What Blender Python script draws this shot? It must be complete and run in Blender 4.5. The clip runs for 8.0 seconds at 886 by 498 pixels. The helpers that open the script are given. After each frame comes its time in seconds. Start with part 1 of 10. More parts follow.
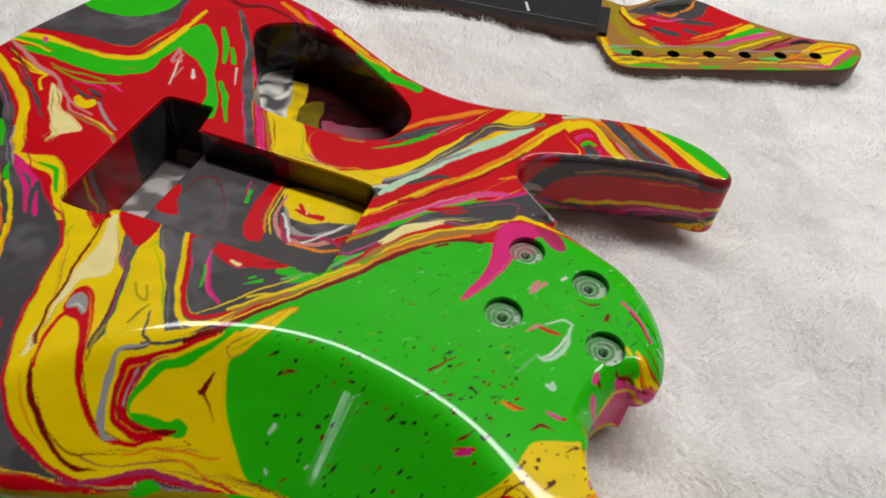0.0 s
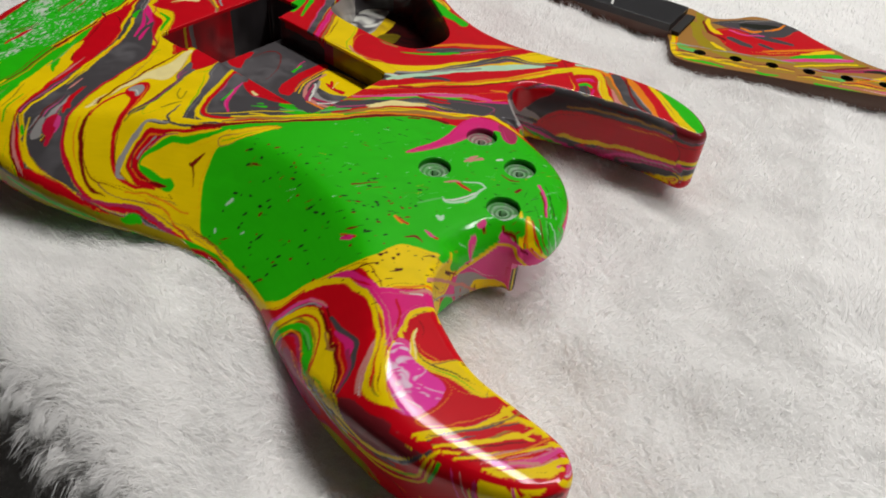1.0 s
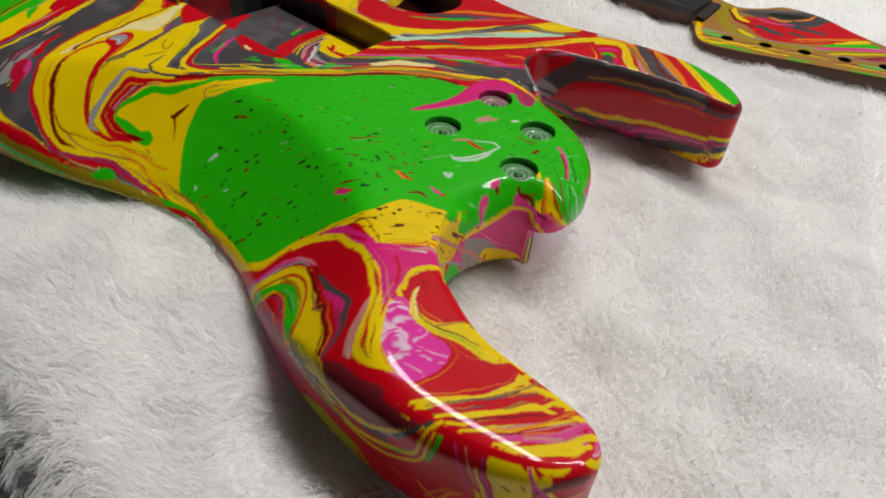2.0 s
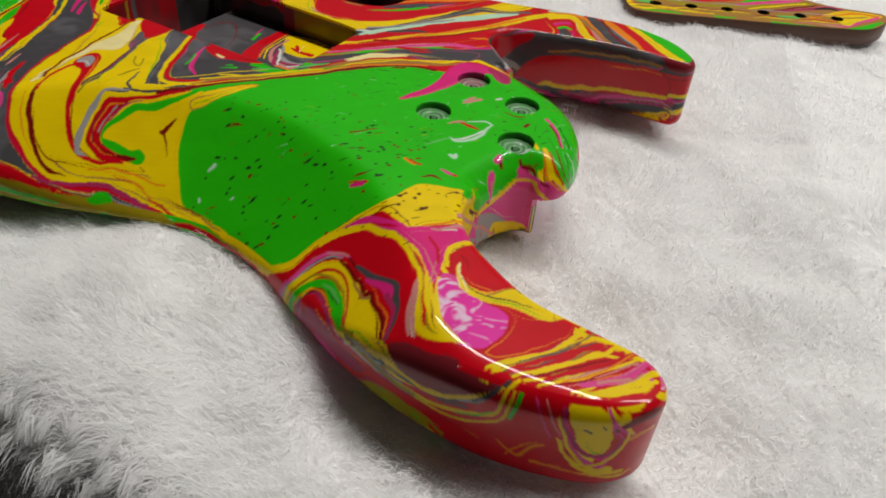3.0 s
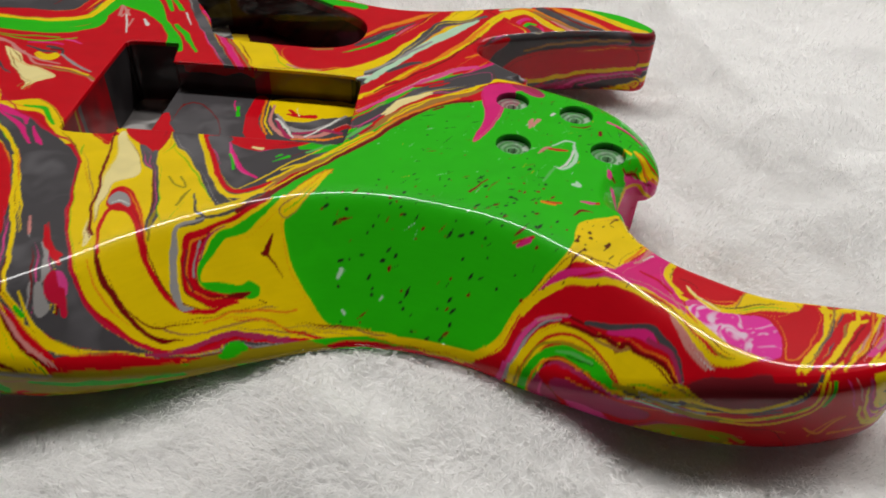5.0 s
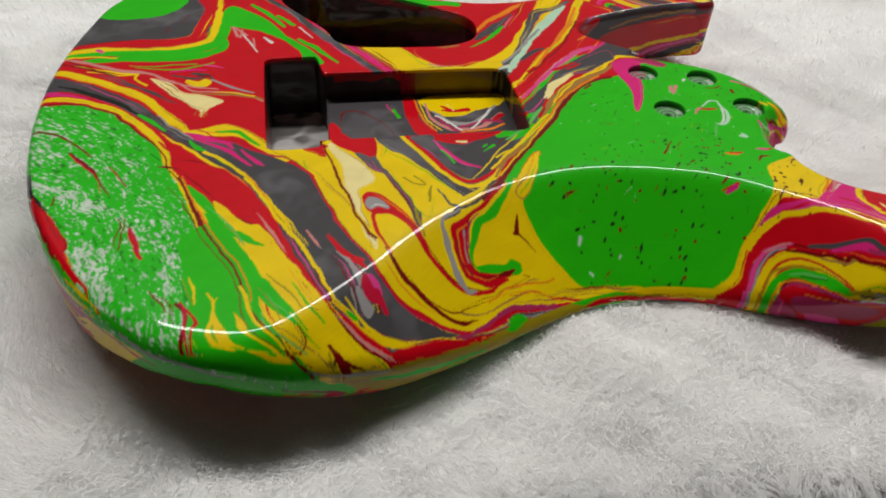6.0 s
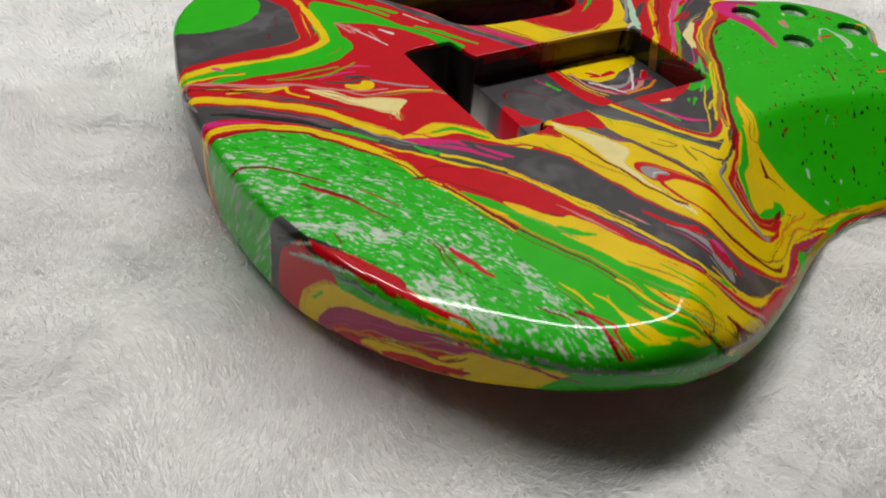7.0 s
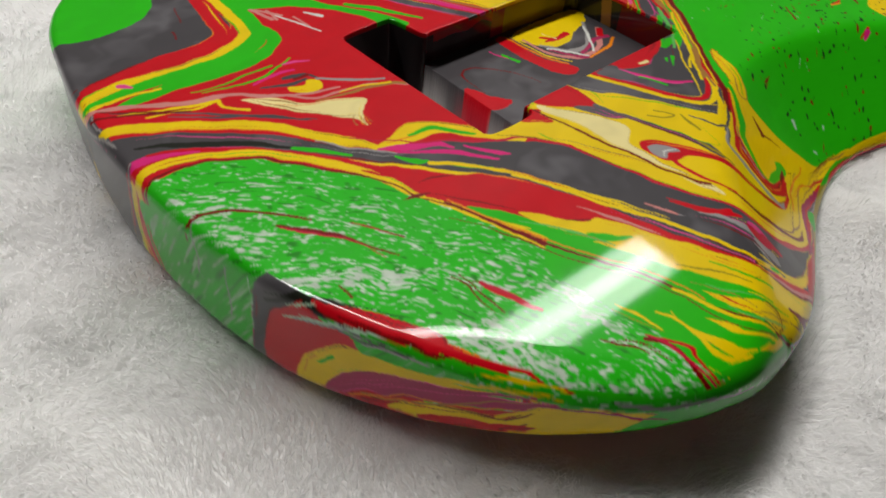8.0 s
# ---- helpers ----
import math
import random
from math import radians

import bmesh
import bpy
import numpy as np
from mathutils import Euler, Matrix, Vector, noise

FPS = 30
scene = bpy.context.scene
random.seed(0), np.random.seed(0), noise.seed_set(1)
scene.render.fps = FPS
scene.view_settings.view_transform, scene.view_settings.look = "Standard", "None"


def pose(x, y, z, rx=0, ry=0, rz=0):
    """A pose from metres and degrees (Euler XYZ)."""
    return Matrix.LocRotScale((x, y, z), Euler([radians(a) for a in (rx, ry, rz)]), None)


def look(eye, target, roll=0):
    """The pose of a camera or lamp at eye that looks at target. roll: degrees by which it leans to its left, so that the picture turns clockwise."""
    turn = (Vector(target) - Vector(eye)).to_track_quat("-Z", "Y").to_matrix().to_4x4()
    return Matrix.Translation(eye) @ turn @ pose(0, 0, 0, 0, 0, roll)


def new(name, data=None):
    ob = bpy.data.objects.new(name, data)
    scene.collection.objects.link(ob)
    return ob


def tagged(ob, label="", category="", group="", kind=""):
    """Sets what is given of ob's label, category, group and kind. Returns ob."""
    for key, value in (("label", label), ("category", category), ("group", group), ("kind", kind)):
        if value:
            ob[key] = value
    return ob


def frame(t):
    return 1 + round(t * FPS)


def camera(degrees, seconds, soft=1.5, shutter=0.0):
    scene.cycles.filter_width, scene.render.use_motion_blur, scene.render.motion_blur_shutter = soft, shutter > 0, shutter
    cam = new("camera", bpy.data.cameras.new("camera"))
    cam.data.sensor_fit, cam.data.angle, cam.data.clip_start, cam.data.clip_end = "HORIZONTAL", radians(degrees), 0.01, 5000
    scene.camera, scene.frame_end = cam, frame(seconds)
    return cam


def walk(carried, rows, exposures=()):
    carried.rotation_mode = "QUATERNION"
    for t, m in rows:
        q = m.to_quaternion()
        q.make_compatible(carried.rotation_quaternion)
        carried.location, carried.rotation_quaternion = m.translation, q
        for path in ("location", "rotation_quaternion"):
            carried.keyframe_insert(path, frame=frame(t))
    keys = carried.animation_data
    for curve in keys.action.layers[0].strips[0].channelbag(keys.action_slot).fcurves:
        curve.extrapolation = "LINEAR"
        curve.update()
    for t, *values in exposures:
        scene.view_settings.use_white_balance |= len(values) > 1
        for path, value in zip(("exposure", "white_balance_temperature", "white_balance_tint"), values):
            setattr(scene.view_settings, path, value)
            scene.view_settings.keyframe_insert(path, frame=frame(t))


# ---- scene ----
cam = camera(61.5, 8.0, soft=1.8)
PATH = [
    (0, (0.065, -0.252, 0.295), (0.187, 1.125, -1.15), 6.8),
    (0.2, (0.110, -0.289, 0.299), (0.052, 1.095, -1.140), 6.5),
    (0.5, (0.165, -0.331, 0.296), (-0.092, 1.061, -1.117), 5.4),
    (0.8, (0.200, -0.345, 0.276), (-0.180, 1.066, -1.081), 4.9),
    (1, (0.212, -0.35, 0.274), (-0.209, 1.069, -1.071), 5.8),
    (1.5, (0.231, -0.349, 0.244), (-0.281, 1.092, -1.044), 5.8),
    (1.7, (0.221, -0.337, 0.228), (-0.266, 1.116, -1.058), 6.5),
    (2.8, (0.192, -0.36, 0.219), (-0.125, 1.159, -1.043), 5.1),
    (3, (0.171, -0.365, 0.223), (-0.056, 1.156, -1.055), 4.9),
    (3.5, (0.107, -0.363, 0.236), (0.093, 1.153, -1.068), 4.3),
    (4, (0.052, -0.359, 0.248), (0.237, 1.131, -1.074), 4.4),
    (5.3, (-0.048, -0.317, 0.242), (0.511, 1.068, -1.088), 3.8),
    (5.5, (-0.081, -0.311, 0.242), (0.537, 1.046, -1.09), 3.7),
    (5.8, (-0.135, -0.304, 0.248), (0.549, 1.019, -1.094), 2.9),
    (6, (-0.175, -0.294, 0.25), (0.595, 0.987, -1.079), 3.3),
    (6.2, (-0.214, -0.270, 0.255), (0.628, 0.941, -1.108), 3.8),
    (6.5, (-0.28, -0.229, 0.239), (0.681, 0.917, -1.088), 3.7),
    (6.7, (-0.314, -0.194, 0.243), (0.736, 0.863, -1.107), 4.3),
    (7, (-0.331, -0.151, 0.225), (0.841, 0.78, -1.102), 4.7),
    (7.2, (-0.327, -0.128, 0.218), (0.882, 0.702, -1.139), 4.9),
    (7.5, (-0.322, -0.105, 0.205), (0.939, 0.621, -1.167), 5.3),
    (8, (-0.317, -0.079, 0.213), (0.972, 0.513, -1.197), 5.7),
]
walk(cam, [(t, look(eye, target, roll)) for t, eye, target, roll in PATH])

# ---- light: a lit ceiling batten in a plain closed room ----
world = bpy.data.worlds.new("room_air")
scene.world = world
world.use_nodes = True
world.node_tree.nodes["Background"].inputs[0].default_value = (0.9, 0.95, 1.0, 1)
world.node_tree.nodes["Background"].inputs[1].default_value = 0.0
scene.view_settings.exposure = 1.04


def batten(a, b, width, watts):
    """A long ceiling lamp from a to b."""
    a, b = Vector(a), Vector(b)
    data = bpy.data.lights.new("batten_light", "AREA")
    data.shape, data.size, data.size_y = "RECTANGLE", (b - a).length, width
    data.energy, data.color = watts, (1.0, 0.985, 0.96)
    ob = new("batten_light", data)
    ob.location = (a + b) / 2
    ob.rotation_euler = (0, 0, math.atan2(b.y - a.y, b.x - a.x))


# the room stands turned against the blanket: ROOM_U along its long wall, ROOM_V towards it
ROOM_U, ROOM_V = Vector((0.937, -0.349, 0)), Vector((0.349, 0.937, 0))


def room_point(u, v, z):
    p = ROOM_U * u + ROOM_V * v
    return (p.x, p.y, z)


batten(room_point(-1.28, 1.05, 2.40), room_point(2.35, 0.97, 2.40), 0.08, 8.0)
batten(room_point(-1.31, 1.05, 2.41), room_point(2.38, 0.97, 2.41), 0.27, 30.0)
batten(room_point(-1.116, -2.025, 2.41), room_point(-1.343, -2.687, 2.41), 0.0135, 0.50)


# ---- materials ----
def nodes_of(name):
    m = bpy.data.materials.new(name)
    m.use_nodes = True
    t = m.node_tree
    return m, t, t.nodes["Principled BSDF"]


def plain(name, colour, rough=0.6, metal=0.0, grain=0.12, size=60.0, bump=0.1):
    """A plain painted or stained surface with grain at two scales."""
    m, t, b = nodes_of(name)
    n1, n2 = t.nodes.new("ShaderNodeTexNoise"), t.nodes.new("ShaderNodeTexNoise")
    n1.inputs["Scale"].default_value, n2.inputs["Scale"].default_value = size, size * 0.11
    add = t.nodes.new("ShaderNodeMath")
    t.links.new(n1.outputs["Fac"], add.inputs[0])
    t.links.new(n2.outputs["Fac"], add.inputs[1])
    mix = t.nodes.new("ShaderNodeMix")
    mix.data_type = "RGBA"
    half = t.nodes.new("ShaderNodeMath")
    half.operation, half.inputs[1].default_value = "MULTIPLY", 0.5
    t.links.new(add.outputs[0], half.inputs[0])
    t.links.new(half.outputs[0], mix.inputs[0])
    mix.inputs[6].default_value = (*[c * (1 - grain) for c in colour], 1)
    mix.inputs[7].default_value = (*[min(1, c * (1 + grain)) for c in colour], 1)
    t.links.new(mix.outputs[2], b.inputs["Base Color"])
    b.inputs["Roughness"].default_value, b.inputs["Metallic"].default_value = rough, metal
    bp = t.nodes.new("ShaderNodeBump")
    bp.inputs["Strength"].default_value, bp.inputs["Distance"].default_value = bump, 0.001
    t.links.new(n1.outputs["Fac"], bp.inputs["Height"])
    t.links.new(bp.outputs["Normal"], b.inputs["Normal"])
    return m


def lacquer(name):
    """Swirled paint (the colour attribute 'paint') under clear gloss lacquer with faint orange peel."""
    m, t, b = nodes_of(name)
    at = t.nodes.new("ShaderNodeAttribute")
    at.attribute_name = "paint"
    n1, n2 = t.nodes.new("ShaderNodeTexNoise"), t.nodes.new("ShaderNodeTexNoise")
    n1.inputs["Scale"].default_value, n2.inputs["Scale"].default_value = 900.0, 35.0
    n1.inputs["Detail"].default_value = 3.0
    tone = t.nodes.new("ShaderNodeMapRange")
    tone.inputs["To Min"].default_value, tone.inputs["To Max"].default_value = 0.90, 1.08
    mul = t.nodes.new("ShaderNodeMath")
    t.links.new(n1.outputs["Fac"], mul.inputs[0])
    t.links.new(n2.outputs["Fac"], mul.inputs[1])
    half = t.nodes.new("ShaderNodeMath")
    half.operation, half.inputs[1].default_value = "MULTIPLY", 0.5
    t.links.new(mul.outputs[0], half.inputs[0])
    t.links.new(half.outputs[0], tone.inputs["Value"])
    scale = t.nodes.new("ShaderNodeVectorMath")
    scale.operation = "SCALE"
    t.links.new(at.outputs["Color"], scale.inputs[0])
    t.links.new(tone.outputs["Result"], scale.inputs["Scale"])
    t.links.new(scale.outputs[0], b.inputs["Base Color"])
    b.inputs["Roughness"].default_value, b.inputs["Specular IOR Level"].default_value = 0.35, 0.06
    b.inputs["Coat Weight"].default_value, b.inputs["Coat Roughness"].default_value = 0.50, 0.047
    bp = t.nodes.new("ShaderNodeBump")
    bp.inputs["Strength"].default_value, bp.inputs["Distance"].default_value = 0.012, 0.001
    t.links.new(n2.outputs["Fac"], bp.inputs["Height"])
    t.links.new(bp.outputs["Normal"], b.inputs["Coat Normal"])
    return m


LACQUER = lacquer("swirl_lacquer")
LACQUER_PLAIN = plain("red_lacquer", (0.30, 0.01, 0.012), 0.2)
FUR = plain("plush_white", (0.90, 0.89, 0.875), 0.95, size=220.0, grain=0.06, bump=0.3)


def fibre(name, colour):
    """Thin fibres that let part of the light through."""
    m, t, b = nodes_of(name)
    geo = t.nodes.new("ShaderNodeNewGeometry")
    vary = t.nodes.new("ShaderNodeMapRange")
    vary.inputs["To Min"].default_value, vary.inputs["To Max"].default_value = 0.93, 1.05
    t.links.new(geo.outputs["Random Per Island"], vary.inputs["Value"])
    tint = t.nodes.new("ShaderNodeVectorMath")
    tint.operation, tint.inputs[0].default_value = "SCALE", colour
    t.links.new(vary.outputs["Result"], tint.inputs["Scale"])
    trans, mix = t.nodes.new("ShaderNodeBsdfTranslucent"), t.nodes.new("ShaderNodeMixShader")
    t.links.new(tint.outputs[0], b.inputs["Base Color"])
    t.links.new(tint.outputs[0], trans.inputs["Color"])
    b.inputs["Roughness"].default_value, b.inputs["Specular IOR Level"].default_value = 0.6, 0.3
    mix.inputs[0].default_value = 0.45
    t.links.new(b.outputs[0], mix.inputs[1])
    t.links.new(trans.outputs[0], mix.inputs[2])
    t.links.new(mix.outputs[0], t.nodes["Material Output"].inputs["Surface"])
    return m


PILE = fibre("plush_fibre", (0.965, 0.955, 0.945))
WALL = plain("wall_paint", (0.20, 0.197, 0.193), 0.9, size=8.0)
# unseen ceiling, south and west walls: darkened to cut light bounced onto the guitar
CEIL = plain("ceiling_paint", (0.16, 0.16, 0.155), 0.9, size=8.0)
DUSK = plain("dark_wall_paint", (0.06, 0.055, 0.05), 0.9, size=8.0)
FLOOR = plain("floor_boards", (0.045, 0.040, 0.037), 0.6, size=12.0)
DARK = plain("dark_bore", (0.012, 0.011, 0.010), 0.8)
EBONY = plain("black_fretboard", (0.014, 0.014, 0.016), 0.35, size=300.0, grain=0.3)
MAPLE = plain("brown_neck_wood", (0.115, 0.055, 0.035), 0.5, size=150.0, grain=0.25)
PEARL = plain("pearl_inlay", (0.75, 0.75, 0.72), 0.3)

# -- shape: plan of the guitar body in millimetres, x along the blanket, y away, top at TOP --
TOP = 42.0
U, V = np.array((0.940, -0.342)), np.array((0.342, 0.940))  # along the neck, across it


def spline(points, closed=True, step=0.5):
    """Catmull-Rom through the points, resampled at about step millimetres."""
    p = np.array(points, float).reshape(-1, 2)
    if closed:
        q = np.vstack((p[-1], p, p[0], p[1]))
    else:
        q = np.vstack((2 * p[0] - p[1], p, 2 * p[-1] - p[-2]))
    out = []
    t = np.linspace(0, 1, 24, endpoint=False)[:, None]
    for a, b, c, d in zip(q, q[1:], q[2:], q[3:]):
        out.append(0.5 * (2 * b + (c - a) * t + (2 * a - 5 * b + 4 * c - d) * t ** 2 + (3 * b - a - 3 * c + d) * t ** 3))
    o = np.vstack(out + [p[:1] if closed else p[-1:]])
    ln = np.r_[0, np.cumsum(np.hypot(*np.diff(o, axis=0).T))]
    n = max(4, int(ln[-1] / step))
    s = np.linspace(0, ln[-1], n, endpoint=not closed)
    return np.c_[np.interp(s, ln, o[:, 0]), np.interp(s, ln, o[:, 1])]


NEAR_EDGE = [(-203, 10), (-200, -28), (-191, -62), (-174, -92), (-150, -111), (-120, -121), (-88, -125), (-52, -124), (-18, -121), (12, -122), (38, -129.5), (61, -143.5), (82.5, -163), (107.5, -183), (135, -199), (165, -210), (195, -213), (214, -209), (223, -198), (217, -185), (196, -175), (176, -166), (160, -152), (147, -136), (141.5, -119), (144.5, -104), (150, -92), (157, -83.5), (165, -79.5), (172, -80.5), (180, -76), (185, -65), (187, -50), (184, -30)]
FAR_EDGE = [(175, -12), (160, 3), (143, 18), (132, 36), (127, 49), (132, 59), (150, 63), (185, 62), (215, 57), (238, 50), (246, 56), (243, 68), (233, 82), (214, 95), (190, 102), (160, 105), (135, 106), (110, 109), (86, 118), (62, 136), (42, 158), (22, 182), (0, 204), (-30, 223), (-68, 231), (-105, 224), (-132, 206), (-152, 177), (-170, 145), (-184, 112), (-195, 75), (-201, 42)]
OUTLINE = spline(NEAR_EDGE + FAR_EDGE)
RIDGE = spline([
    (-240, -100), (-200, -108), (-165, -112), (-139, -107), (-113, -100), (-88, -90), (-68, -81), (-45, -73), (-15, -67), (15, -67), (45, -75),
    (77, -93), (96, -109), (111, -129), (124, -149), (134, -171), (143, -188), (158, -201), (178, -207), (203, -211), (260, -222)], closed=False, step=1.0)


def inside(poly, x, y):
    """Even-odd test of arrays x, y against a closed polyline."""
    res = np.zeros(np.shape(x), bool)
    lo, hi = poly.min(0), poly.max(0)
    near = (x > lo[0]) & (x < hi[0]) & (y > lo[1]) & (y < hi[1])
    px, py = x[near], y[near]
    r = np.zeros(px.shape, bool)
    order = np.argsort(py)
    sy = py[order]
    for (x0, y0), (x1, y1) in zip(poly, np.roll(poly, -1, 0)):
        if y0 == y1:
            continue
        a, b = np.searchsorted(sy, (min(y0, y1), max(y0, y1)))
        k = order[a:b]
        r[k] ^= px[k] < x0 + (py[k] - y0) * (x1 - x0) / (y1 - y0)
    res[near] = r
    return res


def outward(poly):
    t = np.roll(poly, -1, 0) - np.roll(poly, 1, 0)
    n = np.c_[t[:, 1], -t[:, 0]] / np.hypot(t[:, 0], t[:, 1])[:, None]
    area = np.sum(poly[:, 0] * np.roll(poly[:, 1], -1) - np.roll(poly[:, 0], -1) * poly[:, 1])
    return n * np.sign(area)


def away(line, x, y):
    """Distance of points to an open polyline, and the nearest segment."""
    d, near = np.full(x.shape, 1e9), np.zeros(x.shape, int)
    for i, ((a, b), (c, e)) in enumerate(zip(line, line[1:])):
        ux, uy = c - a, e - b
        t = np.clip(((x - a) * ux + (y - b) * uy) / (ux * ux + uy * uy), 0, 1)
        q = (x - a - t * ux) ** 2 + (y - b - t * uy) ** 2
        m = q < d
        d[m], near[m] = q[m], i
    return np.sqrt(d), near


HEEL_RIM = spline([(146, 16), (160, 3), (175, -12), (184, -30), (187, -50), (185, -65), (180, -76)], closed=False, step=2.0)
HEEL_CUT = spline([(147, -98), (150, -92), (157, -83.5), (165, -79.5), (173, -80)], closed=False, step=2.0)
BOUT_RIM = spline([(-203, 0), (-200, -28), (-191, -62), (-174, -92), (-150, -111), (-128, -119)], closed=False, step=2.0)
BELLY = np.vstack((RIDGE[::2], [(260, -300), (-240, -300)]))


def top_of(x, y):
    """Height of the body's back: flat, sloping down beyond the ridge of the belly cut, drooping a little at the heel's end."""
    x, y = np.asarray(x, float), np.asarray(y, float)
    d, _ = away(RIDGE[::3], x.ravel(), y.ravel())
    d = np.where(inside(BELLY, x.ravel(), y.ravel()), d, -d).reshape(x.shape)
    soft = 2.2
    g = soft * np.logaddexp(0, d / soft)
    z = TOP - 0.70 * g
    heel = (x > 118) & (y < 16) & (y > -130)
    rim, _ = away(HEEL_RIM, x[heel], y[heel])
    cut, _ = away(HEEL_CUT, x[heel], y[heel])
    z[heel] -= 8.5 * np.clip(1 - rim / 18, 0, 1) ** 2 + 1.15 * 1.2 * np.logaddexp(0, (9.5 - cut) / 1.2)
    bout = (x < -105) & (y < 10)
    rim, _ = away(BOUT_RIM, x[bout], y[bout])
    z[bout] -= 4.5 * np.clip(1 - rim / 15, 0, 1) ** 2 * np.clip((-12 - y[bout]) / 50, 0, 1)
    return np.maximum(z, 5.0)
# -- end shape --


# ---- the room and the blanket ----
def box(bm, lo, hi):
    vs = [bm.verts.new((x, y, z)) for x in (lo[0], hi[0]) for y in (lo[1], hi[1]) for z in (lo[2], hi[2])]
    for f in ((0, 1, 3, 2), (4, 6, 7, 5), (0, 4, 5, 1), (2, 3, 7, 6), (0, 2, 6, 4), (1, 5, 7, 3)):
        bm.faces.new([vs[i] for i in f])


def part(name, bm, material, parent=None, label=""):
    me = bpy.data.meshes.new(name)
    bmesh.ops.recalc_face_normals(bm, faces=bm.faces)
    bm.to_mesh(me)
    bm.free()
    me.materials.append(material)
    ob = new(name, me)
    ob.parent = parent
    return tagged(ob, label)


def room_slab(name, u, v, z, material, label, category):
    """A flat slab of the room from (low, high) pairs along ROOM_U, ROOM_V and up."""
    bm = bmesh.new()
    box(bm, (0, 0, 0), (1, 1, 1))
    for w in bm.verts:
        x, y, h = w.co
        w.co = room_point(u[0] + (u[1] - u[0]) * x, v[0] + (v[1] - v[0]) * y, z[0] + (z[1] - z[0]) * h)
    return tagged(part(name, bm, material), label, category, kind="structure")


U0, U1, V0, V1, Z0, Z1 = -3.4, 3.7, -3.5, 1.58, -0.60, 2.48
room_slab("floor", (U0, U1), (V0, V1), (Z0 - 0.1, Z0), FLOOR, "dark plain floor under the blanket", "floor")
room_slab("ceiling", (U0, U1), (V0, V1), (Z1, Z1 + 0.1), CEIL, "plain grey ceiling, unseen, kept dim to limit bounced light", "ceiling")
room_slab("wall_north", (U0, U1), (V1, V1 + 0.1), (Z0, Z1), WALL, "plain pale painted wall", "wall")
room_slab("wall_south", (U0, U1), (V0 - 0.1, V0), (Z0, Z1), DUSK, "plain unseen wall, kept dark to limit bounced light", "wall")
room_slab("wall_west", (U0 - 0.1, U0), (V0 - 0.1, V1 + 0.1), (Z0, Z1), DUSK, "plain unseen wall, kept dark to limit bounced light", "wall")
room_slab("wall_east", (U1, U1 + 0.1), (V0 - 0.1, V1 + 0.1), (Z0, Z1), WALL, "plain pale painted wall", "wall")


def hash_noise(x, y, seed):
    """Smooth value noise on a unit lattice, as arrays."""
    rng = np.random.RandomState(seed)
    tab = rng.rand(128, 128)
    ix, iy = np.floor(x).astype(int), np.floor(y).astype(int)
    fx, fy = x - ix, y - iy
    fx, fy = fx * fx * (3 - 2 * fx), fy * fy * (3 - 2 * fy)
    g = lambda a, b: tab[a % 128, b % 128]
    return (g(ix, iy) * (1 - fx) + g(ix + 1, iy) * fx) * (1 - fy) + (g(ix, iy + 1) * (1 - fx) + g(ix + 1, iy + 1) * fx) * fy


EDGE = np.array(((-900, 70), (-400, -95), (-110, -193), (0, -225), (65, -251), (200, -330), (600, -560)), float)


def fur_height(x, y):
    """Height in millimetres of the blanket's skin, under the pile."""
    z = -7 + 8 * (hash_noise(x / 80, y / 80, 3) - 0.5) + 7 * (hash_noise(x / 30, y / 30, 4) - 0.5) + 3 * (hash_noise(x / 12, y / 12, 5) - 0.5)
    z = z + 7 * np.exp(-((x - 25) / 75) ** 2 - ((y + 165) / 38) ** 2)
    z = z + 7 * np.clip((y - 130) / 90, 0, 1)
    z = z - 6 * np.exp(-((x + 208) / 38) ** 2 - ((y - 50) / 95) ** 2)
    d = np.interp(x, EDGE[:, 0], EDGE[:, 1]) + 16 - y
    drop = np.where(d > 0, d * d / 30, 0)
    drop = np.where(d > 21, 14.7 + (d - 21) * 9, drop)
    return z - drop


def mesh_from(name, verts, faces, material, smooth=True, colours=None):
    me = bpy.data.meshes.new(name)
    v, f = np.asarray(verts, np.float32), np.asarray(faces, np.int32)
    me.vertices.add(len(v))
    me.vertices.foreach_set("co", v.ravel())
    k = f.shape[1]
    me.loops.add(f.size)
    me.loops.foreach_set("vertex_index", f.ravel())
    me.polygons.add(len(f))
    me.polygons.foreach_set("loop_start", np.arange(0, f.size, k, dtype=np.int32))
    me.polygons.foreach_set("use_smooth", np.full(len(f), smooth))
    if colours is not None:
        at = me.color_attributes.new("paint", "FLOAT_COLOR", "POINT")
        at.data.foreach_set("color", np.c_[colours, np.ones(len(colours))].astype(np.float32).ravel())
    me.update(calc_edges=True)
    me.materials.append(material)
    return me


gx, gy = np.meshgrid(np.arange(-900, 1101, 6.0), np.arange(-700, 901, 6.0))
gz = np.maximum(fur_height(gx, gy), -560)
idx = np.arange(gx.size).reshape(gx.shape)
quads = np.c_[idx[:-1, :-1].ravel(), idx[:-1, 1:].ravel(), idx[1:, 1:].ravel(), idx[1:, :-1].ravel()]
quads = quads[gz.ravel()[quads].max(1) > -555]
blanket = new("fur_blanket", mesh_from("fur_blanket", np.c_[gx.ravel(), gy.ravel(), gz.ravel()] / 1000, quads, FUR))
tagged(blanket, "rumpled white plush faux fur blanket under the guitar", "blanket")


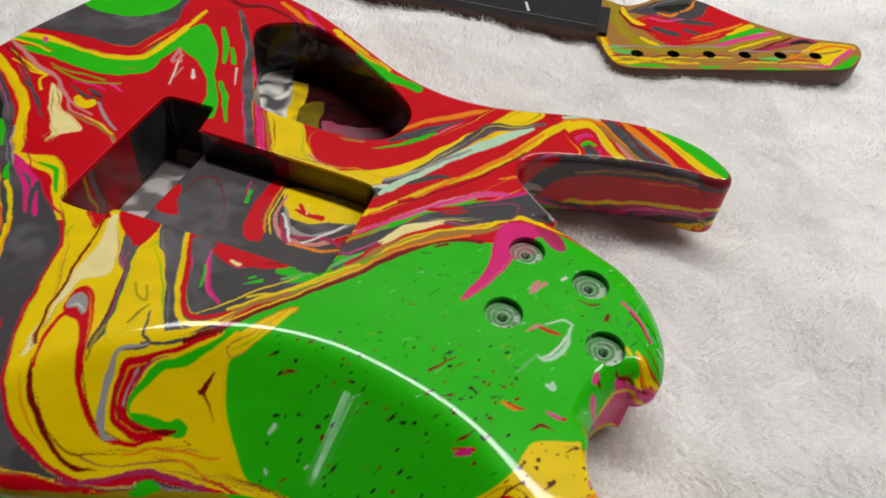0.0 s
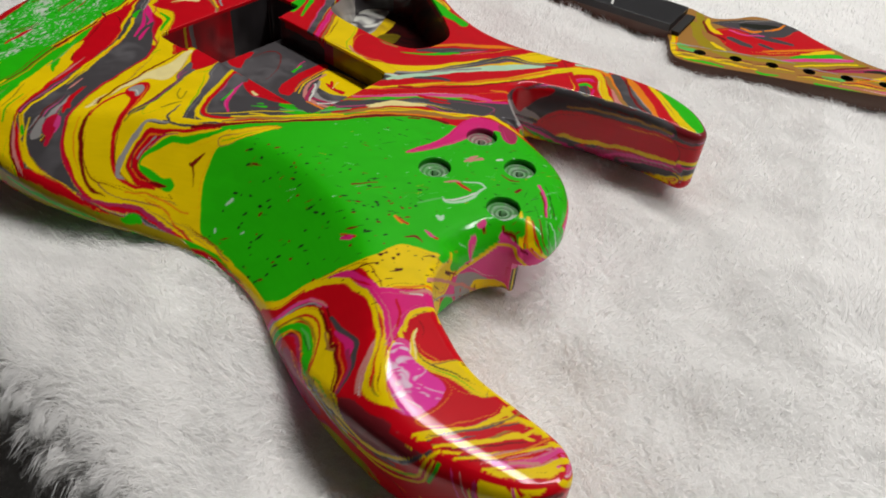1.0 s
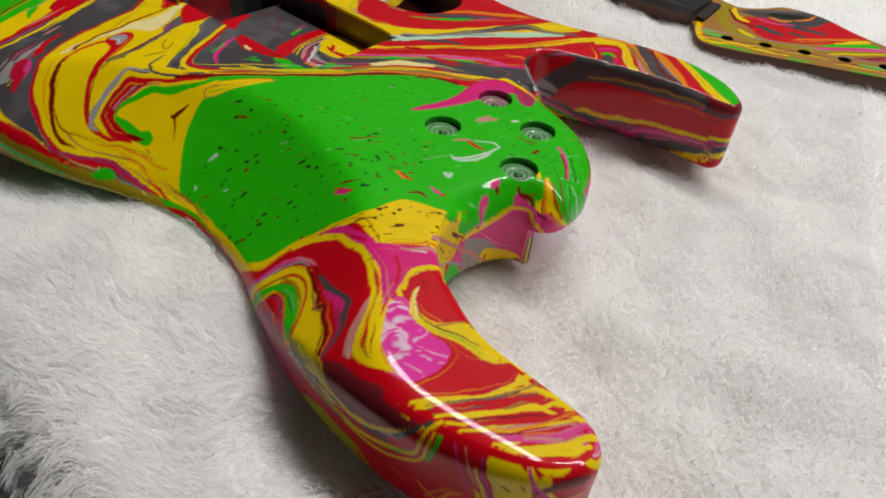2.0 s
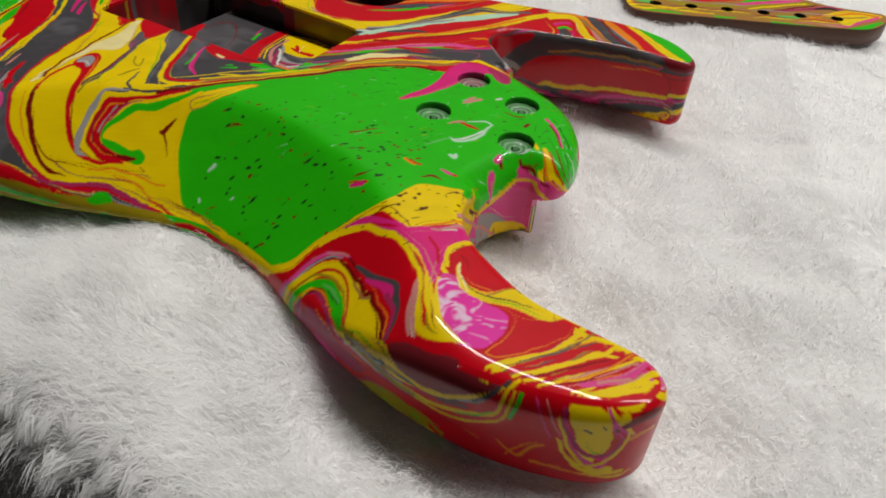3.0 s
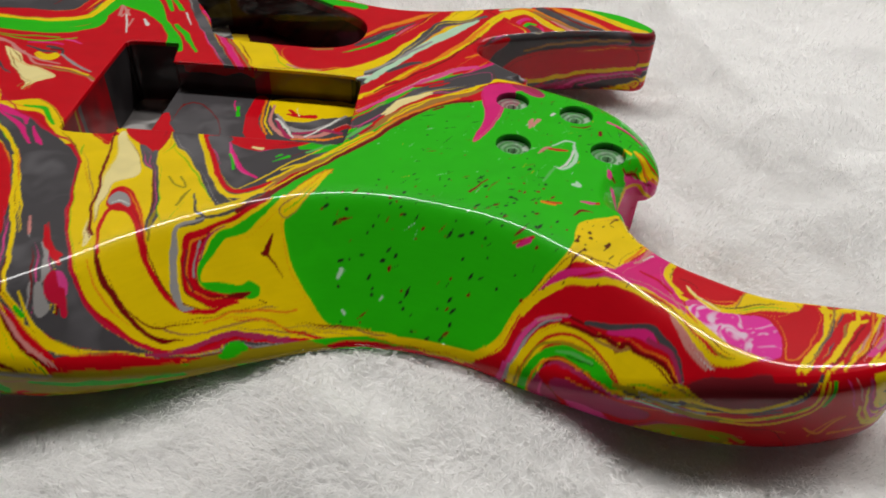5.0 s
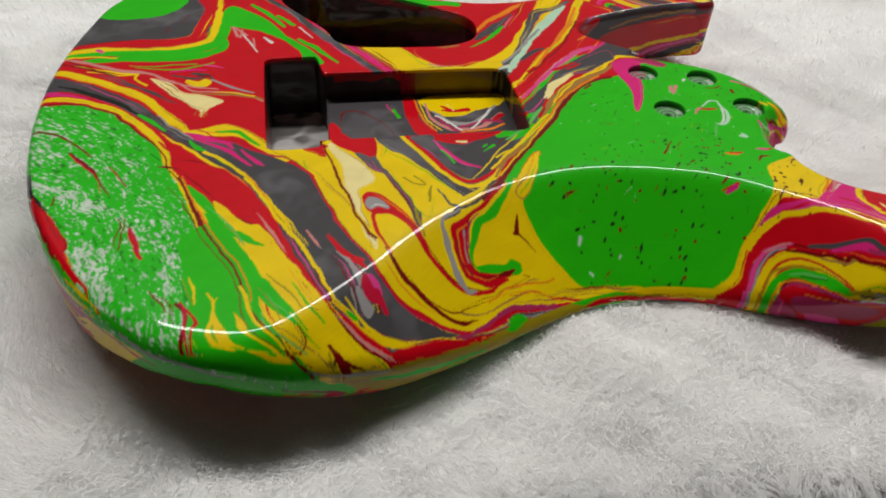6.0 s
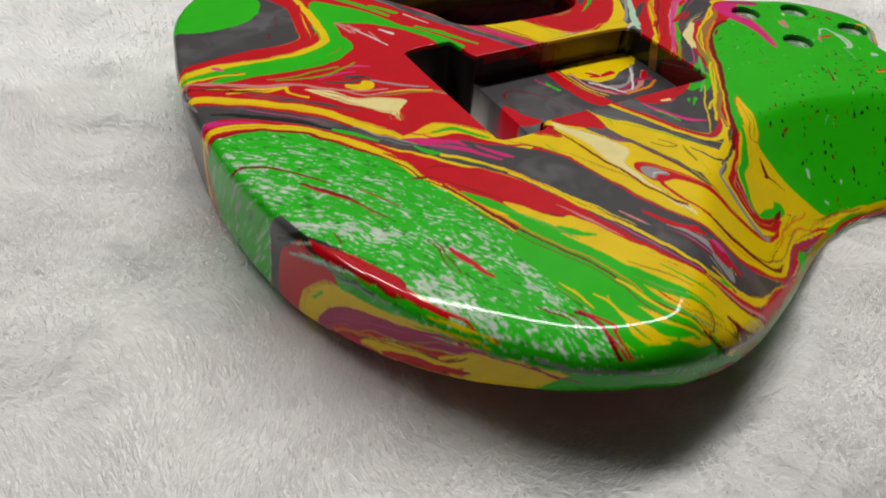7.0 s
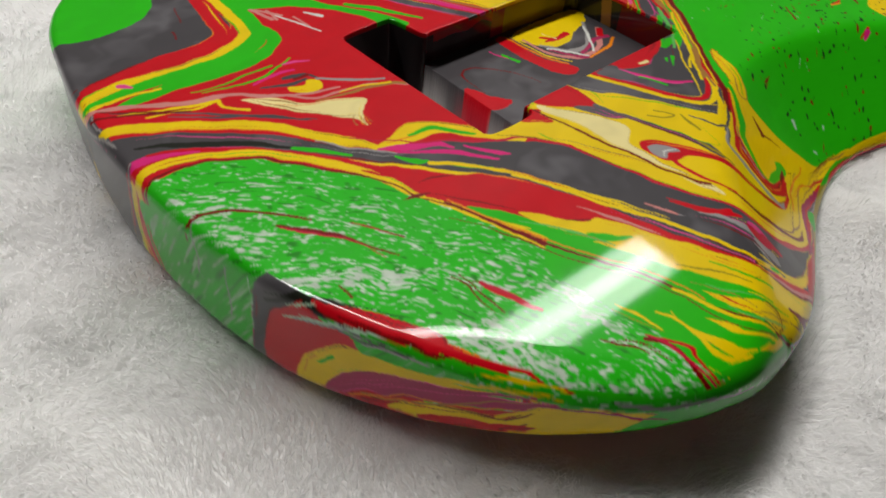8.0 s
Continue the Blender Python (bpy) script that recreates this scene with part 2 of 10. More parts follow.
# the dark bed base under the blanket
bm = bmesh.new()
rim_line = [(x, np.interp(x, EDGE[:, 0], EDGE[:, 1]) + 9) for x in (-890, -400, -110, 0, 65, 200, 600, 1090)] + [(1090, 890), (-890, 890)]
f = bm.faces.new([bm.verts.new((x / 1000, y / 1000, -0.56)) for x, y in rim_line])
r = bmesh.ops.extrude_face_region(bm, geom=[f])
bmesh.ops.translate(bm, verts=[v for v in r["geom"] if isinstance(v, bmesh.types.BMVert)], vec=(0, 0, 0.532))
bmesh.ops.recalc_face_normals(bm, faces=bm.faces[:])
tagged(part("bed_base", bm, FLOOR), "dark wooden bed base under the white blanket", "bed", kind="structure")


def fibres(lo, hi, gap, length, width, seed):
    """Curved fibres strewn over a rectangle of the blanket, lying in clumps."""
    rng = np.random.RandomState(seed)
    x, y = np.meshgrid(np.arange(lo[0], hi[0], gap), np.arange(lo[1], hi[1], gap))
    x, y = (x + rng.uniform(-gap, gap, x.shape)).ravel(), (y + rng.uniform(-gap, gap, y.shape)).ravel()
    keep = ~inside(OUTLINE - outward(OUTLINE) * 7.0, x, y) & (y > np.interp(x, EDGE[:, 0], EDGE[:, 1]) - 9)
    x, y = x[keep], y[keep]
    z = fur_height(x, y)
    turn = 6.3 * hash_noise(x / 120, y / 120, 52) + 2.2 * (hash_noise(x / 22, y / 22, 53) - 0.5) + rng.normal(0, 0.65, len(x))
    lean = np.clip(1.12 + 0.5 * (hash_noise(x / 12, y / 12, 54) - 0.5) + rng.normal(0, 0.22, len(x)), 0.35, 1.4)
    long = length * rng.uniform(0.6, 1.15, len(x))
    d = np.c_[np.cos(turn), np.sin(turn)]
    across = np.c_[-d[:, 1], d[:, 0]] * width * rng.uniform(0.6, 1.3, (len(x), 1))
    root = np.c_[x, y]
    mid = root + d * (long * 0.5 * np.sin(lean * 0.6))[:, None]
    tip = root + d * (long * (0.5 * np.sin(lean * 0.6) + 0.5 * np.sin(lean * 1.2)))[:, None]
    zm = z + long * 0.5 * np.cos(lean * 0.6)
    zt = zm + long * 0.5 * np.cos(lean * 1.2)
    v = np.stack((np.c_[root - across / 2, z], np.c_[root + across / 2, z], np.c_[mid + across * 0.45, zm], np.c_[mid - across * 0.45, zm],
                  np.c_[tip + across * 0.15, zt], np.c_[tip - across * 0.15, zt]), 1).reshape(-1, 3)
    i = np.arange(len(x))[:, None] * 6
    return v, np.vstack((i + np.array((0, 1, 2, 3)), i + np.array((3, 2, 4, 5))))


fields = [fibres((-330, -330), (330, 260), 1.12, 6.5, 0.33, 51), fibres((330, -330), (620, 330), 1.6, 7.0, 0.36, 61),
          fibres((-560, -330), (-330, 330), 1.7, 7.0, 0.37, 71), fibres((-560, 260), (700, 640), 2.3, 7.0, 0.50, 81)]


def tufts(count, seed):
    """Pointed locks of longer fibres that hang over the blanket's edge."""
    rng = np.random.RandomState(seed)
    x0 = rng.uniform(-330, 330, count)
    y0 = np.interp(x0, EDGE[:, 0], EDGE[:, 1]) + rng.uniform(-13, 11, count)
    n = 46
    x = np.repeat(x0, n) + rng.normal(0, 2.4, count * n)
    y = np.repeat(y0, n) + rng.normal(0, 2.0, count * n)
    z = fur_height(x, y) + 0.5
    out = np.repeat(-1.95 + rng.normal(0, 0.55, count), n) + rng.normal(0, 0.16, count * n)
    reach = np.repeat(rng.uniform(7, 13, count), n) * rng.uniform(0.75, 1.1, count * n)
    rise = np.repeat(rng.uniform(0.05, 0.45, count), n)
    d = np.c_[np.cos(out), np.sin(out)]
    gather = np.c_[np.repeat(x0, n) - x, np.repeat(y0, n) - y]
    across = np.c_[-d[:, 1], d[:, 0]] * 0.5
    root = np.c_[x, y]
    mid = root + d * (reach * 0.5)[:, None] + gather * 0.35
    tip = root + d * reach[:, None] + gather * 0.8
    zm, zt = z + reach * 0.5 * rise, z + reach * (0.5 * rise - 0.30)
    v = np.stack((np.c_[root - across / 2, z], np.c_[root + across / 2, z], np.c_[mid + across * 0.45, zm], np.c_[mid - across * 0.45, zm],
                  np.c_[tip + across * 0.12, zt], np.c_[tip - across * 0.12, zt]), 1).reshape(-1, 3)
    i = np.arange(len(x))[:, None] * 6
    return v, np.vstack((i + np.array((0, 1, 2, 3)), i + np.array((3, 2, 4, 5))))


fields.append(tufts(700, 91))
starts = np.cumsum([0] + [len(v) for v, _ in fields])
pile = new("plush_layer", mesh_from("plush_layer", np.vstack([v for v, _ in fields]) / 1000, np.vstack([f + k for (_, f), k in zip(fields, starts)]), PILE))
pile.parent = blanket
tagged(pile, "soft white matted plush fibres", kind="stuff")

# ---- guitar body ----
H = 0.5
ROUND, LIP = 5.0, 0.8
PAINTS = dict(
    red=(0.62, 0.002, 0.010), green=(0.022, 0.52, 0.004), fleck_green=(0.022, 0.52, 0.010), dash_green=(0.022, 0.52, 0.004), yellow=(0.90, 0.63, 0.001),
    grey=(0.070, 0.064, 0.068), pink=(0.75, 0.018, 0.20), cream=(0.92, 0.78, 0.34), white=(0.74, 0.74, 0.68), mint=(0.50, 0.74, 0.52),
    orange=(0.84, 0.24, 0.008), dark_red=(0.20, 0.004, 0.004), black=(0.014, 0.016, 0.010), ash=(0.34, 0.32, 0.31), tan=(0.40, 0.19, 0.04),
    blush=(0.66, 0.25, 0.22), mauve=(0.42, 0.025, 0.10), crimson=(0.58, 0.008, 0.040), rose=(0.78, 0.06, 0.28), marble_pink=(0.82, 0.035, 0.36), olive=(0.36, 0.27, 0.008), leaf_green=(0.12, 0.52, 0.10), maroon=(0.24, 0.018, 0.026))
NAMES = list(PAINTS)
TABLE = np.array([PAINTS[n] for n in NAMES])


def line(colour, *points):
    """A poured streak through (x, y, width) points."""
    p = np.array(points)
    c = spline(p[:, :2], closed=False, step=0.8)
    ln = np.r_[0, np.cumsum(np.hypot(*np.diff(p[:, :2], axis=0).T))]
    w = np.interp(np.linspace(0, 1, len(c)), ln / ln[-1], p[:, 2])
    return NAMES.index(colour), c, w / 2


def fill(colour, *points):
    """A pool of colour inside a closed line through (x, y) points."""
    return NAMES.index(colour), spline(points, step=0.8), None


# -- strokes: poured colours, in the order in which they lie over one another --
TOP_STROKES = []
TOP_STROKES.append(fill("grey", (-183.2, 114.3), (-166.3, 143.0), (-144.8, 146.6), (-115.9, 138.5), (-94.4, 137.6), (-84.0, 148.4), (-80.3, 170.7), (-78.3, 204.8), (-61.0, 269.2), (-120.1, 315.4), (-174.5, 232.6), (-195.3, 142.9)))
TOP_STROKES.append(fill("green", (-140.9, 185.7), (-113.5, 175.6), (-91.4, 184.5), (-82.7, 207.9), (-91.6, 246.5), (-151.9, 220.2)))
TOP_STROKES.append(line("yellow", (-170.9, 142.4, 5.3), (-149.3, 140.9, 5.0), (-130.8, 134.1, 5.1), (-112.7, 127.9, 7.6), (-96.5, 127.6, 8.9), (-87.8, 131.1, 7.7), (-81.3, 144.4, 5.6), (-73.4, 167.6, 4.7), (-65.7, 188.3, 2.9)))
TOP_STROKES.append(fill("green", (-163.8, 134.7), (-143.1, 132.5), (-120.9, 123.3), (-106.5, 118.1), (-91.0, 119.4), (-83.7, 128.1), (-78.0, 144.2), (-72.3, 163.1), (-64.2, 173.0), (-56.6, 161.9), (-49.4, 143.5), (-46.2, 119.7), (-40.2, 98.0), (-38.9, 78.1), (-47.7, 82.8), (-46.3, 97.3), (-49.4, 113.6), (-58.2, 130.1), (-66.6, 138.2), (-75.2, 146.4), (-79.4, 136.5), (-81.6, 120.0), (-89.4, 113.3), (-104.7, 112.0), (-118.3, 115.5), (-136.8, 123.7), (-151.0, 127.8)))
TOP_STROKES.append(line("green", (-51.2, 169.4, 2.7), (-45.7, 150.3, 4.0), (-42.8, 132.0, 2.6)))
TOP_STROKES.append(line("green", (-41.4, 111.7, 2.5), (-36.0, 95.7, 3.4), (-31.7, 75.4, 1.8)))
TOP_STROKES.append(line("green", (-41.5, 147.7, 2.3), (-36.8, 131.6, 2.9)))
TOP_STROKES.append(line("green", (-6.7, 4.8, 1.1), (-6.6, 16.7, 2.2)))
TOP_STROKES.append(line("white", (-68.5, 105.6, 1.0), (-68.8, 122.8, 1.3), (-69.7, 134.7, 1.0)))
TOP_STROKES.append(line("blush", (-67.7, 128.9, 1.9), (-71.9, 143.7, 1.6)))
TOP_STROKES.append(line("white", (-33.0, 109.9, 0.9), (-35.3, 127.0, 1.3)))
TOP_STROKES.append(line("blush", (-175.6, 141.8, 1.5), (-162.4, 135.5, 1.9), (-153.1, 124.6, 2.3), (-144.5, 115.6, 2.7), (-135.2, 109.6, 2.4), (-127.7, 101.7, 1.6), (-119.6, 88.5, 1.2), (-112.6, 77.1, 1.6), (-100.1, 69.2, 1.5), (-91.3, 63.9, 1.3), (-84.0, 51.9, 1.3)))
TOP_STROKES.append(line("grey", (-165.3, 132.5, 0.7), (-150.5, 112.9, 1.1), (-138.2, 90.4, 1.5), (-125.2, 68.1, 0.7)))
TOP_STROKES.append(line("yellow", (-166.0, 130.4, 1.1), (-152.7, 119.4, 1.5), (-142.9, 111.3, 1.9), (-136.3, 107.2, 1.9), (-138.7, 102.4, 1.7), (-135.0, 93.0, 1.1)))
TOP_STROKES.append(line("dark_red", (-170.3, 141.7, 1.1), (-158.7, 124.9, 1.1), (-144.7, 109.8, 1.1)))
TOP_STROKES.append(fill("yellow", (-113.7, 90.8), (-107.9, 86.1), (-104.9, 87.7), (-102.2, 83.1), (-105.7, 79.3), (-110.6, 81.3), (-114.8, 86.6)))
TOP_STROKES.append(line("tan", (-114.5, 75.7, 1.1), (-104.8, 68.8, 1.5), (-95.1, 64.2, 1.9), (-87.3, 58.2, 2.1), (-83.9, 53.3, 1.7)))
TOP_STROKES.append(fill("cream", (-130.7, 99.8), (-123.3, 91.2), (-119.6, 80.2), (-109.8, 68.2), (-103.1, 61.3), (-108.0, 58.0), (-112.5, 55.7), (-117.2, 50.0), (-115.9, 55.3), (-118.7, 62.0), (-121.5, 70.8), (-124.9, 84.5)))
TOP_STROKES.append(line("green", (-135.5, 115.0, 0.8), (-122.1, 106.3, 1.2), (-108.3, 102.9, 1.4), (-95.2, 103.6, 1.0)))
TOP_STROKES.append(line("pink", (-119.5, 102.7, 1.1), (-110.7, 101.1, 1.9), (-101.9, 96.2, 1.6)))
TOP_STROKES.append(line("grey", (-109.7, 96.0, 2.0), (-101.7, 90.6, 2.6), (-101.1, 85.3, 1.2)))
TOP_STROKES.append(line("yellow", (-161.7, 139.1, 1.1), (-152.9, 136.5, 1.9), (-142.4, 130.5, 1.2)))
TOP_STROKES.append(line("pink", (-151.9, 144.8, 2.8), (-148.8, 141.1, 2.8)))
TOP_STROKES.append(line("blush", (-68.6, 137.0, 1.4), (-71.9, 128.0, 1.8)))
TOP_STROKES.append(line("blush", (-65.3, 123.5, 1.2), (-67.8, 113.7, 1.5)))
TOP_STROKES.append(line("white", (-58.8, 121.9, 1.5), (-56.8, 113.7, 2.5)))
TOP_STROKES.append(line("yellow", (-180.8, 129.0, 4.5), (-172.9, 124.7, 5.7), (-164.7, 116.3, 5.7), (-154.4, 103.8, 5.4), (-144.8, 90.4, 5.4), (-137.7, 77.4, 5.3), (-134.4, 66.7, 5.4), (-131.9, 55.6, 5.4), (-128.3, 45.3, 4.7), (-126.6, 37.7, 2.7)))
TOP_STROKES.append(fill("yellow", (-126.2, 39.7), (-119.4, 38.4), (-112.4, 38.9), (-106.4, 37.4), (-100.4, 29.3), (-96.4, 21.4), (-93.6, 12.8), (-90.6, 4.4), (-83.1, -2.0), (-91.6, -5.8), (-97.2, 3.7), (-102.0, 15.9), (-104.8, 21.9), (-109.4, 26.8), (-114.3, 29.0), (-120.0, 31.8), (-124.8, 35.1)))
TOP_STROKES.append(line("green", (-113.7, 33.1, 1.3), (-105.6, 29.0, 2.9), (-101.9, 21.0, 3.0), (-98.2, 12.9, 1.5)))
TOP_STROKES.append(fill("grey", (-184.3, 123.9), (-173.7, 118.4), (-162.4, 107.4), (-150.7, 90.8), (-141.7, 74.3), (-136.9, 59.8), (-131.5, 43.3), (-125.7, 32.1), (-113.4, 24.5), (-107.0, 18.2), (-99.1, 5.2), (-90.1, -9.9), (-90.2, -21.8), (-92.0, -36.2), (-95.0, -48.4), (-95.0, -59.1), (-90.3, -74.7), (-88.1, -84.6), (-89.2, -93.4), (-80.4, -105.8), (-56.3, -121.2), (-84.5, -125.2), (-97.5, -112.9), (-110.7, -97.5), (-111.2, -82.1), (-112.4, -62.5), (-113.3, -41.9), (-115.1, -23.0), (-118.1, -6.4), (-123.3, 9.5), (-131.9, 28.3), (-140.0, 47.5), (-148.2, 66.8), (-157.6, 85.0), (-170.5, 99.9), (-183.7, 105.7), (-186.4, 110.9)))
TOP_STROKES.append(fill("grey", (-106.1, -1.9), (-96.5, -2.7), (-87.7, -12.5), (-85.1, -31.0), (-87.3, -58.3), (-85.2, -83.5), (-83.5, -95.5), (-78.1, -106.2), (-69.8, -113.2), (-58.5, -118.4), (-45.5, -119.1), (-35.8, -117.3), (-25.8, -115.4), (-11.7, -117.2), (2.3, -120.1), (-26.4, -117.3), (-46.0, -120.4), (-71.2, -118.6), (-83.5, -119.7), (-92.6, -117.3), (-98.4, -109.2), (-104.2, -101.6), (-107.2, -89.2), (-107.7, -69.3), (-108.4, -51.1), (-110.1, -26.9), (-113.6, -8.6), (-117.5, 6.5)))
TOP_STROKES.append(line("black", (-176.3, 110.4, 1.3), (-161.7, 94.7, 3.4), (-150.4, 77.9, 3.4), (-144.3, 64.6, 1.3)))
TOP_STROKES.append(line("ash", (-136.3, 60.2, 1.0), (-132.7, 47.5, 1.3), (-126.2, 31.8, 1.0)))
TOP_STROKES.append(line("ash", (-97.7, -102.5, 2.6), (-98.4, -109.2, 2.6), (-95.7, -114.2, 1.5)))
TOP_STROKES.append(line("ash", (-100.3, -68.4, 1.0), (-91.6, -85.0, 4.9), (-96.9, -98.6, 3.8), (-97.2, -104.1, 1.8)))
TOP_STROKES.append(line("pink", (-127.7, 38.2, 1.4), (-120.9, 30.0, 4.1), (-112.8, 22.4, 3.5), (-111.4, 15.9, 1.4)))
TOP_STROKES.append(line("pink", (-125.7, 32.1, 1.0), (-113.8, 14.6, 2.8), (-107.4, -1.2, 1.4)))
TOP_STROKES.append(line("green", (-144.5, 64.4, 1.7), (-141.3, 56.6, 2.6), (-136.6, 44.8, 1.6)))
TOP_STROKES.append(line("green", (-128.0, 30.7, 1.3), (-126.2, 22.1, 3.3), (-123.9, 19.8, 1.3)))
TOP_STROKES.append(line("green", (-119.8, 11.3, 1.3), (-115.7, 1.7, 2.3), (-113.7, -2.0, 1.0)))
TOP_STROKES.append(line("crimson", (-128.4, 50.7, 0.9), (-116.5, 29.8, 0.9), (-107.2, 17.7, 1.5), (-98.3, 4.1, 1.5), (-89.4, -5.0, 1.4), (-85.9, -17.7, 1.0), (-86.1, -39.1, 0.8), (-87.3, -58.3, 0.8), (-85.3, -77.0, 0.9), (-83.6, -91.4, 1.2), (-80.2, -102.2, 1.3), (-73.1, -110.1, 1.7), (-64.2, -115.5, 1.3), (-52.2, -119.0, 1.1), (-40.9, -118.5, 0.8), (-30.3, -114.8, 0.8)))
TOP_STROKES.append(line("pink", (-107.5, 12.8, 1.1), (-103.6, -0.4, 2.6), (-102.6, -4.0, 1.0)))
TOP_STROKES.append(fill("grey", (-92.4, -77.4), (-91.2, -81.8), (-87.2, -86.1), (-87.1, -89.0), (-87.0, -93.5), (-85.6, -100.3), (-86.6, -106.5), (-88.1, -106.3), (-89.8, -103.4), (-92.1, -106.2), (-91.5, -102.4), (-93.6, -101.1), (-93.1, -96.8), (-90.3, -91.9), (-91.8, -86.2)))
TOP_STROKES.append(line("red", (-94.6, -65.0, 0.9), (-92.8, -77.9, 1.8), (-88.0, -85.2, 2.0)))
TOP_STROKES.append(line("blush", (-100.7, -57.5, 1.1), (-99.9, -68.6, 1.4)))
TOP_STROKES.append(line("yellow", (-149.2, 66.0, 1.0), (-141.1, 46.8, 1.3), (-132.5, 28.0, 1.6), (-123.9, 9.2, 2.0), (-118.4, -6.6, 1.9), (-115.4, -23.2, 1.6)))
TOP_STROKES.append(line("yellow", (-124.3, 18.3, 1.9), (-117.5, 7.4, 2.1), (-111.6, -14.5, 1.9), (-108.6, -31.5, 2.0), (-107.8, -51.3, 2.1), (-107.8, -65.8, 2.9), (-107.0, -79.7, 2.4), (-107.2, -95.0, 2.3), (-102.9, -104.7, 2.7), (-97.2, -112.3, 2.9), (-90.7, -117.3, 3.9), (-79.4, -119.1, 1.9), (-59.0, -120.0, 1.0)))
TOP_STROKES.append(line("yellow", (-108.1, -31.7, 0.7), (-106.0, -48.2, 0.9), (-104.2, -65.3, 0.6)))
TOP_STROKES.append(line("green", (-102.6, -104.8, 1.3), (-98.4, -109.2, 1.7)))
TOP_STROKES.append(fill("red", (-139.7, 14.6), (-131.5, 14.3), (-122.4, 4.3), (-114.9, -11.7), (-111.0, -34.0), (-110.5, -50.4), (-109.7, -75.4), (-109.1, -94.4), (-105.7, -107.3), (-100.0, -116.2), (-89.9, -121.6), (-75.6, -120.0), (-59.1, -120.5), (-46.4, -122.0), (-60.3, -124.5), (-81.2, -126.2), (-94.4, -124.3), (-102.7, -120.4), (-110.2, -110.2), (-113.3, -98.5), (-113.9, -80.5), (-114.9, -63.4), (-116.4, -52.1), (-121.9, -42.8), (-127.9, -29.1), (-134.1, -7.1)))
TOP_STROKES.append(line("blush", (-116.2, -37.0, 0.6), (-114.9, -52.6, 1.5), (-114.3, -63.6, 0.8)))
TOP_STROKES.append(line("blush", (-106.0, -108.4, 0.9), (-100.0, -116.2, 1.7), (-91.3, -123.2, 0.8)))
# rear green
TOP_STROKES.append(fill("fleck_green", (-196.4, 92.4), (-181.9, 91.8), (-170.6, 86.7), (-159.9, 75.4), (-151.7, 59.1), (-146.7, 42.9), (-143.0, 31.0), (-141.4, 20.2), (-141.8, 11.9), (-139.5, -10.2), (-140.7, -27.8), (-138.4, -41.3), (-136.0, -52.4), (-130.5, -68.1), (-127.8, -86.3), (-131.3, -105.7), (-115.8, -125.1), (-137.3, -123.0), (-167.2, -104.5), (-189.8, -78.7), (-201.0, -49.8), (-207.2, -17.4), (-206.8, 9.9), (-205.9, 33.3), (-202.1, 63.4)))
TOP_STROKES.append(fill("yellow", (-142.1, 12.9), (-139.2, 1.0), (-136.6, -11.0), (-132.5, -24.2), (-127.6, -36.9), (-119.7, -46.4), (-117.9, -58.1), (-120.1, -74.7), (-119.6, -89.9), (-117.8, -101.0), (-111.6, -114.4), (-106.8, -124.2), (-122.0, -120.9), (-137.2, -106.9), (-147.5, -98.3), (-144.5, -90.6), (-139.5, -85.7), (-137.3, -75.9), (-136.1, -64.1), (-137.2, -52.8), (-136.4, -40.5), (-139.7, -29.5), (-141.0, -13.2), (-141.6, 1.9)))
TOP_STROKES.append(line("green", (-138.0, -5.1, 1.8), (-135.5, -16.9, 4.6), (-132.9, -30.7, 4.0), (-129.2, -41.7, 1.4)))
TOP_STROKES.append(line("green", (-137.7, -26.5, 1.7), (-134.6, -39.7, 3.9), (-132.2, -51.0, 4.5), (-131.1, -62.5, 3.8)))
TOP_STROKES.append(line("green", (-132.9, -39.0, 0.8), (-129.4, -47.9, 2.3), (-127.0, -55.1, 0.8)))
TOP_STROKES.append(line("black", (-129.1, -45.8, 0.6), (-128.0, -51.5, 1.1), (-128.0, -54.5, 0.6)))
TOP_STROKES.append(line("green", (-129.9, -73.7, 1.3), (-125.1, -83.8, 3.2), (-123.0, -92.6, 1.1)))
TOP_STROKES.append(line("green", (-124.8, -91.2, 1.4), (-124.3, -100.4, 3.0), (-116.9, -112.4, 1.7)))
TOP_STROKES.append(fill("green", (-137.6, -60.8), (-136.7, -70.1), (-134.6, -82.6), (-133.7, -95.1), (-132.5, -105.9), (-127.6, -116.4), (-136.4, -111.0), (-144.3, -99.3), (-148.7, -88.2), (-148.9, -79.4), (-151.3, -69.2), (-149.5, -61.1)))
TOP_STROKES.append(fill("yellow", (-148.9, -73.0), (-147.5, -82.5), (-145.0, -89.0), (-148.1, -93.3), (-145.1, -104.8), (-143.0, -110.0), (-153.3, -108.2), (-158.8, -102.6), (-157.1, -95.5), (-155.6, -90.0), (-151.5, -83.7)))
TOP_STROKES.append(line("yellow", (-146.9, -56.4, 1.4), (-149.9, -65.0, 1.9), (-151.8, -74.8, 1.0)))
TOP_STROKES.append(line("dark_red", (-142.6, 11.5, 0.9), (-139.9, -6.0, 0.9), (-140.4, -17.2, 1.1), (-140.7, -27.8, 1.4), (-140.2, -42.0, 1.3), (-139.2, -54.5, 1.6), (-137.5, -66.5, 1.3), (-137.5, -77.8, 1.6), (-139.5, -85.7, 1.5), (-138.6, -98.0, 1.2), (-134.3, -108.3, 1.2), (-125.3, -119.2, 1.5)))
TOP_STROKES.append(line("yellow", (-142.5, 8.1, 0.9), (-140.8, -10.9, 1.1), (-141.7, -28.3, 1.1), (-141.2, -42.4, 0.8), (-140.7, -54.1, 0.8)))
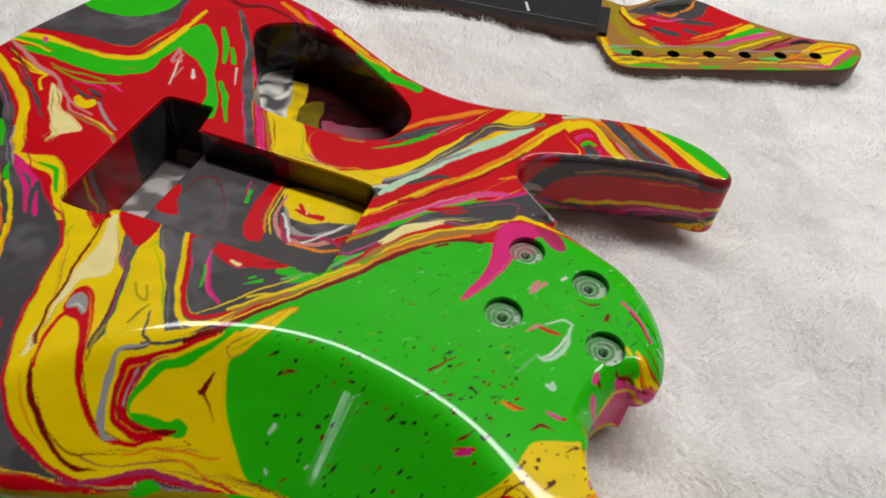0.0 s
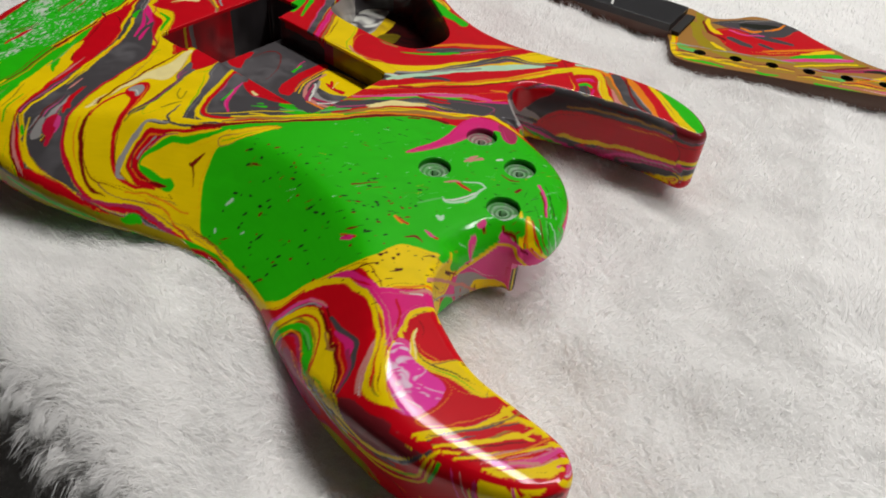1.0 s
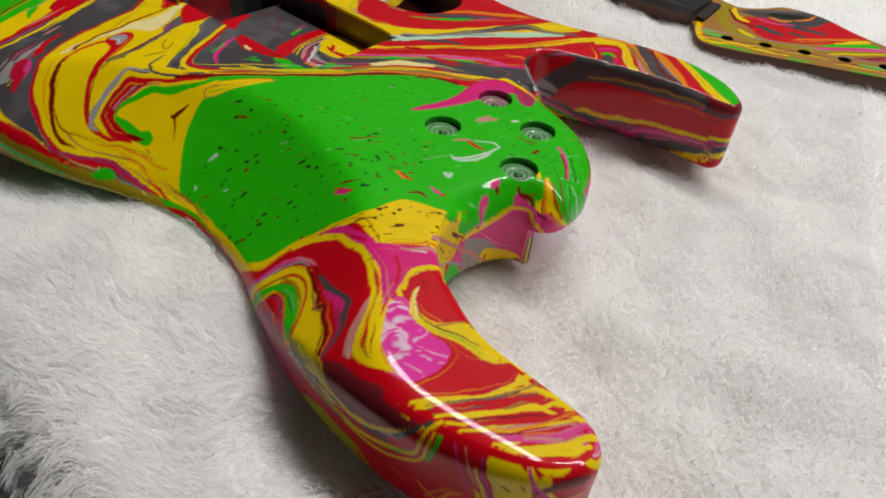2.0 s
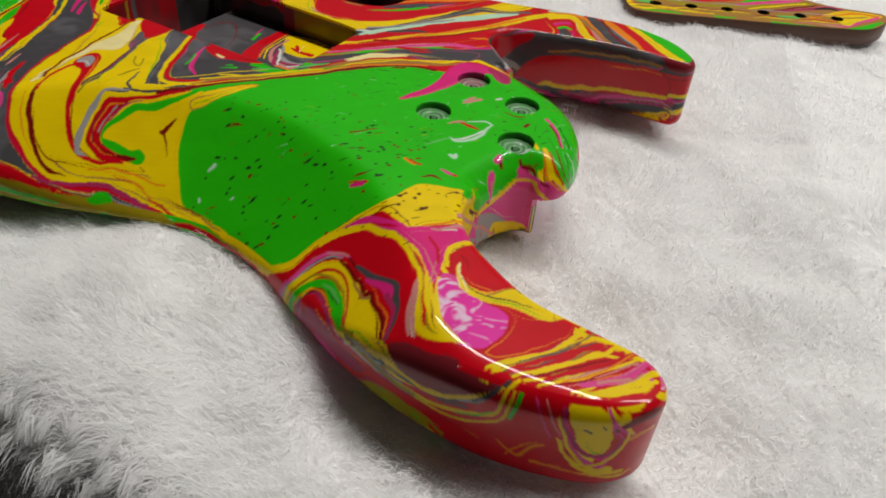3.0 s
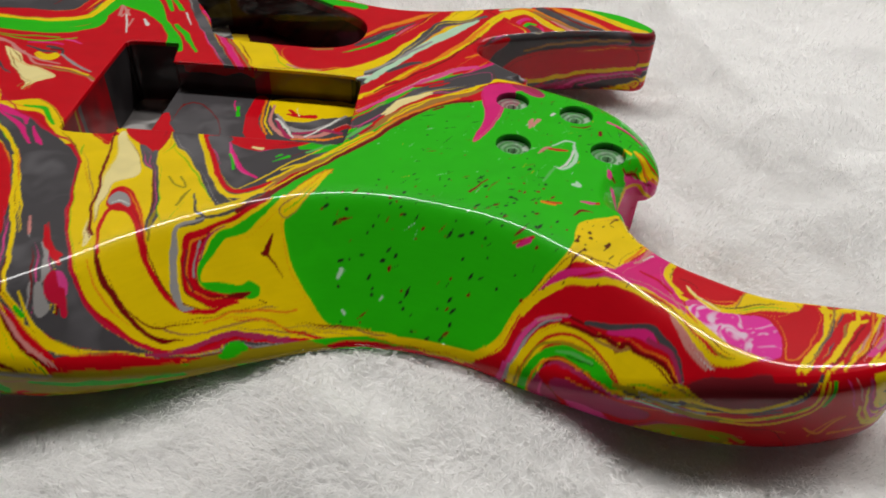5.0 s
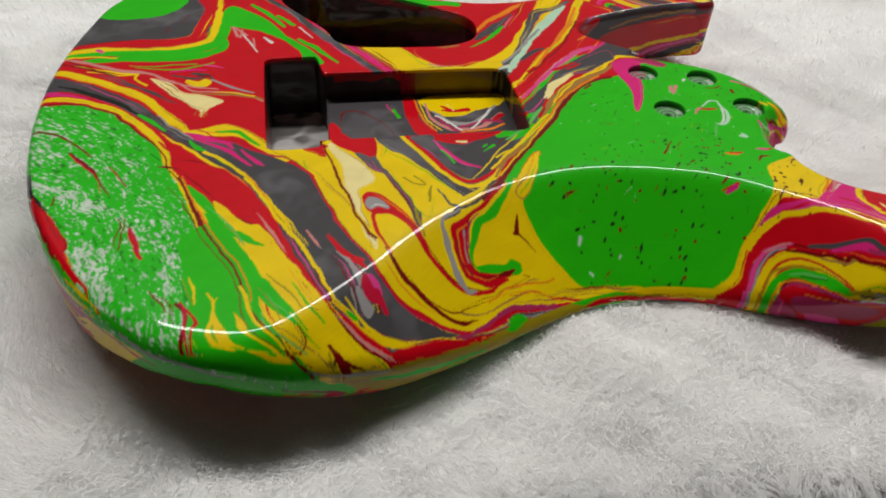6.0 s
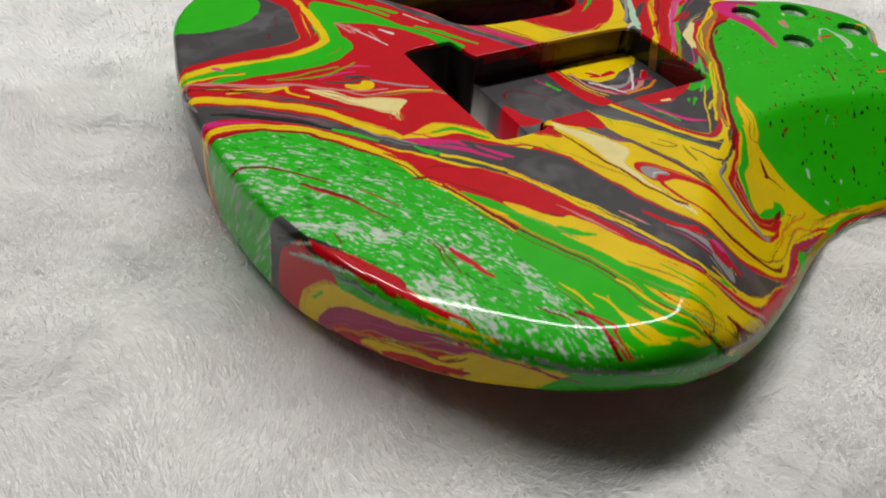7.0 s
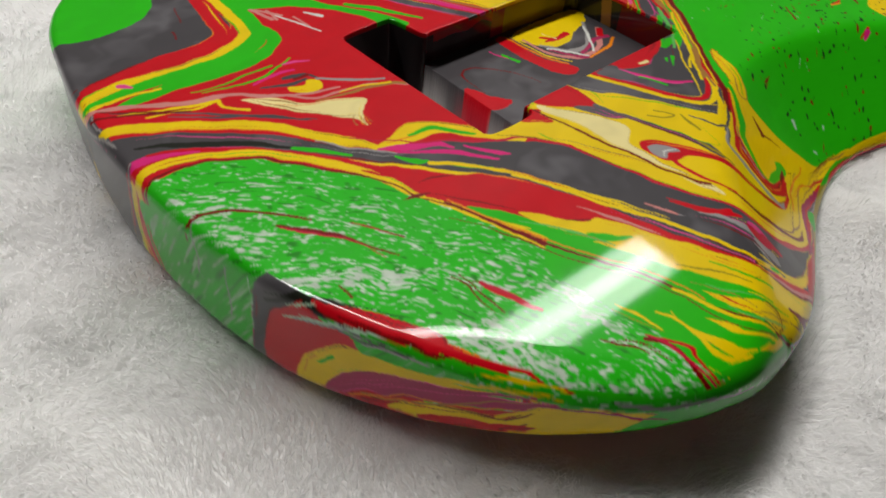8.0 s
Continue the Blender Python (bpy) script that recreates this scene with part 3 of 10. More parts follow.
TOP_STROKES.append(line("dark_red", (-161.7, -76.2, 1.6), (-159.7, -82.6, 2.0), (-161.7, -89.1, 1.5), (-164.7, -95.8, 1.7), (-164.6, -100.7, 1.7)))
TOP_STROKES.append(line("dark_red", (-168.1, -65.1, 0.7), (-166.2, -74.1, 1.1), (-166.5, -79.4, 0.7)))
TOP_STROKES.append(line("red", (-167.0, -24.6, 1.6), (-167.8, -34.3, 2.8), (-167.3, -44.9, 1.6)))
TOP_STROKES.append(line("dark_red", (-167.8, -17.4, 0.7), (-171.6, -28.3, 0.9), (-173.9, -36.2, 0.8)))
TOP_STROKES.append(line("dark_red", (-169.2, -21.2, 0.7), (-166.4, -24.7, 0.6), (-171.5, -26.3, 0.5)))
TOP_STROKES.append(line("dark_red", (-195.2, 69.6, 1.3), (-188.1, 66.3, 1.4), (-181.2, 57.8, 1.4), (-176.5, 47.5, 1.1), (-173.1, 36.7, 0.8)))
TOP_STROKES.append(line("dark_red", (-181.1, 44.0, 1.3), (-178.1, 34.9, 2.4), (-174.0, 26.6, 2.6), (-172.9, 16.2, 1.2), (-171.1, 3.4, 0.7)))
TOP_STROKES.append(line("dark_red", (-166.0, 24.8, 0.8), (-162.3, 6.6, 1.0)))
TOP_STROKES.append(line("dark_red", (-191.7, 12.2, 0.8), (-193.3, 6.0, 1.0)))
TOP_STROKES.append(fill("black", (-115.2, -114.8), (-113.0, -115.4), (-110.7, -118.9), (-107.0, -122.7), (-102.8, -124.4), (-109.1, -124.2), (-110.2, -120.9), (-112.3, -117.6), (-114.5, -119.6), (-117.2, -120.0), (-118.6, -118.5), (-115.9, -119.0), (-114.4, -117.0)))
TOP_STROKES.append(line("pink", (-189.2, 106.7, 3.1), (-180.6, 103.4, 4.8), (-170.3, 97.4, 2.7), (-165.0, 91.7, 1.3)))
TOP_STROKES.append(line("red", (-177.2, 104.1, 1.3), (-167.8, 97.1, 2.0), (-158.1, 84.6, 2.0), (-148.2, 66.8, 2.0), (-141.1, 46.8, 1.9), (-135.8, 26.0, 2.4), (-138.6, 12.1, 2.2)))
TOP_STROKES.append(line("yellow", (-192.0, 97.3, 3.3), (-183.0, 98.0, 4.1), (-171.9, 93.3, 3.9), (-160.4, 82.6, 4.0), (-151.7, 69.1, 3.9), (-145.9, 53.3, 3.8), (-142.3, 38.6, 4.0), (-140.8, 27.7, 4.1), (-142.1, 16.3, 3.9), (-141.5, 11.0, 1.7)))
TOP_STROKES.append(line("dark_red", (-195.8, 92.5, 1.0), (-185.3, 93.7, 1.1), (-175.2, 90.3, 1.3), (-163.2, 80.3, 1.3), (-154.3, 67.1, 1.3), (-149.1, 51.1, 1.2), (-143.9, 35.2, 1.2), (-141.7, 22.4, 0.9), (-143.1, 12.3, 1.1)))
TOP_STROKES.append(line("red", (-141.5, 36.8, 0.9), (-140.3, 32.7, 1.6), (-138.6, 26.6, 0.9)))
TOP_STROKES.append(line("dark_red", (-147.7, 16.0, 0.5), (-143.1, 13.4, 2.0), (-138.8, 10.2, 0.9)))
TOP_STROKES.append(line("red", (-201.5, 17.8, 1.2), (-201.5, 9.6, 2.9), (-200.2, -1.5, 4.0), (-199.5, -16.5, 4.4), (-197.4, -30.3, 3.6), (-194.2, -46.6, 1.8), (-193.7, -57.7, 1.0)))
TOP_STROKES.append(line("black", (-202.7, 31.6, 1.1), (-201.8, 21.7, 1.9), (-201.9, 11.3, 1.4), (-199.3, -0.9, 1.0), (-196.5, -14.7, 1.9), (-194.0, -26.6, 0.8)))
TOP_STROKES.append(line("black", (-207.0, 29.9, 2.0), (-203.1, 20.8, 2.7), (-199.0, 11.3, 2.2), (-196.8, -1.3, 1.7), (-196.1, -14.5, 1.2)))
TOP_STROKES.append(line("red", (-201.9, 11.3, 3.0), (-198.4, -0.4, 5.0), (-197.8, -12.6, 5.3), (-196.0, -28.8, 4.8), (-193.8, -45.0, 3.5)))
TOP_STROKES.append(fill("green", (-136.9, -72.0), (-137.2, -85.1), (-134.1, -102.4), (-125.9, -116.3), (-129.7, -115.8), (-141.1, -103.9), (-142.2, -90.0), (-142.1, -77.3)))
TOP_STROKES.append(fill("yellow", (-150.2, -75.2), (-147.0, -82.4), (-145.7, -90.9), (-147.6, -100.1), (-149.5, -106.5), (-156.4, -105.4), (-159.8, -96.2), (-155.0, -88.2), (-153.4, -80.7)))
TOP_STROKES.append(line("green", (-150.2, -81.5, 0.7), (-150.9, -88.8, 1.6), (-153.6, -96.4, 0.9)))
TOP_STROKES.append(line("green", (-151.1, -107.7, 1.2), (-143.8, -110.0, 1.6), (-133.8, -114.0, 1.2)))
TOP_STROKES.append(line("black", (-133.1, -104.0, 0.5), (-130.5, -109.9, 1.1), (-128.9, -114.3, 1.0)))
TOP_STROKES.append(line("dark_red", (-111.7, -111.9, 1.5), (-108.8, -116.8, 2.4), (-113.5, -119.8, 1.1)))
# centre yellow
TOP_STROKES.append(fill("yellow", (-95.4, 8.9), (-70.2, -2.1), (-69.4, 3.6), (-45.8, -4.0), (-42.8, -15.4), (-34.1, -34.7), (-30.4, -55.6), (-27.3, -67.2), (-20.6, -69.2), (-6.7, -65.1), (3.4, -65.8), (0.2, -75.4), (0.2, -86.4), (5.5, -100.6), (14.4, -115.4), (36.0, -126.8), (56.1, -140.3), (54.0, -144.5), (22.6, -127.4), (3.0, -118.4), (-13.5, -115.0), (-27.5, -113.3), (-37.7, -115.7), (-49.7, -118.1), (-61.9, -115.1), (-70.8, -109.4), (-78.9, -101.5), (-82.6, -91.4), (-84.5, -79.0), (-85.8, -58.8), (-85.0, -39.4), (-84.7, -18.0), (-88.4, -7.7)))
TOP_STROKES.append(fill("red", (-79.1, 1.7), (-70.1, -1.2), (-73.1, -4.1), (-76.3, -9.3), (-77.2, -2.8)))
TOP_STROKES.append(fill("cream", (-68.1, 0.1), (-63.2, -6.4), (-61.5, -18.8), (-58.6, -33.8), (-62.4, -38.6), (-68.7, -40.7), (-74.4, -42.1), (-72.6, -22.0)))
TOP_STROKES.append(fill("cream", (-75.5, -38.5), (-69.9, -43.6), (-74.0, -55.1), (-76.1, -71.4), (-80.2, -81.1), (-78.8, -61.2)))
TOP_STROKES.append(fill("red", (-65.2, 2.2), (-47.8, -3.4), (-50.7, -12.8), (-54.3, -21.2), (-57.1, -15.6), (-60.2, -8.3), (-62.6, -2.6)))
TOP_STROKES.append(line("grey", (-57.7, -12.0, 1.8), (-56.1, -17.3, 2.3), (-54.5, -22.5, 0.9)))
TOP_STROKES.append(line("dark_red", (-70.4, -3.1, 1.0), (-73.6, -21.7, 1.0), (-76.7, -42.2, 0.9), (-78.1, -61.4, 1.1), (-78.1, -76.0, 0.6)))
TOP_STROKES.append(fill("ash", (-72.9, -47.6), (-67.1, -45.4), (-62.1, -50.4), (-59.5, -59.2), (-66.0, -59.4), (-71.1, -55.3)))
TOP_STROKES.append(line("grey", (-69.4, -51.9, 2.9), (-64.1, -55.3, 3.3), (-60.4, -60.5, 1.5)))
TOP_STROKES.append(line("red", (-73.0, -48.3, 1.6), (-69.5, -45.4, 1.9), (-63.7, -46.1, 2.9), (-58.1, -54.5, 2.7), (-56.3, -65.8, 3.3), (-56.6, -76.6, 2.3)))
TOP_STROKES.append(line("red", (-72.2, -52.6, 1.2), (-69.7, -56.6, 1.9), (-63.9, -60.9, 2.2), (-59.5, -67.7, 1.7)))
TOP_STROKES.append(line("dark_red", (-71.1, -60.0, 0.9), (-73.8, -68.5, 1.8), (-75.1, -80.1, 1.7), (-74.0, -93.6, 2.1), (-69.0, -102.4, 2.1), (-62.5, -109.8, 1.8), (-55.2, -114.3, 1.9), (-47.7, -114.9, 0.5)))
TOP_STROKES.append(line("orange", (-78.4, -87.5, 0.6), (-76.5, -95.6, 0.9), (-71.6, -104.3, 0.8), (-65.6, -109.4, 0.5)))
TOP_STROKES.append(line("dark_red", (-57.0, -66.7, 2.8), (-56.7, -78.0, 2.0), (-55.1, -88.4, 1.9), (-50.2, -98.2, 1.6), (-43.3, -104.0, 1.3), (-31.8, -104.5, 1.1), (-21.8, -103.4, 0.7)))
TOP_STROKES.append(line("orange", (-54.9, -82.2, 0.6), (-53.3, -92.2, 0.9), (-47.1, -101.6, 0.7)))
TOP_STROKES.append(line("grey", (-47.8, -3.4, 1.3), (-52.9, -19.3, 1.8), (-54.4, -32.5, 2.0), (-52.4, -44.0, 2.0), (-52.5, -56.4, 2.3), (-54.0, -69.1, 2.5), (-54.5, -79.2, 1.6), (-53.3, -84.2, 0.6)))
TOP_STROKES.append(line("grey", (-41.7, -45.5, 0.8), (-40.0, -54.5, 1.9), (-42.9, -61.6, 2.5), (-46.7, -67.8, 1.4), (-49.3, -74.0, 0.9)))
TOP_STROKES.append(line("grey", (-39.1, -50.6, 1.1), (-37.1, -57.5, 4.0), (-33.2, -66.4, 4.2), (-23.2, -69.8, 1.6), (-12.2, -66.4, 1.0)))
TOP_STROKES.append(line("yellow", (-39.3, -56.7, 1.0), (-38.6, -63.9, 1.9), (-34.9, -63.5, 1.3)))
TOP_STROKES.append(line("ash", (-31.2, -72.1, 1.0), (-39.7, -72.6, 2.1), (-44.2, -78.6, 3.3), (-46.7, -88.8, 3.4), (-46.8, -96.8, 2.9), (-45.5, -102.4, 1.6)))
TOP_STROKES.append(line("yellow", (-27.8, -72.8, 0.6), (-38.4, -76.4, 1.5), (-42.8, -83.3, 1.8), (-44.6, -93.2, 1.4), (-42.1, -100.4, 0.7)))
TOP_STROKES.append(line("black", (-71.9, -83.4, 0.6), (-72.2, -86.7, 1.8), (-71.7, -89.0, 0.7)))
TOP_STROKES.append(line("green", (-70.9, -87.3, 1.5), (-70.9, -88.8, 1.1)))
TOP_STROKES.append(line("tan", (-60.7, -103.1, 0.5), (-52.2, -111.5, 0.9), (-43.7, -112.9, 0.7), (-28.9, -110.3, 0.9), (-18.6, -108.3, 0.9), (-9.7, -111.5, 0.9), (-0.1, -116.4, 0.7)))
TOP_STROKES.append(line("red", (-27.1, -108.4, 0.5), (-13.9, -109.2, 0.7), (-3.3, -114.6, 1.1), (12.5, -120.4, 1.3), (35.4, -128.2, 1.0), (55.6, -141.5, 0.9)))
TOP_STROKES.append(line("mauve", (-37.2, -114.3, 1.1), (-29.7, -112.8, 1.0), (-20.3, -113.4, 1.6), (-11.4, -116.4, 1.6), (11.6, -122.8, 1.9), (34.6, -130.0, 1.6)))
TOP_STROKES.append(line("dark_red", (-38.7, -54.1, 0.5), (-36.9, -61.7, 0.8), (-34.3, -56.4, 0.5)))
# hook
TOP_STROKES.append(fill("red", (8.6, -58.6), (-4.1, -65.1), (-15.6, -69.2), (-27.8, -72.8), (-38.6, -77.0), (-43.8, -82.9), (-45.5, -91.0), (-43.5, -97.2), (-37.8, -101.3), (-28.9, -102.8), (-21.1, -101.1), (-16.5, -98.6), (-24.1, -99.2), (-32.2, -98.3), (-37.2, -95.6), (-37.2, -89.2), (-34.7, -83.5), (-28.2, -78.0), (-17.1, -74.0), (-5.7, -69.9), (6.3, -65.2)))
TOP_STROKES.append(line("pink", (-16.5, -72.1, 0.6), (-27.3, -75.1, 0.8), (-34.4, -79.3, 1.1), (-38.8, -85.3, 1.5), (-40.5, -93.4, 1.5), (-37.2, -99.4, 1.7), (-29.7, -101.6, 1.1), (-20.8, -100.2, 1.2)))
TOP_STROKES.append(line("mauve", (-28.5, -75.0, 0.6), (-36.6, -80.4, 0.8), (-41.0, -87.2, 0.6), (-41.7, -95.2, 0.7)))
# upper grey wedge and bands right of the spring cavity
TOP_STROKES.append(fill("grey", (-45.8, -4.0), (-30.9, -9.4), (31.1, -31.3), (51.9, -20.1), (62.6, -9.4), (44.6, -23.1), (11.7, -49.7), (-8.4, -62.4), (-19.8, -66.8), (-26.7, -65.0), (-29.9, -53.6), (-33.2, -35.9), (-41.1, -19.3)))
TOP_STROKES.append(fill("yellow", (-48.3, -3.2), (-44.6, -4.4), (-44.5, -13.4), (-36.7, -29.2), (-31.7, -50.9), (-28.7, -63.2), (-23.8, -67.9), (-27.8, -68.9), (-32.4, -63.2), (-40.7, -52.1), (-46.3, -43.9), (-49.6, -29.6)))
TOP_STROKES.append(line("red", (-29.5, -9.3, 2.7), (-26.7, -25.4, 2.8), (-25.3, -45.6, 2.7), (-22.8, -55.2, 2.8), (-14.9, -58.6, 2.3), (-0.0, -52.7, 2.1), (13.2, -45.6, 1.4)))
TOP_STROKES.append(line("yellow", (-31.8, -8.6, 2.3), (-29.6, -24.5, 2.8), (-28.4, -45.5, 3.0), (-25.3, -58.1, 2.8), (-15.7, -61.2, 2.0), (-1.3, -56.7, 1.7), (19.6, -42.9, 1.4)))
TOP_STROKES.append(line("pink", (-21.5, -20.8, 1.0), (-16.2, -35.9, 2.0), (-10.4, -47.9, 1.4)))
TOP_STROKES.append(line("green", (-21.2, -32.0, 1.8), (-19.3, -39.5, 2.4)))
TOP_STROKES.append(line("green", (-1.6, -40.7, 1.5), (7.9, -36.7, 2.3)))
TOP_STROKES.append(line("green", (14.0, -35.3, 2.5), (26.2, -32.8, 3.6), (40.6, -25.6, 1.9)))
TOP_STROKES.append(fill("grey", (36.8, -28.3), (48.6, -16.2), (63.8, -4.1), (79.8, 4.9), (99.1, 4.8), (116.0, 10.9), (127.4, 12.7), (137.5, 14.7), (146.4, 30.0), (143.3, 42.9), (152.5, 57.5), (171.5, 60.3), (170.6, 71.3), (165.8, 75.8), (157.3, 71.5), (147.9, 57.1), (137.0, 40.1), (125.9, 30.4), (111.1, 26.1), (91.0, 20.2), (74.2, 9.5), (61.0, -1.3), (48.0, -7.9), (38.4, -17.7)))
TOP_STROKES.append(line("ash", (134.9, 16.5, 2.3), (140.5, 29.5, 4.1), (146.1, 40.9, 2.4)))
TOP_STROKES.append(line("black", (152.0, 52.8, 4.6), (170.7, 54.5, 6.6), (188.9, 52.5, 4.8), (206.9, 49.6, 2.9)))
TOP_STROKES.append(line("red", (88.1, 11.8, 2.4), (99.3, 13.2, 4.0), (104.9, 14.0, 1.6)))
TOP_STROKES.append(line("pink", (40.6, -14.0, 1.0), (53.0, -3.8, 1.7), (63.4, 5.5, 2.8), (79.7, 16.0, 3.8), (99.6, 23.9, 4.0), (114.0, 26.4, 3.3), (129.0, 31.9, 2.0)))
TOP_STROKES.append(line("green", (48.0, -7.5, 1.7), (60.9, 1.0, 2.1), (74.2, 11.5, 2.2), (91.0, 19.8, 1.6), (108.2, 24.2, 1.2)))
TOP_STROKES.append(line("cream", (57.4, -9.8, 1.3), (66.4, -1.6, 3.5), (77.1, 3.1, 3.3), (86.7, 5.8, 1.1)))
TOP_STROKES.append(line("tan", (-22.7, -68.2, 1.5), (-9.2, -65.1, 1.8), (6.7, -56.2, 2.0), (25.1, -43.3, 2.0), (39.6, -32.0, 2.0)))
TOP_STROKES.append(line("tan", (30.1, -35.5, 3.2), (44.2, -26.1, 4.2), (58.9, -12.6, 4.7), (74.5, -4.0, 4.3), (90.8, 0.3, 4.1), (107.3, 2.8, 2.6), (118.7, 8.4, 1.8)))
TOP_STROKES.append(line("dark_red", (-20.9, -70.1, 1.4), (3.1, -59.0, 2.4), (23.5, -47.5, 2.6), (45.4, -28.7, 2.3)))
TOP_STROKES.append(line("red", (30.5, -39.4, 1.6), (39.8, -33.5, 1.9), (59.1, -18.0, 2.6), (74.6, -8.5, 2.8), (90.7, -3.9, 2.2), (109.8, -1.6, 1.9)))
TOP_STROKES.append(line("yellow", (49.2, -24.0, 0.6), (69.2, -5.2, 1.0), (90.8, 2.6, 1.1), (107.4, 5.5, 1.9), (116.1, 11.3, 3.0), (127.5, 13.1, 3.2), (136.3, 11.0, 2.5)))
TOP_STROKES.append(line("orange", (47.5, 6.5, 3.9), (60.4, 10.3, 4.6), (74.1, 15.5, 4.8), (88.2, 27.1, 5.3), (95.5, 36.3, 3.5), (106.2, 48.5, 6.1), (121.9, 58.3, 7.2), (135.1, 69.3, 5.0), (149.2, 84.3, 5.0), (160.3, 96.0, 4.6), (173.9, 98.5, 4.2)))
TOP_STROKES.append(line("yellow", (63.1, 11.4, 1.9), (79.6, 21.3, 2.2), (91.1, 33.8, 2.1), (100.1, 44.3, 1.9), (115.5, 53.0, 3.2), (131.6, 65.0, 3.0), (153.1, 89.9, 3.0)))
TOP_STROKES.append(line("red", (89.8, 46.9, 1.4), (95.7, 47.5, 3.1), (99.5, 43.3, 1.8), (94.6, 36.2, 2.1), (91.1, 33.8, 1.1)))
TOP_STROKES.append(line("red", (60.1, 17.6, 2.4), (65.6, 19.7, 3.9), (69.7, 22.5, 1.5)))
TOP_STROKES.append(line("cream", (85.3, 39.8, 1.6), (91.2, 43.5, 2.7), (100.0, 39.8, 2.1), (106.2, 47.6, 1.0)))
TOP_STROKES.append(fill("mint", (45.3, 29.6), (59.4, 31.8), (73.6, 40.1), (91.3, 54.0), (106.7, 60.2), (116.3, 69.4), (129.6, 79.7), (141.1, 83.4), (135.4, 72.8), (119.0, 61.4), (106.4, 54.5), (91.3, 47.1), (73.7, 36.5), (62.6, 24.8), (60.7, 16.4), (54.7, 13.9), (48.9, 17.4)))
TOP_STROKES.append(fill("grey", (45.5, 26.3), (52.4, 29.4), (59.8, 24.6), (62.0, 17.7), (56.1, 13.2), (50.6, 12.7), (47.6, 16.5)))
TOP_STROKES.append(line("grey", (59.5, 30.9, 0.8), (79.4, 43.7, 1.6), (97.4, 57.9, 2.5), (109.9, 65.3, 2.1), (116.4, 70.8, 1.2)))
TOP_STROKES.append(line("white", (45.2, 30.5, 2.1), (52.3, 32.0, 3.0), (59.5, 30.9, 1.7)))
TOP_STROKES.append(fill("grey", (112.0, 77.9), (118.7, 83.7), (124.9, 80.7), (131.4, 82.4), (139.2, 80.7), (132.5, 76.0), (122.9, 75.0), (119.5, 69.7), (113.3, 70.5)))
TOP_STROKES.append(line("grey", (68.3, 23.2, 3.1), (82.4, 30.8, 5.5), (92.6, 37.4, 2.3)))
TOP_STROKES.append(line("grey", (115.8, 59.7, 1.2), (132.1, 70.9, 2.0), (142.4, 81.0, 1.2)))
TOP_STROKES.append(line("yellow", (-6.1, 85.8, 8.4), (2.8, 66.6, 14.8), (14.8, 47.6, 13.1), (27.5, 37.6, 11.3), (42.0, 35.4, 11.3), (61.9, 41.6, 13.6), (79.3, 51.5, 15.5), (97.6, 66.5, 16.5), (113.6, 78.1, 12.3), (130.2, 87.5, 9.2), (145.4, 94.9, 5.7)))
TOP_STROKES.append(line("dark_red", (133.9, 93.7, 1.5), (144.0, 96.9, 3.0), (152.6, 100.5, 1.5)))
TOP_STROKES.append(line("blush", (16.6, 51.9, 1.5), (25.2, 45.4, 2.4), (33.3, 43.0, 1.7)))
TOP_STROKES.append(line("grey", (23.2, 63.9, 2.2), (37.2, 58.1, 2.8), (52.2, 57.2, 1.9)))
TOP_STROKES.append(line("tan", (18.0, 70.7, 1.9), (30.5, 67.0, 2.8), (42.7, 65.8, 1.9)))
TOP_STROKES.append(line("green", (27.9, 61.9, 1.8), (43.2, 58.2, 3.8), (61.0, 61.9, 5.5), (76.0, 72.7, 4.3), (82.2, 77.3, 1.7)))
TOP_STROKES.append(line("grey", (57.7, 68.3, 3.7), (72.9, 75.9, 6.5), (88.5, 84.6, 3.7), (98.1, 90.9, 1.4)))
TOP_STROKES.append(line("pink", (58.1, 59.2, 1.8), (76.1, 67.3, 3.9), (88.5, 79.5, 3.4), (101.3, 88.6, 1.8)))
TOP_STROKES.append(line("orange", (60.5, 75.1, 2.2), (72.7, 84.0, 3.3), (91.8, 92.8, 4.0), (108.1, 98.9, 4.2), (127.9, 101.6, 2.8), (140.8, 98.7, 2.2)))
TOP_STROKES.append(line("grey", (-44.7, 191.3, 2.9), (-36.1, 164.7, 4.1), (-30.3, 139.8, 5.3), (-25.8, 110.7, 5.7), (-20.6, 84.2, 6.0), (-13.7, 53.1, 4.6)))
TOP_STROKES.append(line("pink", (-24.3, 128.3, 1.9), (-16.0, 90.0, 2.8), (-11.8, 70.0, 3.5), (-7.5, 49.1, 2.9)))
TOP_STROKES.append(line("tan", (-12.5, 87.7, 1.5), (-7.9, 70.4, 1.8), (-2.6, 47.2, 1.4)))
TOP_STROKES.append(line("yellow", (-9.0, 82.9, 0.9), (-4.8, 65.8, 1.2), (-1.2, 52.0, 0.9)))
TOP_STROKES.append(line("dark_red", (-57.7, 211.7, 3.1), (-44.3, 198.7, 5.1), (-29.8, 199.4, 4.0), (-13.6, 188.7, 2.8), (6.6, 170.6, 2.6)))
TOP_STROKES.append(line("orange", (-19.7, 206.1, 3.1), (-11.0, 196.3, 4.0), (5.8, 177.4, 3.0)))
TOP_STROKES.append(line("pink", (-3.8, 197.3, 2.7), (18.1, 162.1, 3.5), (37.6, 136.1, 2.2)))
TOP_STROKES.append(line("yellow", (18.5, 175.7, 3.9), (36.3, 153.4, 4.8), (54.6, 135.1, 2.4)))
TOP_STROKES.append(line("green", (33.1, 149.2, 4.9), (51.4, 130.5, 9.1), (72.0, 117.7, 6.3)))
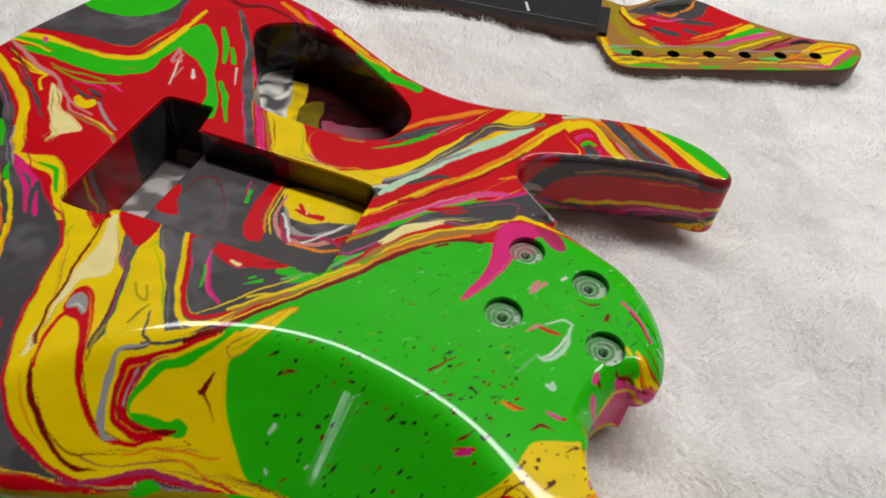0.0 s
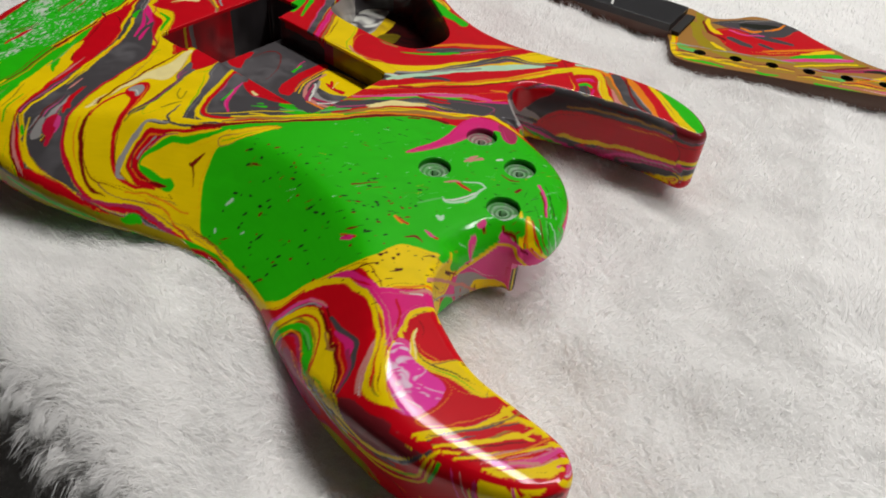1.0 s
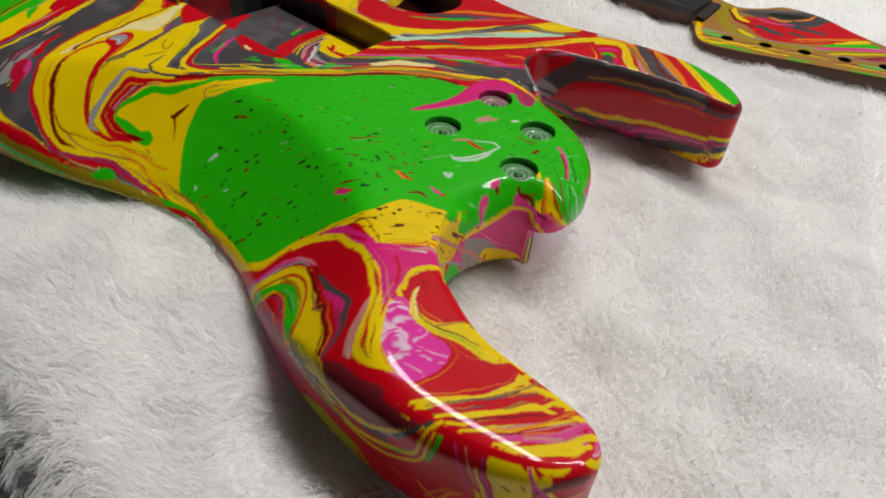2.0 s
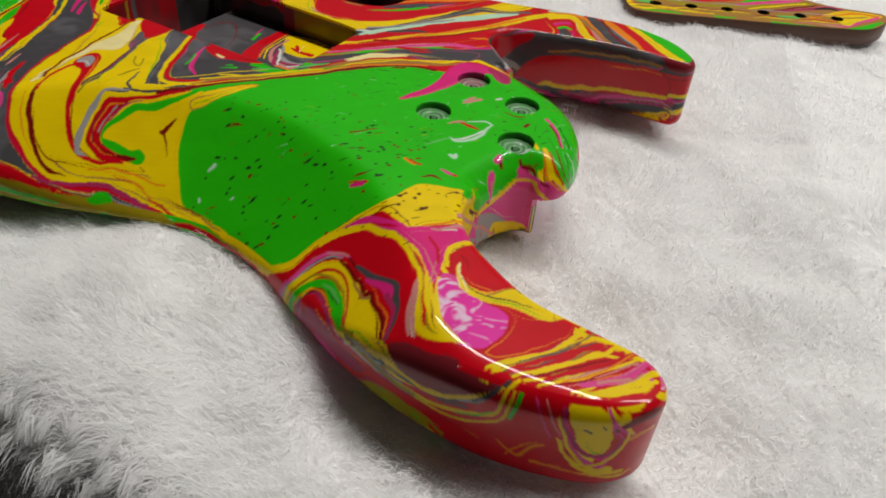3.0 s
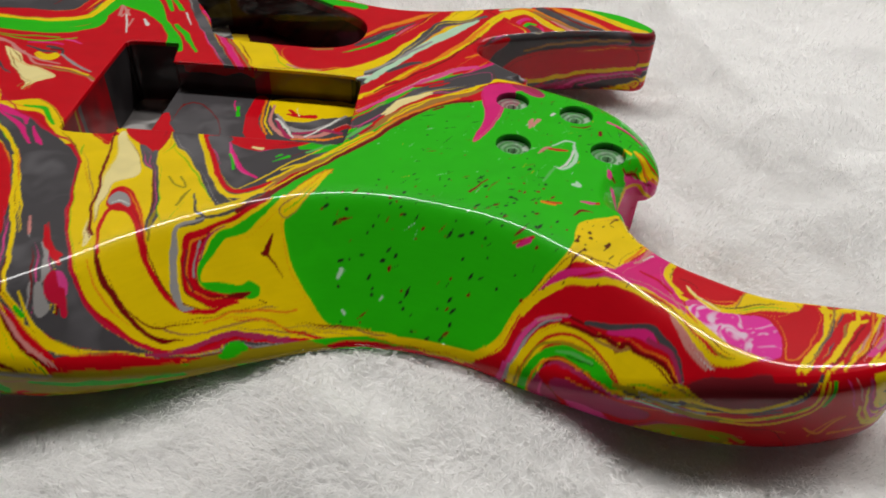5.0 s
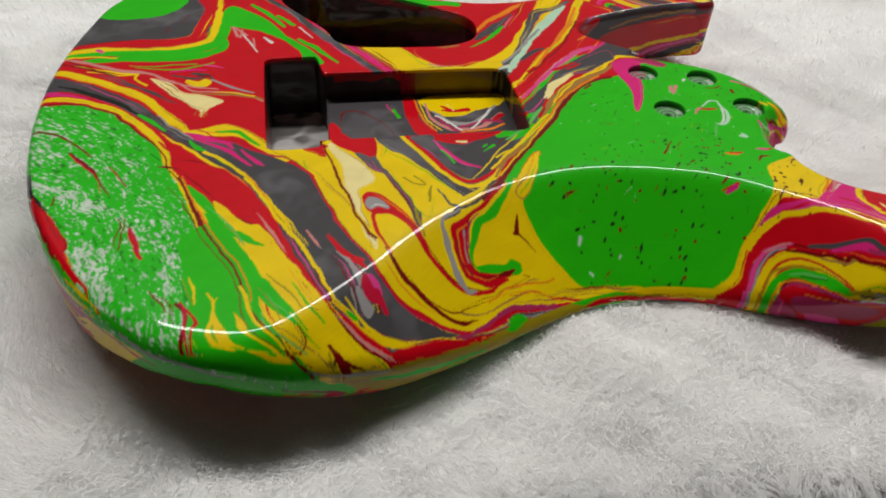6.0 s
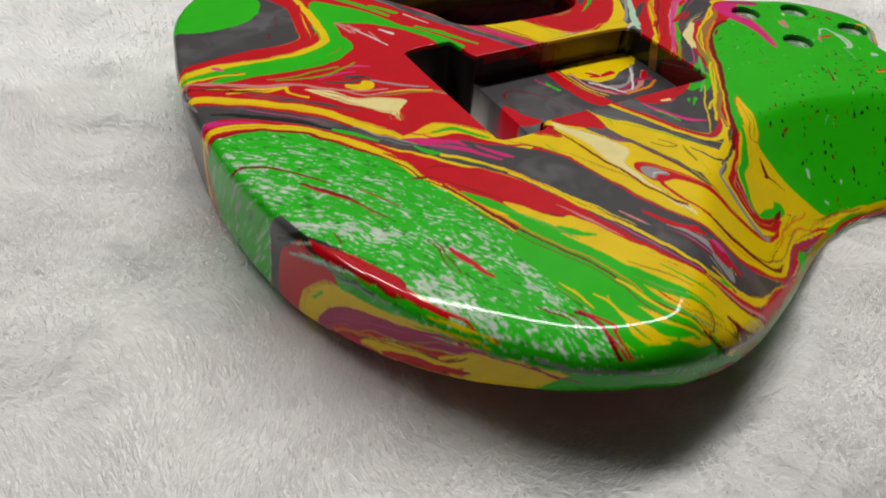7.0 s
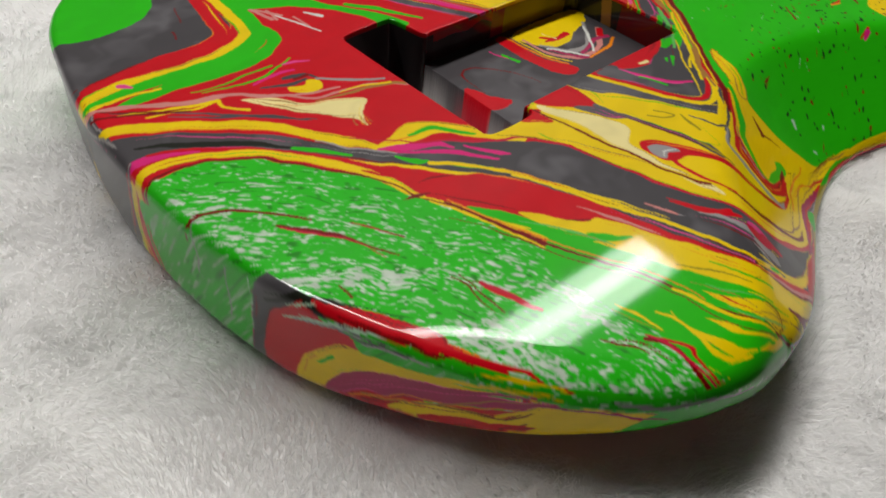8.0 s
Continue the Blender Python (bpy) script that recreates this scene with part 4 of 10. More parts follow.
# far horn
TOP_STROKES.append(fill("green", (212.5, 91.4), (227.5, 84.6), (241.1, 73.3), (250.2, 59.6), (241.4, 45.0), (230.3, 56.4), (221.1, 70.9), (214.3, 84.3)))
TOP_STROKES.append(line("yellow", (206.3, 93.9, 3.6), (215.5, 82.4, 4.9), (226.0, 64.5, 6.2), (239.5, 49.3, 4.3)))
TOP_STROKES.append(line("orange", (191.9, 96.7, 4.8), (200.7, 81.9, 7.9), (207.8, 69.1, 7.7), (214.9, 57.7, 5.7), (226.7, 48.2, 2.9)))
TOP_STROKES.append(line("grey", (183.3, 94.7, 7.7), (192.4, 81.0, 12.1), (201.0, 67.0, 12.2), (212.6, 54.7, 6.7)))
TOP_STROKES.append(line("dark_red", (190.0, 95.4, 1.8), (195.7, 81.4, 1.7), (202.6, 67.1, 1.9), (211.9, 58.4, 2.0)))
TOP_STROKES.append(fill("cream", (174.1, 88.4), (179.4, 80.7), (183.9, 69.2), (192.9, 57.6), (185.9, 56.9), (178.3, 63.8), (175.3, 75.3)))
TOP_STROKES.append(line("yellow", (150.6, 81.9, 5.5), (159.6, 90.1, 7.0), (170.0, 94.3, 6.6), (176.1, 86.6, 4.3), (179.7, 72.2, 5.4), (189.3, 58.2, 5.7)))
TOP_STROKES.append(line("orange", (157.0, 95.6, 3.0), (167.4, 99.4, 4.4), (176.9, 96.7, 3.7), (183.4, 85.2, 3.1), (191.8, 68.5, 2.6)))
TOP_STROKES.append(line("tan", (178.0, 92.5, 2.7), (186.6, 75.4, 4.0), (196.6, 60.8, 4.1)))
TOP_STROKES.append(line("blush", (183.7, 77.6, 1.8), (191.0, 64.5, 3.3), (199.6, 59.6, 2.0)))
TOP_STROKES.append(line("mint", (157.4, 99.4, 2.6), (171.0, 102.0, 3.3), (177.3, 99.4, 2.3)))
TOP_STROKES.append(line("pink", (151.8, 64.6, 2.0), (159.6, 76.7, 2.9), (168.5, 83.7, 3.6), (172.5, 78.0, 1.9), (173.1, 66.7, 1.3)))
TOP_STROKES.append(line("green", (161.2, 71.9, 1.6), (167.5, 76.5, 3.3), (171.1, 74.9, 2.1)))
TOP_STROKES.append(line("red", (114.8, 40.3, 4.1), (139.6, 51.6, 7.0), (150.2, 64.4, 4.9), (159.4, 75.2, 1.4)))
TOP_STROKES.append(line("orange", (116.2, 39.5, 2.1), (123.8, 42.4, 3.4), (129.9, 44.3, 1.7)))
TOP_STROKES.append(line("red", (171.4, 81.5, 2.4), (174.8, 71.7, 2.6), (181.3, 62.6, 2.7)))
# bands between the cavities and the far horn in detail
TOP_STROKES.append(fill("red", (20.6, 72.8), (43.8, 60.8), (65.4, 64.8), (95.0, 84.0), (124.8, 110.1), (143.5, 106.9), (163.8, 72.8), (157.8, 56.8), (122.2, 30.4), (105.4, 26.4), (86.2, 21.6), (59.8, 6.4), (41.4, -6.4), (49.4, 18.4), (63.0, 30.4), (43.8, 41.6), (25.4, 44.8), (14.2, 62.4)))
TOP_STROKES.append(fill("yellow", (-9.0, 85.6), (9.4, 80.0), (15.0, 53.6), (27.8, 43.2), (43.8, 41.6), (67.0, 49.6), (87.8, 66.4), (111.8, 87.2), (136.2, 108.4), (145.4, 98.4), (125.4, 83.2), (102.2, 65.6), (80.6, 49.6), (66.2, 39.2), (55.8, 36.0), (43.0, 39.2), (1.4, 50.4), (-4.2, 62.4)))
TOP_STROKES.append(line("grey", (56.6, 33.6, 3.1), (66.2, 38.4, 3.2), (83.0, 54.4, 3.7), (103.0, 74.4, 6.0), (114.2, 84.8, 7.9), (128.6, 86.4, 4.0), (144.6, 91.2, 2.7)))
TOP_STROKES.append(line("mint", (55.0, 24.8, 2.3), (63.8, 33.6, 5.1), (75.0, 41.6, 3.6), (91.8, 56.8, 4.6), (111.8, 70.4, 7.3), (128.6, 81.6, 5.3), (137.4, 86.4, 2.2)))
TOP_STROKES.append(line("ash", (56.6, 36.0, 2.0), (68.6, 41.6, 2.0), (87.0, 54.4, 2.1), (101.4, 64.0, 1.7)))
TOP_STROKES.append(line("grey", (69.4, 33.6, 2.4), (79.8, 39.2, 4.0), (91.0, 40.8, 2.0)))
TOP_STROKES.append(line("yellow", (47.0, 9.6, 2.6), (65.4, 20.0, 3.4), (84.6, 34.4, 3.6), (103.8, 45.6, 4.5), (124.6, 61.6, 5.5), (146.2, 84.0, 5.8), (159.8, 94.4, 4.1)))
TOP_STROKES.append(line("orange", (51.0, 10.4, 1.5), (73.4, 24.0, 2.3), (91.0, 38.4, 2.0), (105.4, 48.0, 3.3), (123.8, 62.4, 2.6), (143.0, 81.6, 2.2)))
TOP_STROKES.append(line("red", (65.4, 20.0, 3.1), (71.0, 22.4, 3.1)))
TOP_STROKES.append(line("red", (90.2, 40.8, 2.0), (95.8, 43.2, 2.4), (102.2, 48.0, 1.6)))
TOP_STROKES.append(line("dark_red", (56.6, 14.4, 1.1), (81.4, 27.2, 1.2), (106.2, 42.4, 1.2), (131.8, 64.8, 1.3)))
TOP_STROKES.append(fill("red", (45.4, 5.6), (65.4, 12.8), (88.6, 28.0), (109.4, 33.6), (138.0, 56.2), (133.9, 39.4), (112.6, 25.6), (92.6, 20.8), (62.2, 4.8), (42.2, -6.4)))
TOP_STROKES.append(line("orange", (115.8, 41.6, 1.2), (121.4, 43.2, 2.1), (128.2, 46.3, 1.3)))
TOP_STROKES.append(line("rose", (45.4, -3.2, 1.8), (67.8, 9.6, 2.6), (89.4, 21.6, 3.5), (107.0, 28.8, 4.0), (119.0, 29.6, 2.8)))
TOP_STROKES.append(line("green", (40.6, -9.6, 1.1), (62.2, 4.0, 1.5), (83.8, 16.0, 1.5), (102.2, 24.8, 1.2)))
TOP_STROKES.append(fill("grey", (39.8, -12.0), (60.6, 0.8), (82.2, 12.8), (103.0, 20.8), (123.8, 23.2), (120.6, 12.0), (97.4, 8.8), (79.0, 5.6), (56.6, -8.8), (41.4, -17.6)))
TOP_STROKES.append(line("red", (87.0, 13.6, 1.5), (91.8, 13.6, 2.3), (98.2, 15.2, 1.2)))
TOP_STROKES.append(line("cream", (55.8, -8.8, 1.1), (67.8, 2.4, 2.6), (79.0, 5.6, 1.9), (87.0, 7.2, 1.1)))
TOP_STROKES.append(line("yellow", (2.2, -45.6, 1.3), (20.6, -40.0, 1.3), (43.0, -27.2, 1.4), (70.2, -7.2, 1.5), (95.0, 4.0, 1.5), (118.2, 10.4, 1.6)))
TOP_STROKES.append(line("tan", (7.0, -47.2, 1.3), (35.0, -32.8, 1.7), (68.6, -10.4, 1.5), (112.6, 5.6, 1.5)))
TOP_STROKES.append(line("red", (9.4, -48.0, 2.3), (36.6, -35.2, 3.0), (63.8, -13.6, 2.9), (87.8, -4.0, 2.6), (113.4, -0.8, 2.3)))
TOP_STROKES.append(line("green", (30.2, -26.4, 1.7), (35.8, -22.4, 3.1), (40.6, -19.2, 1.4)))
TOP_STROKES.append(line("green", (13.4, -30.4, 1.3), (17.4, -29.6, 2.4), (20.6, -29.6, 1.0)))
TOP_STROKES.append(line("green", (-0.2, -36.8, 1.0), (4.6, -35.2, 1.6)))
# belly green, then the middle of the back in detail
TOP_STROKES.append(fill("dash_green", (-6.4, -65.7), (8.1, -51.5), (23.6, -37.1), (40.3, -26.7), (63.8, -13.3), (88.4, -5.7), (113.3, -3.9), (136.9, 6.6), (179.8, -16.4), (203.1, -43.6), (182.2, -112.0), (165.1, -108.0), (156.0, -91.4), (144.4, -95.7), (140.1, -110.3), (121.0, -110.2), (112.1, -123.3), (99.7, -130.4), (85.5, -136.2), (71.8, -143.7), (61.1, -140.9), (46.5, -132.2), (26.2, -120.4), (13.3, -115.2), (8.1, -110.5), (1.4, -97.2), (-1.6, -84.1), (-0.7, -74.8), (3.0, -70.0), (14.4, -62.8)))
TOP_STROKES.append(fill("yellow", (-84.2, -5.6), (-65.8, -3.2), (-45.0, -6.4), (-37.0, -29.6), (-29.8, -61.6), (-24.2, -66.4), (-9.0, -64.8), (1.4, -64.8), (-1.8, -75.2), (-2.6, -90.4), (1.4, -102.4), (-14.6, -104.8), (-38.6, -108.0), (-57.0, -109.6), (-67.4, -102.4), (-73.0, -90.4), (-77.8, -71.2), (-79.4, -53.6), (-81.0, -32.8)))
TOP_STROKES.append(fill("cream", (-69.0, -1.6), (-65.8, -2.4), (-59.4, -22.4), (-60.2, -36.8), (-69.8, -40.8), (-72.2, -48.0), (-74.6, -57.6), (-76.2, -66.4), (-76.2, -48.0), (-73.0, -30.4), (-69.8, -16.8)))
TOP_STROKES.append(line("dark_red", (-70.6, 0.8, 1.1), (-73.0, -16.8, 1.1), (-75.4, -38.4, 1.4), (-77.8, -58.4, 1.3), (-77.0, -74.4, 1.3)))
TOP_STROKES.append(fill("red", (-80.2, 1.6), (-72.2, 1.6), (-73.0, -9.6), (-76.2, -7.2)))
TOP_STROKES.append(fill("red", (-65.0, 2.4), (-45.8, -0.8), (-49.0, -16.0), (-53.8, -20.8), (-60.2, -10.4)))
TOP_STROKES.append(fill("grey", (-59.4, -12.8), (-53.8, -20.0), (-53.0, -33.6), (-57.0, -29.6)))
TOP_STROKES.append(line("grey", (-52.2, -20.0, 2.5), (-53.0, -34.4, 2.8), (-52.2, -53.6, 3.7), (-53.0, -66.4, 3.9), (-55.4, -75.2, 2.2)))
TOP_STROKES.append(line("olive", (-52.2, -64.0, 1.3), (-54.6, -74.4, 1.3), (-55.4, -80.0, 1.0)))
TOP_STROKES.append(fill("red", (-71.4, -56.8), (-71.4, -47.2), (-66.6, -44.0), (-61.8, -48.8), (-57.0, -66.4), (-56.2, -80.0), (-56.2, -87.2), (-58.6, -87.2), (-60.2, -74.4), (-64.2, -63.2), (-69.0, -60.8)))
TOP_STROKES.append(fill("ash", (-71.4, -51.2), (-68.2, -47.2), (-64.2, -50.4), (-62.6, -55.2), (-63.4, -59.2), (-66.6, -55.2), (-69.8, -56.0)))
TOP_STROKES.append(line("white", (-69.0, -54.4, 0.7), (-66.6, -53.6, 1.0), (-63.4, -56.8, 0.7)))
TOP_STROKES.append(line("red", (-57.8, -80.8, 2.5), (-57.0, -88.0, 2.2), (-53.8, -95.2, 2.2), (-49.0, -102.4, 1.9), (-41.8, -104.8, 1.9), (-33.0, -104.0, 1.6), (-25.0, -102.4, 1.0)))
TOP_STROKES.append(line("dark_red", (-56.2, -84.0, 0.6), (-53.0, -94.4, 0.9), (-48.2, -100.8, 0.9), (-39.4, -104.0, 0.6)))
TOP_STROKES.append(line("red", (-69.8, -58.4, 2.3), (-73.0, -63.2, 1.6), (-74.6, -74.4, 1.6), (-74.6, -84.0, 1.3)))
TOP_STROKES.append(fill("yellow", (-44.2, -4.8), (-44.2, -20.0), (-38.6, -30.4), (-33.0, -47.2), (-29.8, -63.2), (-36.2, -57.6), (-41.0, -60.0), (-45.0, -66.4), (-50.6, -70.4), (-51.4, -51.2), (-50.6, -35.2), (-50.6, -22.4), (-46.6, -16.0)))
TOP_STROKES.append(fill("grey", (-44.2, -4.0), (-33.0, -8.0), (-29.0, -20.8), (-25.8, -56.0), (-21.8, -65.6), (-29.0, -64.8), (-33.8, -42.4), (-38.6, -25.6), (-43.4, -18.4)))
TOP_STROKES.append(line("grey", (-42.6, -75.2, 1.0), (-33.8, -71.2, 1.6), (-37.0, -66.4, 1.3), (-36.2, -56.0, 1.0)))
TOP_STROKES.append(line("grey", (-36.2, -71.2, 1.3), (-24.2, -69.6, 1.6), (-13.8, -66.4, 1.3), (-6.6, -63.2, 1.0)))
TOP_STROKES.append(line("olive", (-46.6, -40.8, 1.0), (-44.2, -48.0, 1.0), (-40.2, -50.4, 1.0), (-41.0, -42.4, 1.0)))
TOP_STROKES.append(line("olive", (-44.2, -62.4, 1.0), (-41.0, -56.8, 1.7), (-37.8, -52.8, 1.0)))
TOP_STROKES.append(fill("grey", (-27.4, -12.0), (6.2, -24.8), (40.6, -21.6), (47.8, -18.4), (23.0, -32.0), (4.6, -42.4), (-10.6, -52.8), (-19.4, -56.0), (-23.4, -47.2), (-25.8, -28.8)))
TOP_STROKES.append(line("yellow", (-32.2, -8.8, 2.6), (-29.0, -32.0, 2.8), (-26.6, -53.6, 2.7), (-21.0, -60.8, 2.3), (-12.2, -60.8, 2.0), (0.6, -52.8, 1.7), (12.6, -43.2, 1.7), (29.4, -33.6, 1.4), (47.8, -23.2, 1.5)))
TOP_STROKES.append(line("red", (-29.8, -10.4, 1.8), (-26.6, -32.0, 2.5), (-25.0, -49.6, 2.4), (-21.0, -56.8, 2.4), (-12.2, -58.4, 1.7), (-7.4, -55.2, 1.0)))
TOP_STROKES.append(fill("red", (-17.0, -14.4), (-3.4, -17.6), (24.6, -24.0), (6.2, -27.2), (-8.2, -26.4), (-14.6, -22.4)))
TOP_STROKES.append(line("rose", (-15.4, -20.0, 1.5), (-5.8, -28.0, 1.8), (8.6, -28.0, 1.4)))
TOP_STROKES.append(line("yellow", (-10.6, -24.0, 1.1), (-5.0, -27.2, 1.4)))
TOP_STROKES.append(line("rose", (-19.4, -20.0, 1.1), (-17.8, -33.6, 1.8), (-14.6, -44.0, 1.7), (-10.6, -48.0, 1.0)))
TOP_STROKES.append(line("green", (-19.4, -28.8, 1.1), (-18.6, -40.8, 1.4)))
TOP_STROKES.append(line("green", (12.6, -28.8, 1.4), (15.8, -28.0, 2.2), (19.8, -28.0, 1.1)))
TOP_STROKES.append(line("green", (31.8, -24.0, 1.5), (35.8, -20.8, 1.8), (39.0, -19.2, 1.1)))
TOP_STROKES.append(line("green", (0.6, -35.2, 1.1), (3.0, -34.4, 1.4)))
TOP_STROKES.append(line("tan", (-7.4, -59.2, 1.3), (7.8, -48.0, 1.7), (23.8, -40.0, 1.4), (47.8, -26.4, 1.5)))
TOP_STROKES.append(line("red", (-18.6, -69.6, 2.0), (-9.0, -64.0, 3.0), (3.0, -54.4, 3.4), (15.8, -45.6, 2.8), (35.0, -35.2, 2.5), (47.8, -28.8, 2.2)))
TOP_STROKES.append(fill("red", (-5.0, -64.0), (-11.4, -68.0), (-21.0, -72.8), (-29.8, -76.0), (-35.4, -80.8), (-38.6, -86.4), (-39.4, -92.0), (-37.8, -96.8), (-32.2, -98.4), (-23.4, -98.4), (-18.6, -99.2), (-24.2, -101.6), (-33.8, -103.2), (-41.0, -100.8), (-45.0, -97.6), (-45.0, -91.2), (-44.2, -83.2), (-40.2, -77.6), (-29.0, -73.6), (-16.2, -68.8)))
TOP_STROKES.append(line("ash", (-36.2, -80.0, 1.0), (-38.6, -86.4, 1.6), (-40.2, -92.8, 1.0)))
TOP_STROKES.append(line("crimson", (-32.2, -77.6, 1.0), (-37.0, -84.0, 1.6), (-38.6, -90.4, 1.6), (-37.8, -95.2, 1.3), (-32.2, -97.6, 1.0)))
TOP_STROKES.append(line("mauve", (-25.8, -75.2, 0.7), (-33.0, -79.2, 1.0), (-37.0, -87.2, 1.0)))
TOP_STROKES.append(line("maroon", (-42.6, -83.2, 1.0), (-43.4, -90.4, 1.0), (-41.8, -97.6, 0.9)))
TOP_STROKES.append(fill("green", (16.6, -52.8), (1.4, -63.2), (-9.0, -71.2), (-16.2, -76.8), (-25.8, -80.0), (-31.4, -84.8), (-35.4, -89.6), (-37.8, -94.4), (-35.4, -95.2), (-29.8, -95.2), (-23.4, -96.8), (-19.4, -95.2), (-15.4, -97.6), (-16.2, -100.8), (-20.2, -101.6), (-23.4, -100.0), (-30.6, -99.2), (-36.2, -97.6), (-38.6, -94.4), (-37.8, -89.6), (-34.6, -84.0), (-29.8, -78.4), (-22.6, -75.2), (-13.8, -71.2), (-6.6, -66.4), (3.0, -57.6)))
TOP_STROKES.append(fill("yellow", (-37.0, -94.4), (-32.2, -88.8), (-25.8, -82.4), (-14.6, -77.6), (-5.8, -71.2), (-0.2, -68.0), (-1.8, -77.6), (-1.8, -86.4), (-0.2, -95.2), (3.0, -104.0), (-12.2, -104.0), (-15.4, -100.0), (-15.4, -96.8), (-19.4, -94.4), (-24.2, -96.0), (-30.6, -95.2)))
TOP_STROKES.append(fill("yellow", (-2.6, -71.2), (1.4, -68.0), (9.4, -63.2), (19.0, -56.8), (24.6, -50.4), (16.6, -52.8), (6.2, -60.8), (0.6, -65.6)))
TOP_STROKES.append(fill("dark_red", (-19.4, -99.2), (-23.4, -99.2), (-28.2, -100.0), (-24.2, -100.8), (-20.2, -100.0)))
TOP_STROKES.append(line("dark_red", (-7.4, -79.2, 1.0), (-9.0, -82.4, 2.0), (-10.6, -85.6, 2.3), (-12.2, -85.6, 1.0)))
TOP_STROKES.append(line("dark_red", (-9.8, -86.4, 1.3), (-7.4, -89.6, 1.0), (-5.0, -94.4, 0.6)))
TOP_STROKES.append(line("ash", (-33.8, -71.2, 1.0), (-44.2, -75.2, 1.9), (-46.6, -82.4, 2.6), (-48.2, -90.4, 2.9), (-48.2, -97.6, 3.1), (-46.6, -103.2, 2.5), (-41.8, -104.0, 0.9)))
TOP_STROKES.append(line("dark_red", (-16.2, -102.4, 0.6), (-13.8, -103.2, 0.6)))
TOP_STROKES.append(line("orange", (-38.6, -108.8, 0.9), (-26.6, -105.6, 1.0), (-14.6, -105.6, 1.0), (-1.8, -107.2, 1.0)))
# belly and heel green
TOP_STROKES.append(fill("pink", (116.7, 7.8), (129.9, 8.9), (136.8, -1.1), (131.3, -7.1), (121.5, -11.6), (114.0, -23.5), (103.1, -35.5), (94.8, -41.6), (96.7, -36.3), (103.4, -27.0), (108.6, -16.1), (110.1, -6.9)))
TOP_STROKES.append(line("blush", (128.4, -33.8, 1.4), (134.0, -29.4, 2.6)))
TOP_STROKES.append(line("white", (141.4, -26.1, 1.6), (148.5, -22.8, 2.2)))
TOP_STROKES.append(line("red", (168.3, -39.5, 1.6), (172.2, -46.3, 1.9), (177.0, -54.8, 0.9)))
TOP_STROKES.append(line("dark_red", (150.9, -78.2, 2.3), (153.8, -82.1, 1.4)))
TOP_STROKES.append(line("red", (110.7, -92.8, 1.1), (117.7, -95.0, 1.3)))
TOP_STROKES.append(line("red", (128.7, -97.8, 1.0), (134.2, -99.3, 1.6)))
TOP_STROKES.append(line("red", (90.0, -112.4, 0.9), (98.3, -112.9, 2.0)))
TOP_STROKES.append(line("dark_red", (80.7, -79.1, 1.3), (91.1, -72.1, 1.1)))
TOP_STROKES.append(line("dark_red", (83.2, -9.7, 1.8), (88.0, -7.8, 1.8)))
TOP_STROKES.append(line("leaf_green", (17.4, -97.1, 1.4), (19.8, -96.4, 1.2)))
TOP_STROKES.append(line("pink", (91.5, -114.2, 1.7), (96.3, -113.5, 2.9)))
TOP_STROKES.append(line("mint", (17.3, -98.1, 1.2), (18.8, -95.9, 1.6)))
TOP_STROKES.append(line("mint", (16.8, -110.0, 1.0), (17.6, -111.1, 1.3)))
TOP_STROKES.append(line("mint", (32.7, -111.2, 0.7), (34.0, -110.5, 1.2)))
TOP_STROKES.append(fill("dash_green", (130.8, -1.9), (138.3, -1.7), (158.8, -18.1), (172.2, -26.9), (184.1, -46.8), (189.0, -65.9), (174.3, -57.8), (146.5, -27.8)))
TOP_STROKES.append(fill("grey", (127.1, 26.6), (143.1, 40.6), (151.1, 32.6), (145.5, 16.6), (135.9, 12.6), (126.1, 13.4)))
TOP_STROKES.append(line("yellow", (126.0, 13.0, 2.9), (136.2, 9.8, 2.9), (142.5, 7.9, 2.4), (146.6, 7.1, 2.0)))
TOP_STROKES.append(fill("mauve", (132.0, 6.7), (142.2, 5.2), (145.7, -6.0), (140.7, -8.3), (135.9, -2.3)))
# heel side stripes
TOP_STROKES.append(line("yellow", (164.7, -63.2, 1.6), (168.1, -71.6, 2.4), (173.4, -82.4, 2.6), (180.1, -88.9, 2.7), (187.6, -91.6, 1.9)))
TOP_STROKES.append(line("red", (169.8, -71.6, 0.8), (173.9, -80.6, 1.1), (180.6, -87.8, 1.3), (185.8, -90.3, 1.1)))
TOP_STROKES.append(line("orange", (169.3, -68.4, 0.9), (174.6, -77.8, 1.5), (181.8, -85.7, 1.6), (188.4, -90.3, 1.4)))
TOP_STROKES.append(line("black", (174.5, -69.0, 0.5), (176.9, -79.0, 0.8), (182.1, -86.9, 0.9), (187.0, -89.7, 0.7)))
TOP_STROKES.append(line("dark_red", (170.0, -43.9, 1.2), (176.2, -56.7, 1.1), (180.9, -74.3, 0.8)))
TOP_STROKES.append(line("black", (183.0, -63.2, 0.5), (186.5, -76.0, 0.8), (188.3, -85.4, 1.0)))
TOP_STROKES.append(line("black", (170.3, -55.8, 0.6), (174.5, -62.9, 0.5), (176.7, -74.2, 0.8), (178.9, -82.6, 0.8), (183.8, -87.9, 0.9)))
TOP_STROKES.append(line("mint", (175.0, -60.0, 0.6), (178.3, -66.9, 0.5), (181.5, -78.8, 0.5), (185.8, -85.8, 0.6)))
TOP_STROKES.append(line("mint", (176.8, -51.0, 0.6), (181.1, -61.7, 0.5), (184.7, -77.1, 0.8), (186.7, -85.3, 0.5)))
